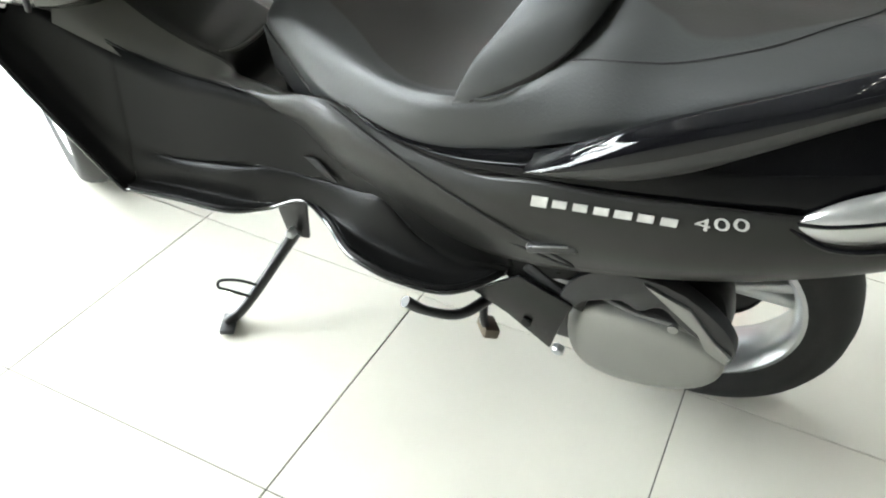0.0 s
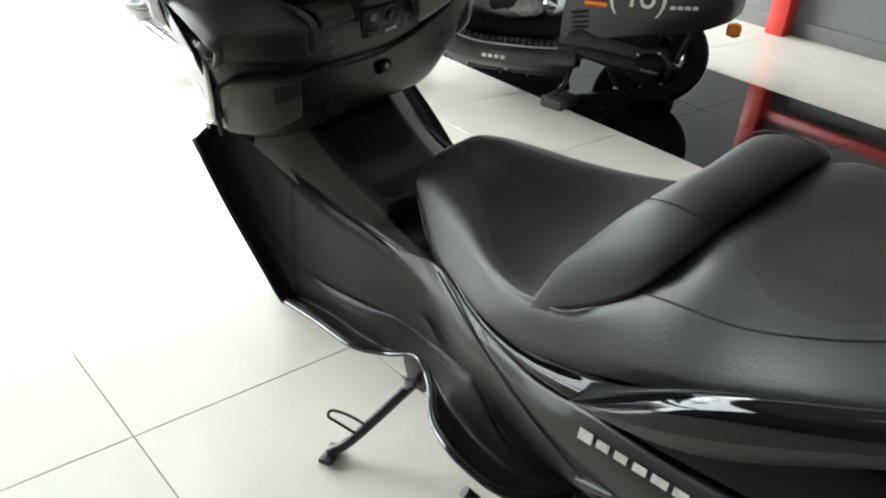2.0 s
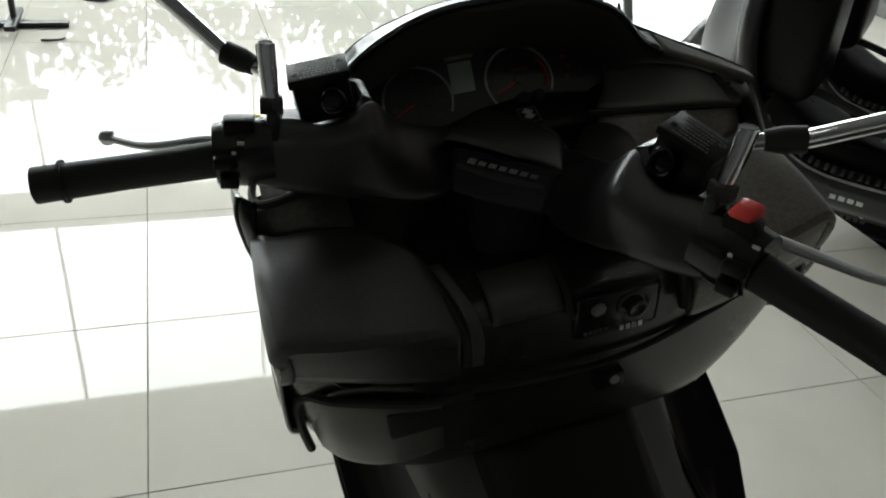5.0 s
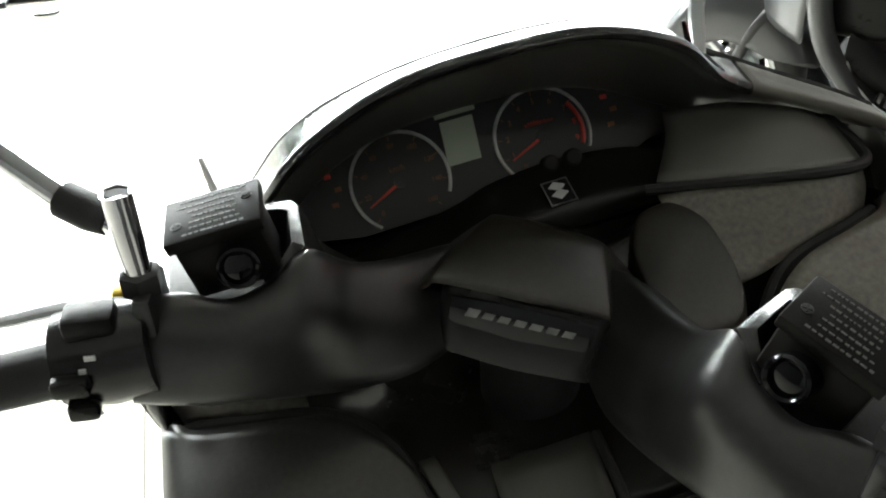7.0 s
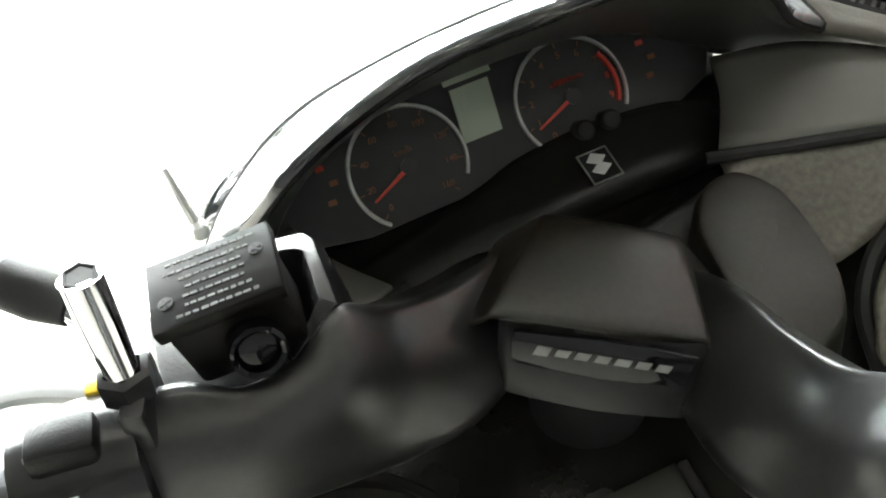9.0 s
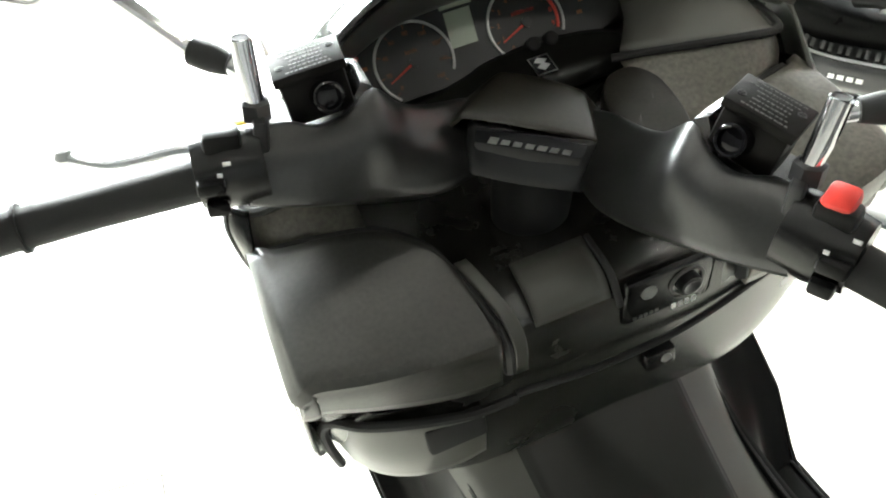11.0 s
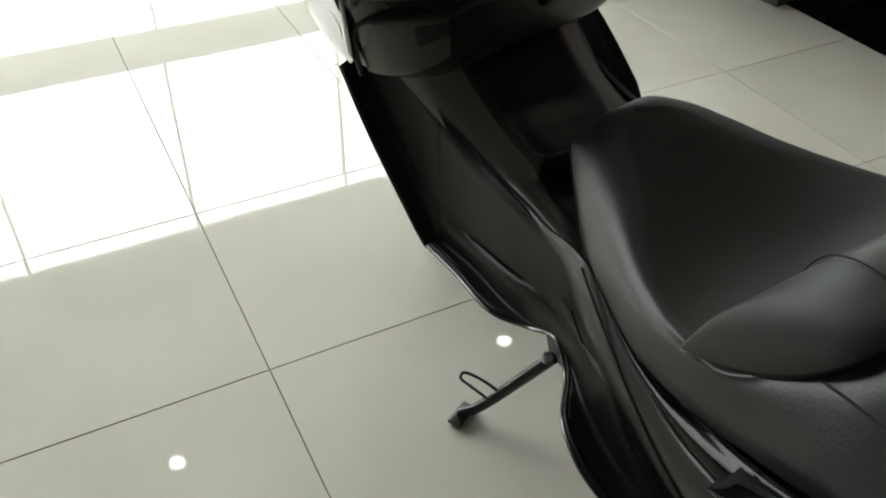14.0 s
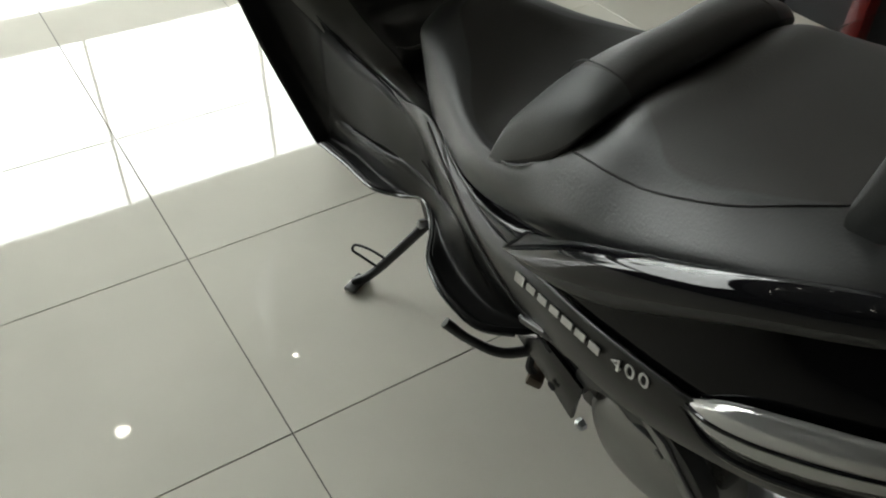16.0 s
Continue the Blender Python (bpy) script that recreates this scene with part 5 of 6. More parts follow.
for k, z in ((1.0, -0.08), (1.0, -0.02), (0.985, -0.006), (0.94, 0.004), (0.8, 0.013), (0.55, 0.02), (0.2, 0.023)):
    rows.append([MC @ Vector((x * k, y * k, z)) for x, y in cover])
grid_mesh(rows, True, True, ec)
bmesh.ops.recalc_face_normals(ec, faces=ec.faces)
part("engine_cover", ec, ENGINE, scooter, "grey oval engine cover", angle=50)
lobes = [(0.135, 0.05), (0.112, 0.095), (0.05, 0.128), (0.018, 0.118), (-0.016, 0.142), (-0.052, 0.116), (-0.095, 0.092), (-0.138, 0.062), (-0.142, 0.105), (-0.1, 0.155), (-0.015, 0.195), (0.1, 0.175), (0.15, 0.1)]
part("belt_case", plate([(-x, y) for x, y in curve_points([(x, y) for x, y in lobes], 3, True)], 0.03, axes((-0.196, -1.11, 0.262), (0, -1, 0.0), (0, 0, 1)), 0.004), STEEL, scooter, "black belt case above the bright cover")
part("case_web", plate([(-0.02, 0.19), (0.08, 0.118), (0.1, 0.085), (0.135, 0.068), (0.142, 0.085), (0.11, 0.11), (0.06, 0.165)], 0.012, axes((-0.221, -1.11, 0.262), (0, -1, 0.0), (0, 0, 1)), 0.003), ENGINE, scooter, "grey rib of the engine casing")
air = curve_points([(0.9, 0.33), (0.965, 0.37), (1.09, 0.415), (1.18, 0.437), (1.212, 0.412), (1.228, 0.372), (1.236, 0.31), (1.2, 0.27), (1.0, 0.27)], 3, True)
part("air_cleaner", plate([(x, y) for x, y in air], 0.07, axes((-0.1, 0, 0), (0, -1, 0), (0, 0, 1)), 0.012), PLASTIC, scooter, "black air cleaner case above the engine")
part("case_rib", tube([(-0.2, -0.9, 0.368), (-0.212, -0.978, 0.383), (-0.214, -1.039, 0.375), (-0.214, -1.093, 0.364), (-0.212, -1.149, 0.366), (-0.208, -1.2, 0.35)], [0.006, 0.009, 0.007, 0.006, 0.008, 0.004], 8, 4, squash=0.7), ENGINE, scooter, "bright cast edge of the belt case")
part("case_bolt", lathe([(0.009, 0), (0.009, 0.012), (0.0, 0.014)], 10, axes((-0.212, -1.152, 0.362), (0, -1, 0), (0, 0, 1))), ENGINE, scooter)
part("swing_case", box((0.1, 0.32, 0.17), (-0.13, -1.06, 0.28), pose(0, 0, 0, -6, 0, 0), bevel=0.02), STEEL, scooter, "black engine casing")
br = part("stand_bracket", plate([(0, 0), (0.085, 0.075), (0.185, 0.045), (0.168, -0.02), (0.155, -0.085), (0.07, -0.03)], 0.01, axes((-0.222, -0.8, 0.3), (0, -1, 0.0), (0, 0, 1)), 0.003), PLASTIC_FINE, scooter, "black lower bracket with a round hole")
part("bracket_web", plate([(-0.06, 0.16), (0.22, 0.13), (0.2, 0.02), (0.09, 0.03), (-0.05, 0.1)], 0.008, axes((-0.206, -0.8, 0.3), (0, -1, 0.0), (0, 0, 1)), 0.002), PLASTIC, scooter)
peg = part("passenger_footrest", box((0.018, 0.085, 0.016), (-0.29, -0.955, 0.53), pose(0, 0, 0, -22, 0, 0), bevel=0.005, seg=3), STEEL, scooter, "black folded passenger footrest")
part("footrest_edge", box((0.003, 0.06, 0.003), (-0.299, -0.953, 0.537), pose(0, 0, 0, -22, 0, 0), bevel=0.001), BADGE_DIM, peg)
part("bracket_slot", box((0.012, 0.105, 0.028), (-0.212, -0.935, 0.362), pose(0, 0, 0, 32, 0, 0), bevel=0.006), RUBBER, scooter)
part("bracket_hole", lathe([(0.009, 0), (0.009, 0.003), (0.005, 0.003), (0.0, 0.001)], 18, axes((-0.235, -0.908, 0.269), (0, 1, 0), (0, 0, 1)) @ pose(0, 0, 0, 180, 0, 0)), RUBBER, br)
part("bracket_bolt", lathe([(0.012, 0), (0.012, 0.01), (0.008, 0.014), (0, 0.014)], 6, axes((-0.214, -0.968, 0.206), (0, 0, 1), (0, 1, 0))), SILVER, br, "silver hexagon bolt")
part("cover_bolt", lathe([(0.008, 0), (0.008, 0.008), (0, 0.01)], 12, axes((-0.205, -1.17, 0.365), (0, 0, 1), (0, 1, 0))), SILVER, scooter)
part("belly_pan", box((0.3, 0.75, 0.1), (0, -0.45, 0.32), bevel=0.03), STEEL, scooter, "black frame and belly under the footboards")
part("rear_frame", box((0.34, 0.22, 0.14), (0, -0.9, 0.41), bevel=0.02), STEEL, scooter)
part("under_seat_tub", box((0.3, 0.75, 0.16), (0, -0.95, 0.52), bevel=0.05), STEEL, scooter)

# side stand on the floor, with its foot and pull loop
p0, p1, foot = loc(0.452, -0.372, 0.185), loc(0.345, -0.315, 0.045), loc(0.3, -0.29, 0.012)
stand = part("side_stand", tube([p0, p1, foot], [0.013, 0.011, 0.011], 10, 4), STEEL, scooter, "black steel side stand folded out")
part("stand_foot", box((0.06, 0.03, 0.012), (0, 0, 0), Matrix.Translation(loc(0.306, -0.293, 0.0085)) @ pose(0, 0, 0, 0, LEAN, 28), bevel=0.003), STEEL, stand)
lp = [loc(*p) for p in ((0.372, -0.335, 0.08), (0.345, -0.3, 0.1), (0.322, -0.27, 0.104), (0.312, -0.272, 0.094), (0.322, -0.29, 0.086), (0.352, -0.325, 0.06))]
part("stand_loop", tube(lp, 0.0032, 8, 5), STEEL, stand, "bent wire pull loop")
part("stand_pivot", lathe([(0.011, 0), (0.011, 0.014), (0.007, 0.018), (0, 0.018)], 6, axes(loc(0.446, -0.37, 0.188), (0, 1, 0), (0.3, 0, 1)) @ pose(0, 0, 0, 180, 0, 0)), SILVER, stand, "pivot bolt of the stand")
part("pivot_plate", plate([(-0.03, -0.02), (0.02, -0.03), (0.04, 0.03), (0.03, 0.09), (-0.03, 0.09)], 0.008, axes(loc(0.462, -0.365, 0.188), (0, 1, 0), (0.1, 0, 1)), 0.002), STEEL, stand, "black stand bracket under the footboard")
part("stand_spring", tube([loc(0.44, -0.36, 0.165), loc(0.4, -0.345, 0.12)], 0.007, 8, 3), STEEL, stand)

# centre stand, folded up, with its foot lever
c0, c1, c2, c3 = loc(0.43, -0.83, 0.225), loc(0.36, -0.79, 0.21), loc(0.31, -0.745, 0.235), loc(0.277, -0.715, 0.27)
cst = part("centre_stand", tube([c0, c1, c2, c3], [0.012, 0.01, 0.009, 0.011], 10, 5), STEEL, scooter, "black centre stand folded up")
part("stand_lever", tube([loc(0.42, -0.81, 0.215), loc(0.4, -0.82, 0.18), loc(0.41, -0.825, 0.155)], 0.008, 8, 4), STEEL, cst)
part("lever_pad", box((0.05, 0.032, 0.022), (0, 0, 0), Matrix.Translation(loc(0.416, -0.826, 0.15)) @ pose(0, 0, 0, 20, 10, 40), bevel=0.005), TAN, cst, "worn tan lever pad")


# ---- handlebar, turned to the right ----
MH = pose(0.39, -0.0665, 0, 0, 0, -33.3)
ARM = [  # crest and lower rear edge of the cover from the middle outwards, as (out, ahead, up)
    ((0.03, 0.195, 0.976), (0.018, 0.155, 0.95)), ((0.052, 0.186, 0.985), (0.032, 0.14, 0.948)), ((0.071, 0.162, 0.996), (0.047, 0.112, 0.946)),
    ((0.094, 0.118, 1.01), (0.066, 0.075, 0.947)), ((0.113, 0.084, 1.026), (0.092, 0.045, 0.953)),
    ((0.131, 0.056, 1.053), (0.119, 0.018, 0.963)), ((0.145, 0.03, 1.043), (0.14, -0.002, 0.972)),
    ((0.165, 0.012, 1.038), (0.165, -0.02, 0.978)), ((0.19, 0.008, 1.041), (0.19, -0.033, 0.983)), ((0.212, -0.003, 1.041), (0.208, -0.041, 0.987)),
]
bm = bmesh.new()
for s in (-1, 1):
    rings = []
    for k, (c, l) in enumerate(ARM):
        c, l = Vector((s * c[0], c[1], c[2])), Vector((s * l[0], l[1], l[2]))
        out = Vector((-s * 0.55, -0.65, 0.5))
        depth = (l - c).length
        near = 1.0 if k > 4 else 0.75
        if k < 4:
            near = 0.8
        ring = [c, c.lerp(l, 0.12) + out * depth * 0.11 * near, c.lerp(l, 0.4) + out * depth * 0.2 * near, c.lerp(l, 0.75) + out * depth * 0.13 * near, l,
                l + Vector((s * 0.015, 0.03, -0.004)), c + Vector((s * 0.02, 0.045 if k < 5 else 0.02, -0.05)), c + Vector((s * 0.006, 0.012 if k < 5 else 0.006, -0.012))]
        rings.append(ring if s > 0 else list(reversed(ring)))
    skin(rings, 4, 3, closed=True, caps=True, bm=bm)
bmesh.ops.recalc_face_normals(bm, faces=bm.faces)
bar = part("handlebar", bm, GRIP_COVER, scooter, "black covered handlebar turned to the right", angle=50)
bar.matrix_basis = INV @ MH
hub = [[(-0.0565, 0.1165, 0.995), (-0.056, 0.1195, 1.001), (-0.047, 0.155, 1.006), (-0.037, 0.197, 1.006), (-0.035, 0.207, 0.98)]]
mid_row = [(0.0, p[1] - 0.005, p[2] + 0.004) for p in hub[0]]
right_row = [(-p[0] * 0.93, p[1], p[2] - 0.003) for p in hub[0]]
hub = [[(p[0] - 0.034, p[1] + 0.016, p[2] - 0.04) for p in hub[0]], [(p[0] - 0.011, p[1] + 0.004, p[2] - 0.009) for p in hub[0]], hub[0], mid_row,
       right_row, [(p[0] + 0.011, p[1] + 0.004, p[2] - 0.009) for p in right_row], [(p[0] + 0.034, p[1] + 0.016, p[2] - 0.04) for p in right_row]]
hub = [[(x, y + 0.18 * x - 0.002, z - 0.18 * x + 0.001) for x, y, z in row] for row in hub]
part("centre_cover", skin(hub, 5, 4), COVER_LEATHER, bar, "leather-grained centre cover of the handlebar", angle=60)
hs = [[(x * k, y + 0.004 * (1 - (x / 0.055) ** 2) * -1, z) for x in (-0.056, -0.053, 0.0, 0.053, 0.056)] for k, y, z in ((0.98, 0.15, 0.985), (0.98, 0.122, 0.987), (0.985, 0.1185, 0.9865), (0.94, 0.105, 0.952), (0.91, 0.108, 0.948), (0.9, 0.14, 0.942))]
hs = [[(x, y + 0.06 * x, z - 0.09 * x) for x, y, z in row] for row in hs]
part("badge_housing", skin(hs, 3, 3), PLASTIC_FINE, bar, "black badge housing under the cover", angle=35, solid=0.003)
NP = axes((0, 0.1062, 0.984), (1, 0.06, -0.09), (0, 0.3, 1))
part("badge_plate", plate([(-0.05, -0.008), (-0.046, -0.0105), (0.0, -0.0135), (0.046, -0.0105), (0.05, -0.008), (0.0515, 0.01), (0.0, 0.0125), (-0.0515, 0.01)], 0.003, NP, 0.001), GLOSS, bar, "gloss black name plate")
for i in range(7):
    x = -0.0335 + 0.0112 * i
    h = 0.0075 if i == 0 else 0.0056
    k = 0.0047 if i not in (0, 4) else 0.0052
    part("badge_bar", plate([(x - k * 0.8 - h * 0.15, -h * 0.4), (x + k * 0.8 - h * 0.15, -h * 0.4), (x + k * 0.8 + h * 0.15, h * 0.4), (x - k * 0.8 + h * 0.15, h * 0.4)], 0.0008, NP @ Matrix.Translation((0, 0.0005, 0.0032))), BADGE_DIM, bar)
part("steering_cup", lathe([(0.04, 0.86), (0.042, 0.9), (0.036, 0.94), (0.02, 0.95)], 32, Matrix.Translation((0, 0.165, 0))), RUBBER, bar, "black steering gaiter")


def grip_set(s):
    # rubber grip with a flange and an end cap
    d0, d1 = Vector((s * 0.25, -0.042, 1.006)), Vector((s * 0.393, -0.12, 0.983))
    grip = part("grip", tube([d0, d0.lerp(d1, 0.5), d1], [0.0175, 0.0165, 0.0175], 16, 8), RUBBER, bar, "black rubber grip")
    fl = d0.lerp(d1, 0.83)
    part("grip_ring", tube([fl, fl.lerp(d1, 0.12)], [0.0205, 0.0205], 16, 2), RUBBER, bar)
    # switch block
    c = Vector((s * 0.228, -0.026, 1.012))
    part("switch_block", tube([c + Vector((-s * 0.024, 0.013, 0.002)), c, c + Vector((s * 0.024, -0.013, -0.002))], [0.031, 0.033, 0.029], 16, 3), PLASTIC_FINE, bar, "black switch block")
    part("switch_cap", box((0.03, 0.022, 0.016), c + Vector((0, -0.008, 0.031)), pose(0, 0, 0, 0, 0, -s * 28), bevel=0.004), PLASTIC, bar)
    part("switch_rocker", box((0.022, 0.012, 0.012), c + Vector((0, -0.036, 0.004)), pose(0, 0, 0, 0, 0, -s * 28), bevel=0.003), PLASTIC, bar)
    part("switch_rocker", box((0.018, 0.012, 0.012), c + Vector((-s * 0.002, -0.034, -0.016)), pose(0, 0, 0, 0, 0, -s * 28), bevel=0.003), PLASTIC, bar)
    for dx, dz, w in ((0.012, 0.022, 0.006), (-0.006, 0.012, 0.004), (0.006, 0.012, 0.004), (0.004, -0.026, 0.005)):
        part("switch_mark", box((w, 0.0015, 0.003), c + Vector((dx, -0.0335 + abs(dz) * 0.25, dz)), pose(0, 0, 0, 0, 0, -s * 28)), WHITE, bar)
    # brake lever with a ball end
    ball = Vector((0.389, 0.035, 0.98)) if s > 0 else Vector((-0.401, 0.0, 0.983))
    part("lever", tube([(s * 0.215, 0.03, 1.0), (s * 0.255, 0.04 if s > 0 else 0.025, 0.998), (s * 0.3, (ball.y + 0.04) / 2, 0.992), (s * 0.35, ball.y - 0.004, 0.985), ball], [0.011, 0.009, 0.008, 0.0065, 0.006], 10, 5, squash=0.7), SILVER, bar, "silver brake lever with a ball end")
    part("lever_ball", lathe([(0, -0.0095), (0.0065, -0.007), (0.0095, 0), (0.0065, 0.007), (0, 0.0095)], 16, Matrix.Translation(ball)), SILVER, bar)
    # brake fluid reservoir
    tilt = axes((s * 0.18, 0.0345, 1.0855), (0.049, -s * 0.025, -s * 0.013), (s * 0.0203, 0.0309, 0.003)) @ Matrix.Translation((0, 0, -0.093))
    rb = box((0.055, 0.0375, 0.042), (0, 0, 0), tilt @ Matrix.Translation((0, 0, 0.064)), bevel=0.004)
    res = part("reservoir", rb, CAP, bar, "black brake fluid reservoir")
    part("reservoir_cap", box((0.06, 0.041, 0.009), (0, 0, 0), tilt @ Matrix.Translation((0, 0, 0.0885)), bevel=0.0015), CAP, bar, "dark embossed reservoir cap with two screws")
    for k, (x, y) in enumerate(((-0.022, -0.006), (0.022, 0.006))):
        part("cap_screw", lathe([(0.0035, 0), (0.0035, 0.0008), (0, 0.0008)], 12, tilt @ Matrix.Translation((x, y, 0.0928))), STEEL, bar)
        for a in (20, 110):
            part("screw_cross", box((0.005, 0.0012, 0.0005), (0, 0, 0), tilt @ pose(x, y, 0.0938, 0, 0, a)), RUBBER, bar)
    prng = random.Random(7)
    for k in range(7):
        x = -0.024 + prng.uniform(0, 0.012)
        while x < 0.022 - prng.uniform(0, 0.008):
            wdt = prng.uniform(0.0012, 0.0034)
            if not (abs(abs(x + wdt / 2) - 0.022) < 0.006 and abs(k - 3) < 2) and x + wdt < 0.027:
                part("cap_print", box((wdt, prng.uniform(0.0011, 0.0017), 0.0005), (0, 0, 0), tilt @ Matrix.Translation((x + wdt / 2, 0.0155 - 0.0052 * k, 0.0931))), GREYPRINT, bar)
            x += wdt + prng.uniform(0.0007, 0.0016)
    sg = axes((s * 0.1555, 0.0165, 1.062), (1, -s * 0.65, 0), (0, 0.4, 1))
    part("sight_glass", lathe([(0.013, -0.012), (0.013, 0.004), (0.0115, 0.0055), (0.0098, 0.004), (0.0098, 0.0)], 28, sg), GLOSS, bar, "round sight glass")
    part("sight_lens", lathe([(0.0098, 0.001), (0.006, 0.0022), (0.0, 0.0026)], 24, sg), GLOSS, bar)
    rim = [(0.183, 0.092, 1.054), (0.163, 0.101, 1.056), (0.157, 0.098, 1.056), (0.144, 0.077, 1.056), (0.1315, 0.056, 1.055), (0.137, 0.044, 1.05), (0.146, 0.028, 1.043)]
    inner = [(0.183, 0.079, 1.0565), (0.163, 0.086, 1.0585), (0.157, 0.085, 1.0585), (0.148, 0.07, 1.0585), (0.14, 0.055, 1.0575), (0.143, 0.045, 1.051), (0.149, 0.031, 1.0435)]
    rows = []
    for (a, b, c), (d, e, f) in zip(rim, inner):
        rows.append([(s * (a - 0.012), b + 0.012, c - 0.05), (s * (a - 0.004), b + 0.005, c - 0.012), (s * a, b, c), (s * d, e, f), (s * (d + 0.001), e - 0.001, f - 0.006), (s * (d + 0.004), e - 0.003, f - 0.035)])
    part("cover_rim", grid_mesh(rows), PLASTIC_FINE, bar, "satin edge of the cover cut-out", solid=0.0015, bevel=0.001)
    part("cover_floor", box((0.09, 0.085, 0.05), (s * 0.178, 0.047, 1.0), pose(0, 0, 0, 0, 0, -s * 33), bevel=0.004), PLASTIC, bar)
    part("clamp", box((0.012, 0.04, 0.03), (s * 0.206, -0.005, 1.04), pose(0, 0, 0, 0, 0, -s * 20), bevel=0.004), STEEL, bar)
    # mirror
    part("mirror_stem", tube([(s * 0.2075, -0.008, 1.062), (s * 0.212, -0.004, 1.085), (s * 0.216, 0.0, 1.112)], [0.0075, 0.0088, 0.0092], 20, 3), CHROME, bar, "chrome mirror stem")
    part("stem_nut", lathe([(0.0125, 0), (0.0125, 0.014), (0.009, 0.016)], 6, Matrix.Translation((s * 0.208, -0.007, 1.05))), STEEL, bar)
    part("stem_socket", lathe([(0.0078, 0.0), (0.0078, 0.0008), (0.0068, 0.0008), (0.006, 0.0002), (0, 0.0002)], 6, Matrix.Translation((s * 0.2155, 0.0, 1.1128))), RUBBER, bar)
    part("stem_arm", tube([(s * 0.212, -0.001, 1.098 if s > 0 else 1.083), (s * 0.236, 0.006, 1.103 if s > 0 else 1.088)], [0.006, 0.0072], 12, 3), CHROME, bar)
    a, b = Vector((s * 0.23, 0.005, 1.102 if s > 0 else 1.087)), Vector((s * 0.262, 0.008, 1.108 if s > 0 else 1.094))
    part("mirror_boot", tube([a, a.lerp(b, 0.45), b], [0.009, 0.0118, 0.0115], 14, 3), RUBBER, bar, "black rubber boot")
    part("mirror_rod", tube([b, (s * 0.32, 0.002, 1.139), (s * 0.357, 0.0, 1.158)], 0.0078, 14, 5), CHROME, bar, "chrome mirror rod")
    mm = axes((s * 0.428, -0.004, 1.174), (1, s * 0.12, s * 0.02), (0, -0.06, 1))
    oval = [(0.077 * math.copysign(abs(math.cos(t)) ** 0.45, math.cos(t)), 0.047 * math.copysign(abs(math.sin(t)) ** 0.45, math.sin(t))) for t in [2 * math.pi * i / 32 for i in range(32)]]
    mb = bmesh.new()
    rows = [[mm @ Vector((x * k, y * k, z)) for x, y in oval] for k, z in ((0.97, 0.002), (1.0, 0.0), (1.0, -0.012), (0.85, -0.03), (0.4, -0.04))]
    grid_mesh(rows, True, True, mb)
    bmesh.ops.recalc_face_normals(mb, faces=mb.faces)
    part("mirror_shell", mb, PLASTIC_FINE, bar, "black mirror shell", angle=60)
    part("mirror_bezel", tube([mm @ Vector((x * 0.975, y * 0.97, 0.002)) for x, y in oval], 0.003, 8, 1, closed=True), CHROME, bar, "chrome mirror surround")
    part("mirror_glass", plate([(x * 0.93, y * 0.93) for x, y in oval], 0.0015, mm @ Matrix.Translation((0, 0, 0.0022))), CHROME, bar, "mirror glass")


grip_set(-1)
grip_set(1)
part("kill_switch", box((0.023, 0.026, 0.019), (0.2285, -0.03, 1.0485), pose(0, 0, 0, 18, 0, -28), bevel=0.005), RED, bar, "bright red engine stop switch")
part("indicator_lamp", box((0.016, 0.012, 0.008), (-0.232, 0.004, 1.034), pose(0, 0, 0, 0, 0, 28), bevel=0.003), YELLOW, bar, "yellow pass switch")


# ---- the retro scooter on the black strip ----
MG = pose(2.8, 0.84, 0, 0, 0, 40) @ pose(0, 0, 0, 0, -7, 0)
retro = thing("retro_scooter", "graphite grey retro scooter with white side number on its stand", "scooter", MG, "retro scooters")
wheel(retro, -0.05, 0.23, 0.11, 0.145, 5, hub=0.06, alloy=STEEL, rim_label="black alloy rim")
wheel(retro, 1.34, 0.225, 0.11, 0.14, 7, hub=0.07, alloy=SILVER)


def retro_body():
    rows = [
        (-0.36, [(0, 0.62), (0.04, 0.61), (0.05, 0.58), (0.05, 0.53), (0.04, 0.49)]),
        (-0.3, [(0, 0.68), (0.09, 0.665), (0.115, 0.61), (0.115, 0.53), (0.1, 0.46)]),
        (-0.17, [(0, 0.72), (0.12, 0.7), (0.165, 0.63), (0.17, 0.52), (0.15, 0.42)]),
        (0.0, [(0, 0.73), (0.13, 0.71), (0.185, 0.64), (0.195, 0.51), (0.175, 0.4)]),
        (0.18, [(0, 0.72), (0.13, 0.7), (0.18, 0.62), (0.19, 0.48), (0.175, 0.36)]),
        (0.32, [(0, 0.68), (0.12, 0.66), (0.155, 0.57), (0.165, 0.43), (0.165, 0.3)]),
        (0.4, [(0, 0.6), (0.1, 0.58), (0.13, 0.5), (0.15, 0.38), (0.16, 0.27)]),
    ]
    return skin([[(u, v, w) for u, w in mirrored(h)] for v, h in rows], 4, 4)


body = part("rear_body", retro_body(), SCOOTER_GREY, retro, "satin graphite rear bodywork", angle=60)
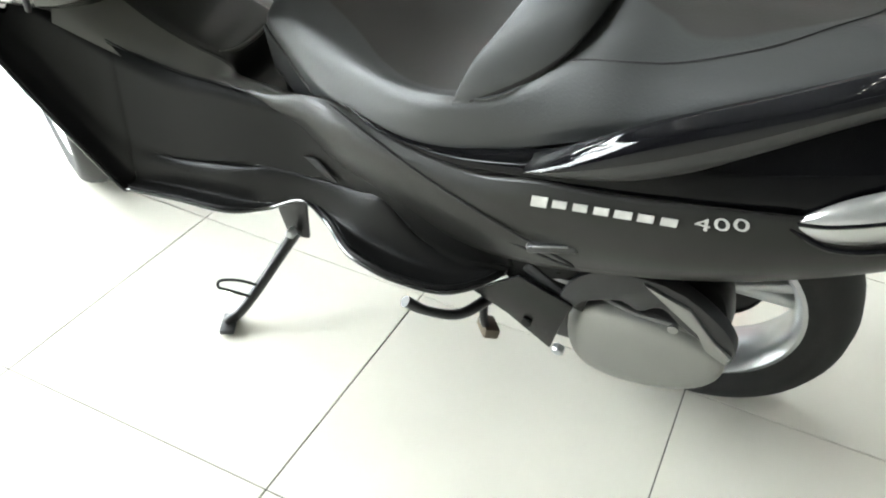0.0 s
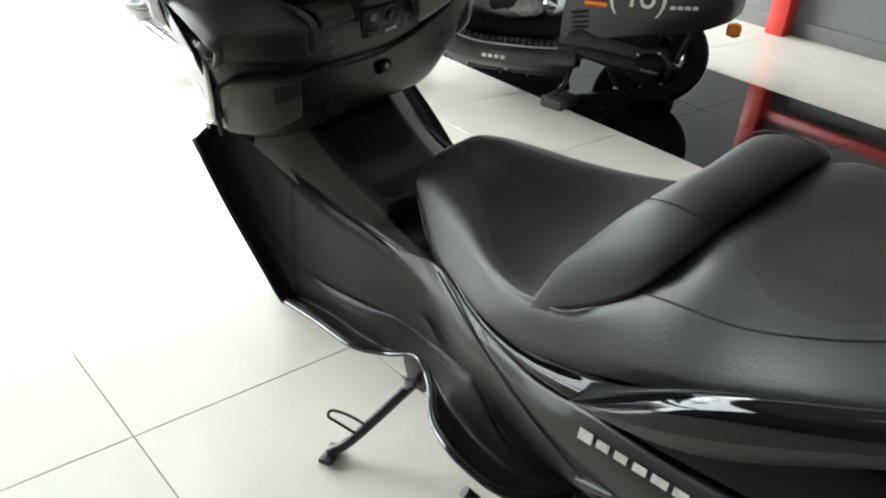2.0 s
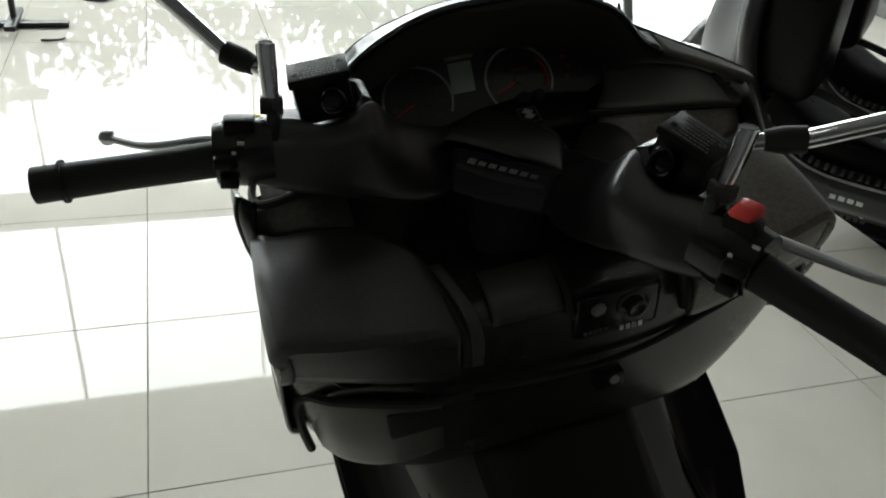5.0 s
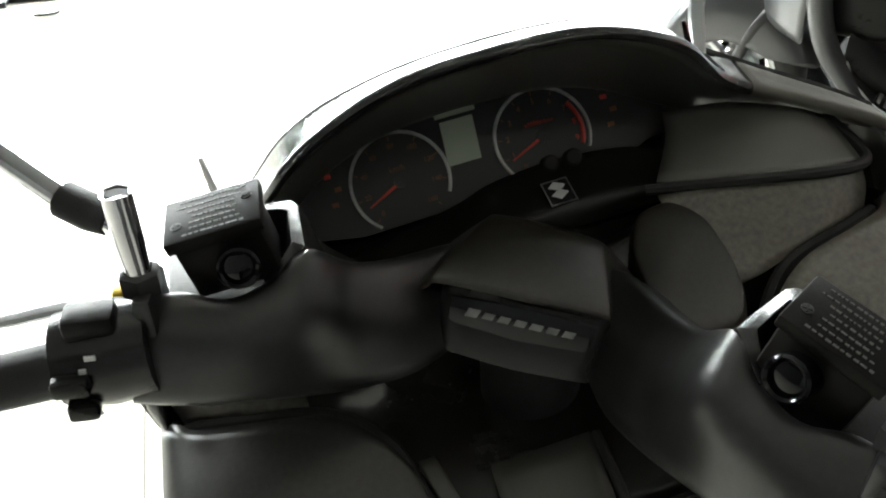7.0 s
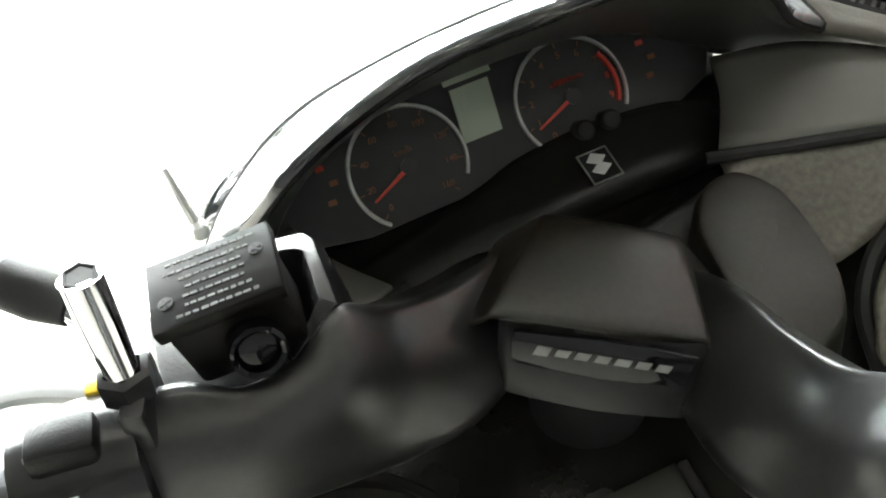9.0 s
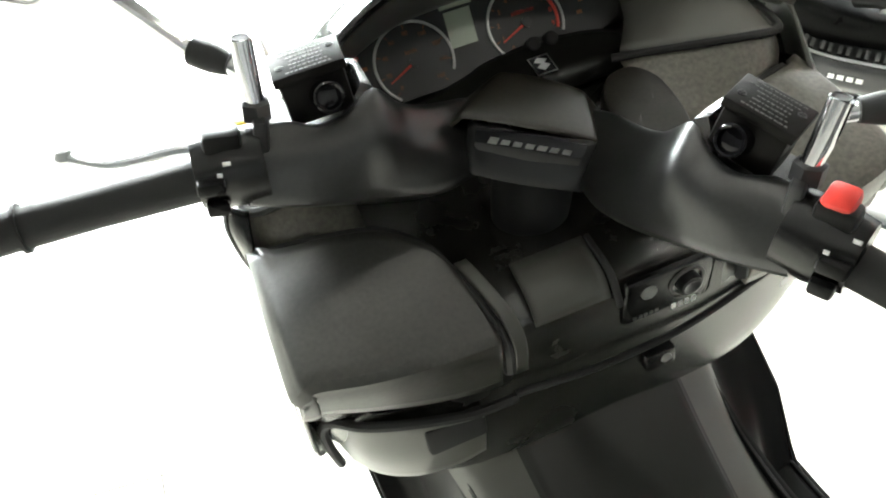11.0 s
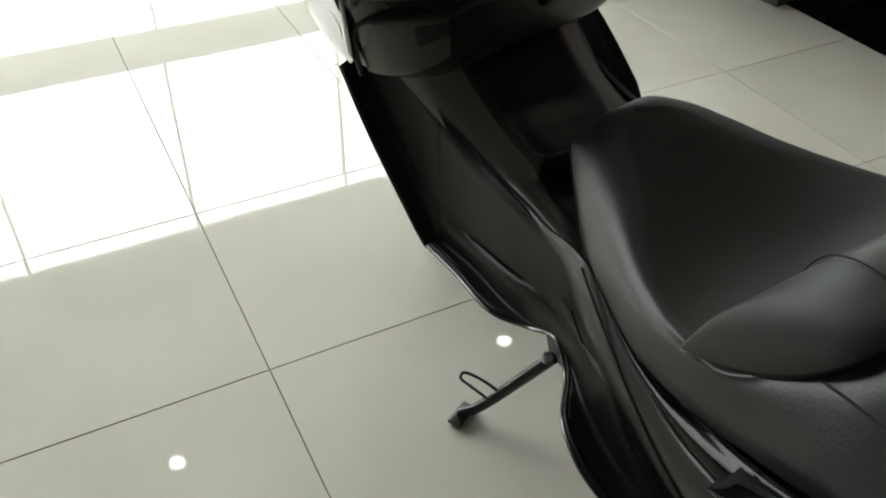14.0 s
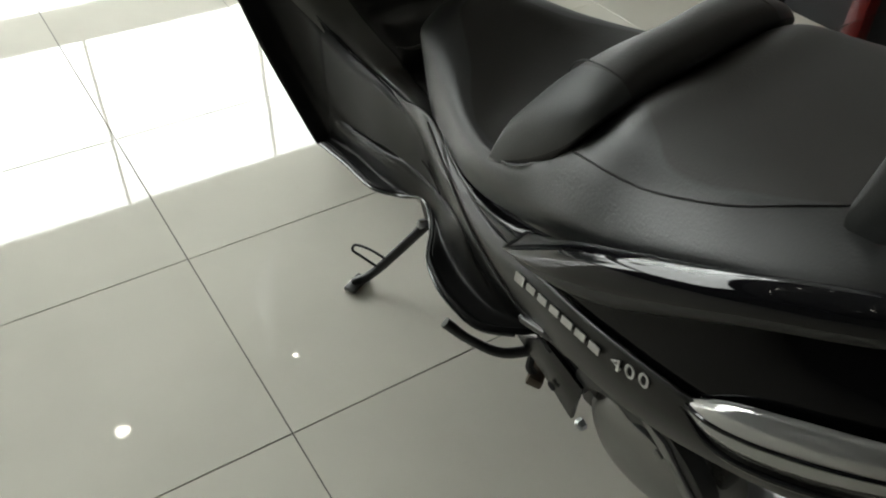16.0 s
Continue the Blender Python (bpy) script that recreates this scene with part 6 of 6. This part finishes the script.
rs = skin([[(u, v, w) for u, w in mirrored(h)] for v, h in (
    (-0.4, [(0, 0.70), (0.07, 0.7), (0.09, 0.68), (0.09, 0.65)]),
    (-0.25, [(0, 0.775), (0.1, 0.77), (0.135, 0.74), (0.135, 0.69)]),
    (0.0, [(0, 0.79), (0.12, 0.785), (0.155, 0.75), (0.155, 0.7)]),
    (0.2, [(0, 0.765), (0.11, 0.76), (0.145, 0.73), (0.145, 0.68)]),
    (0.38, [(0, 0.75), (0.07, 0.745), (0.1, 0.71), (0.1, 0.65)]))], 4, 4)
part("saddle", rs, SEAT, retro, "black vinyl saddle", angle=60)
fl = skin([[(u, v, w) for u, w in mirrored(h)] for v, h in (
    (0.32, [(0, 0.33), (0.12, 0.325), (0.175, 0.31), (0.2, 0.27), (0.205, 0.22), (0.17, 0.18)]),
    (0.42, [(0, 0.3), (0.14, 0.295), (0.195, 0.288), (0.213, 0.26), (0.213, 0.21), (0.18, 0.165)]),
    (0.55, [(0, 0.285), (0.15, 0.28), (0.205, 0.276), (0.221, 0.25), (0.219, 0.2), (0.185, 0.16)]),
    (0.75, [(0, 0.285), (0.15, 0.28), (0.21, 0.278), (0.226, 0.252), (0.224, 0.205), (0.19, 0.165)]),
    (0.88, [(0, 0.315), (0.15, 0.315), (0.212, 0.32), (0.23, 0.29), (0.226, 0.235), (0.19, 0.19)]),
    (0.98, [(0, 0.39), (0.15, 0.4), (0.208, 0.415), (0.228, 0.375), (0.222, 0.31), (0.18, 0.27)]))], 5, 4)
floor_pan = part("floor_pan", fl, SCOOTER_GREY, retro, "satin graphite floor pan with a pale ribbed band along its edge", angle=50)
for s in (-1, 1):
    band = [(0.4, 0.292), (0.5, 0.283), (0.62, 0.2795), (0.74, 0.28), (0.82, 0.293), (0.885, 0.32), (0.925, 0.352)]
    for k in range(9):
        v = 0.43 + 0.055 * k
        w, w2 = (float(np.interp(y, [q[0] for q in band], [q[1] for q in band])) for y in (v, v + 0.02))
        m = axes((s * 0.17, v, w + 0.004), (1, 0, 0), (0, 0.02, w2 - w))
        pad = part("rubber_strip", box((0.062, 0.042, 0.009), (0, 0, 0), m, bevel=0.003), PLASTIC, floor_pan, "" if k else "black ribbed floor strips with silver studs")
        for d in (-0.012, 0.012):
            part("stud", box((0.05, 0.012, 0.005), (0, 0, 0), m @ Matrix.Translation((0, d, 0.006)), bevel=0.002), BADGE_DIM, pad)
    part("board_edge", tube([(s * 0.21, y, z + 0.003) for y, z in band] + [(s * 0.214, 0.955, 0.385), (s * 0.212, 0.985, 0.44)], 0.005, 8, 5), SILVER, floor_pan)
    for k in range(4):
        part("badge_bar", box((0.002, 0.02, 0.016), (s * 0.2265, 0.72 - 0.028 * k, 0.228), bevel=0.0006), WHITE, floor_pan)
part("under_tray", box((0.3, 0.46, 0.06), (0, 0.58, 0.15), bevel=0.02), STEEL, retro, "black frame tray under the floor pan")
for k, (v, w) in enumerate(((0.7, 0.165), (0.62, 0.15), (0.55, 0.16))):
    part("tray_bolt", lathe([(0.009, 0), (0.009, 0.008), (0.0, 0.009)], 8, axes((-0.155, v, w), (0, -1, 0), (0, 0, 1))), SILVER, retro)
# black spine through the step, with wrapped fittings on it
sp = skin([[(u, v, w) for u, w in mirrored(h)] for v, h in (
    (0.3, [(0, 0.56), (0.09, 0.54), (0.12, 0.45), (0.13, 0.28)]),
    (0.42, [(0, 0.42), (0.08, 0.41), (0.105, 0.37), (0.115, 0.28)]),
    (0.6, [(0, 0.36), (0.075, 0.355), (0.1, 0.33), (0.11, 0.27)]),
    (0.78, [(0, 0.38), (0.085, 0.375), (0.115, 0.34), (0.125, 0.27)]),
    (0.92, [(0, 0.46), (0.11, 0.45), (0.145, 0.4), (0.15, 0.29)]),
    (1.0, [(0, 0.6), (0.13, 0.58), (0.17, 0.5), (0.18, 0.35)]))], 4, 4)
part("centre_spine", sp, PLASTIC, retro, "black centre spine of the step-through", angle=60)
part("fuel_cap", lathe([(0.045, 0), (0.045, 0.025), (0.038, 0.034), (0.0, 0.036)], 24, pose(0, 0.46, 0.385, 14, 0, 0)), CHROME, retro, "chrome filler cap")
part("filler_neck", lathe([(0.062, -0.02), (0.06, 0.005), (0.05, 0.012), (0.046, 0.0)], 24, pose(0, 0.46, 0.378, 14, 0, 0)), PLASTIC_FINE, retro)
part("cable_loop", tube([(-0.06, 0.92, 0.5), (-0.1, 0.84, 0.5), (-0.09, 0.74, 0.47), (-0.03, 0.7, 0.43), (0.02, 0.76, 0.41)], 0.014, 10, 5), RUBBER, retro, "black cable loop on the spine")
part("plug", tube([(-0.03, 0.72, 0.4), (-0.055, 0.66, 0.425), (-0.07, 0.61, 0.42)], [0.034, 0.036, 0.03], 14, 3), RUBBER, retro)
wrng = random.Random(3)
wrap = skin([[(-0.05 + 0.06 * math.cos(a) * k + wrng.uniform(-0.012, 0.012), 0.565 + 0.075 * d + wrng.uniform(-0.01, 0.01), 0.41 + 0.045 * math.sin(a) * k + wrng.uniform(-0.01, 0.01)) for a in [2 * math.pi * i / 12 for i in range(12)]] for d, k in ((-1, 0.5), (-0.6, 0.85), (-0.2, 0.95), (0.2, 1.0), (0.6, 0.9), (1, 0.6))], 2, 2, closed=True, caps=True)
part("plastic_wrap", wrap, WRAP, retro, "crumpled clear plastic wrapping", angle=25)
ls = []
for v, w, half in ((0.97, 0.38, 0.2), (1.03, 0.47, 0.215), (1.08, 0.6, 0.215), (1.1, 0.74, 0.2), (1.1, 0.84, 0.16), (1.095, 0.9, 0.09)):
    ls.append([(k * half, v + 0.07 * (1 - k * k), w) for k in (-1, -0.8, -0.4, 0, 0.4, 0.8, 1)])
lsh = part("leg_shield", skin(ls, 4, 4), PLASTIC_FINE, retro, "black inside of the curved leg shield", angle=60, solid=0.02)
for s in (-1, 1):
    rim = [(s * (h + 0.006), v + 0.02, w) for v, w, h in ((0.885, 0.31, 0.212), (0.955, 0.385, 0.213), (1.025, 0.48, 0.218), (1.07, 0.6, 0.218), (1.09, 0.74, 0.203), (1.09, 0.84, 0.165), (1.09, 0.9, 0.09))]
    part("shield_rim", tube(rim, [0.016, 0.036, 0.044, 0.046, 0.046, 0.044, 0.03], 16, 5, squash=0.7), SCOOTER_GREY, lsh, "broad satin graphite rim of the leg shield")
part("inner_box", box((0.35, 0.24, 0.44), (0, 0.995, 0.69), bevel=0.06, seg=4), PLASTIC, retro, "black inner glove box")
part("steering_head", tube([(0, 1.12, 0.55), (0, 1.06, 0.8), (0, 1.02, 0.98)], [0.07, 0.06, 0.07], 16, 4), SCOOTER_GREY, retro, "graphite steering head")
part("headset", skin([[(0.2 * x, 1.02 + 0.09 * y * k - 0.08 * abs(x), 1.0 + 0.05 * z * k) for y, z in ((0, 1), (0.8, 0.7), (1, 0), (0.6, -0.8), (0, -1), (-0.6, -0.7), (-0.8, 0), (-0.6, 0.7))] for x, k in ((-1, 0.35), (-0.6, 0.75), (0, 1), (0.6, 0.75), (1, 0.35))], 4, 3, closed=True, caps=True), SCOOTER_GREY, retro, "graphite handlebar cover")
for s in (-1, 1):
    part("grip", tube([(s * 0.19, 0.94, 1.0), (s * 0.33, 0.9, 1.0)], 0.017, 14, 4), RUBBER, retro, "black rubber grip")
    part("lever", tube([(s * 0.17, 1.0, 1.0), (s * 0.25, 1.0, 1.0), (s * 0.33, 0.97, 0.995)], 0.007, 8, 4), SILVER, retro)
    part("mirror", lathe([(0, 0.006), (0.05, 0.004), (0.052, 0), (0.045, -0.012), (0, -0.018)], 24, pose(s * 0.3, 1.02, 1.2, 100, 0, 0)), CHROME, retro, "round chrome mirror")
    part("mirror_rod", tube([(s * 0.18, 0.98, 1.02), (s * 0.24, 1.0, 1.12), (s * 0.29, 1.02, 1.19)], 0.005, 8, 4), CHROME, retro)
part("headlamp", lathe([(0, 0.03), (0.05, 0.025), (0.072, 0.008), (0.075, 0), (0.07, -0.03)], 28, pose(0, 1.12, 1.0, -90, 0, 0)), LENS, retro, "round clear headlamp")
rf = skin([[(0.095 * math.copysign(abs(k) ** 0.7, k), 1.34 + (0.26 - 0.1 * k ** 6) * math.cos(a), max(0.31 - 0.02 * k, 0.235 + (0.265 - 0.14 * k ** 6) * math.sin(a))) for k in (-1, -0.85, -0.5, 0, 0.5, 0.85, 1)] for a in [radians(d) for d in (-8, 20, 50, 80, 110, 140, 170, 188)]], 4, 4)
part("front_fender", rf, SCOOTER_GREY, retro, "graphite front fender", angle=60, solid=0.005)
ap = [[(k * h, v - (v - 1.115) * k * k, w) for k in (-1, -0.7, -0.35, 0, 0.35, 0.7, 1)] for v, w, h in ((1.27, 0.46, 0.2), (1.29, 0.57, 0.215), (1.27, 0.72, 0.2), (1.22, 0.84, 0.165), (1.15, 0.93, 0.1))]
part("front_apron", skin(ap, 4, 4), SCOOTER_GREY, retro, "satin graphite front of the leg shield", angle=60, solid=0.01)
part("fork_leg", tube([(-0.075, 1.34, 0.225), (-0.08, 1.28, 0.42), (-0.03, 1.18, 0.55)], 0.02, 10), STEEL, retro)
# side markings: number, brackets, striped badge and bars
side = lambda v, w, out: axes((-0.19 - out, v, w), (0, -1, 0.02), (0.25, 0, 1))
lettering("(46)", 0.155, side(0.1, 0.565, 0.014), WHITE, body, "race_number", 0.001, "white number 46 in round brackets")
for k, mt in enumerate((RED, YELLOW, RED)):
    part("striped_badge", box((0.0015, 0.095, 0.0095), (-0.197, 0.27, 0.5 + 0.0095 * k)), mt, body, "" if k else "small red and yellow striped badge")
for k in range(4):
    part("badge_bar", box((0.0015, 0.024, 0.016), (-0.199, -0.05 - 0.03 * k, 0.53 + 0.003 * k), bevel=0.0005), WHITE, body)
for k in range(4):
    part("vent_slot", box((0.006, 0.075, 0.008), (-0.172, 0.33 - 0.004 * k, 0.455 - 0.022 * k), pose(0, 0, 0, -12, 0, 0), bevel=0.002), RUBBER, body)
for s in (-1, 1):
    part("turn_lamp", lathe([(0, 0.03), (0.026, 0.022), (0.033, 0), (0.024, -0.03), (0, -0.035)], 18, pose(s * 0.12, -0.335, 0.44, 90, 0, 0)), ORANGE, retro, "orange rear turn lamp")
part("engine_case", tube([(-0.12, -0.02, 0.23), (-0.125, 0.12, 0.25), (-0.12, 0.3, 0.28), (-0.1, 0.42, 0.29)], [0.075, 0.085, 0.07, 0.04], 18, 4, squash=0.55), STEEL, retro, "black engine and belt case")
for k in range(4):
    part("badge_bar", box((0.002, 0.016, 0.012), (-0.1995, 0.02 - 0.02 * k, 0.242 - 0.003 * k)), BADGE_DIM, retro)
part("air_box", box((0.06, 0.3, 0.1), (-0.13, 0.12, 0.37), pose(0, 0, 0, 8, 0, 0), bevel=0.02), PLASTIC, retro)
part("shock", tube([(-0.11, -0.12, 0.26), (-0.1, -0.17, 0.44)], 0.02, 12), STEEL, retro, "black rear shock absorber")
case = []
for cv, cw, r, a0, a1 in ((-0.01, 0.235, 0.1, -60, 105), (0.3, 0.31, 0.075, 105, 300)):
    case += [(-cv + r * math.cos(radians(a0 + (a1 - a0) * k / 9)), cw + r * math.sin(radians(a0 + (a1 - a0) * k / 9))) for k in range(10)]
belt = part("belt_case", plate(case, 0.05, axes((-0.125, 0, 0), (0, -1, 0), (0, 0, 1)), 0.014), STEEL, retro, "black belt case beside the rear wheel")
at = axes((-0.174, -0.01, 0.235), (0, -1, 0), (0, 0, 1))
part("clutch_cover", lathe([(0.078, 0.0), (0.074, 0.014), (0.055, 0.022), (0.03, 0.024), (0.0, 0.024)], 32, at), PLASTIC, belt, "round black clutch cover")
for k in range(5):
    a = radians(70 + 62 * k)
    part("cover_bolt", lathe([(0.006, 0), (0.006, 0.006), (0.0, 0.007)], 10, at @ Matrix.Translation((0.088 * math.cos(a), 0.088 * math.sin(a), 0.0))), SILVER, belt)
gl = lambda x, y, z: tuple(MG.inverted() @ Vector((x, y, z)))
rst = part("side_stand", tube([gl(2.5, 1.0, 0.2), gl(2.44, 0.99, 0.09), gl(2.39, 0.985, 0.055)], 0.011, 10), STEEL, retro, "black side stand")
part("stand_foot", box((0.05, 0.03, 0.01), (0, 0, 0), MG.inverted() @ pose(2.385, 0.985, 0.055, 0, 0, 40), bevel=0.003), STEEL, rst)
pad = tagged(link_mesh("stand_pad", box((0.15, 0.11, 0.045), (0, 0, 0.0255), bevel=0.004), BOARD), "dark scuffed pad under the retro scooter's stand", "pad")
pad.matrix_basis = pose(2.4, 0.97, 0, 0, 0, 8)

# a second one beside it, and its pad
beside = Matrix.Translation((0.6, 0.5, 0))
tagged(copy_thing(retro, beside @ MG), "graphite grey retro scooter parked behind its twin", "scooter", "retro scooters")
tagged(copy_thing(pad, beside @ pad.matrix_basis), "dark scuffed pad under the second retro scooter's stand", "pad")

# black display stand foot and a bent hook on the floor by the glass
ds = thing("display_stand", "black metal display stand with a cross foot on the tiles", "stand", pose(-0.62, 3.86, 0))
part("foot_bar", box((0.5, 0.05, 0.025), (0, 0, 0.0135), bevel=0.004), STEEL, ds)
part("foot_bar", box((0.05, 0.35, 0.025), (0.0, -0.0, 0.0395), bevel=0.004), STEEL, ds)
part("upright", tube([(0, 0, 0.05), (0, 0, 0.35)], 0.016, 12), STEEL, ds)
part("tray", box((0.2, 0.16, 0.012), (0, 0, 0.356), bevel=0.004), STEEL, ds)
hook = link_mesh("bent_hook", tube([(-0.05, 0, 0.006), (0.01, 0.0, 0.006), (0.04, 0.01, 0.006), (0.055, 0.03, 0.006)], 0.005, 8), STEEL)
hook.matrix_basis = pose(-0.43, 3.62, 0)
tagged(hook, "small bent black hook lying on the tiles", "hook")

# ---- floor tiles, last ----
floor = link_mesh("floor", box((XE - XW, YN - YS, 0.1), ((XE + XW) / 2, (YN + YS) / 2, -0.0525)), GROUT)
tagged(floor, "polished cream tile floor with a black tile strip", "floor", kind="structure")


def tile_mesh(name, mat):
    h, g = T / 2 - 0.0013, 0.0006
    bm = bmesh.new()
    top = [bm.verts.new((x * (h - g), y * (h - g), 0.0)) for x, y in ((-1, -1), (1, -1), (1, 1), (-1, 1))]
    low = [bm.verts.new((x * h, y * h, -0.001)) for x, y in ((-1, -1), (1, -1), (1, 1), (-1, 1))]
    deep = [bm.verts.new((x * h, y * h, -0.004)) for x, y in ((-1, -1), (1, -1), (1, 1), (-1, 1))]
    bm.faces.new(top)
    for a, b in ((top, low), (low, deep)):
        for i in range(4):
            j = (i + 1) % 4
            bm.faces.new((a[i], b[i], b[j], a[j]))
    me = bpy.data.meshes.new(name)
    bm.to_mesh(me)
    bm.free()
    me.materials.append(mat)
    return me


cream, black = tile_mesh("tile", TILE), tile_mesh("black_tile", TILE_BLACK)
rest = bmesh.new()
trng = random.Random(11)
for i in range(-15, 8):
    for j in range(-10, 10):
        x, y = (i + 0.5) * T, (j + 0.5) * T
        if x + T / 2 > XE + 0.01 or y + T / 2 > YN + 0.15 or y - T / 2 < YS - 0.1:
            continue
        dark = i in (4, 5)
        if -3 <= i <= 7 and -4 <= j <= 9:
            tile = new("black_tile" if dark else "tile", black if dark else cream)
            tile.parent = floor
            tile.matrix_basis = pose(x, y, 0, trng.gauss(0, 0.03), trng.gauss(0, 0.03), trng.choice((0, 90, 180, 270)))
        else:
            h = T / 2 - 0.0015
            rest.faces.new([rest.verts.new((x + a * h, y + b * h, -0.0002)) for a, b in ((-1, -1), (1, -1), (1, 1), (-1, 1))])
part_rest = link_mesh("far_tiles", rest, TILE, floor)
tagged(part_rest, "polished cream tiles", kind="stuff")
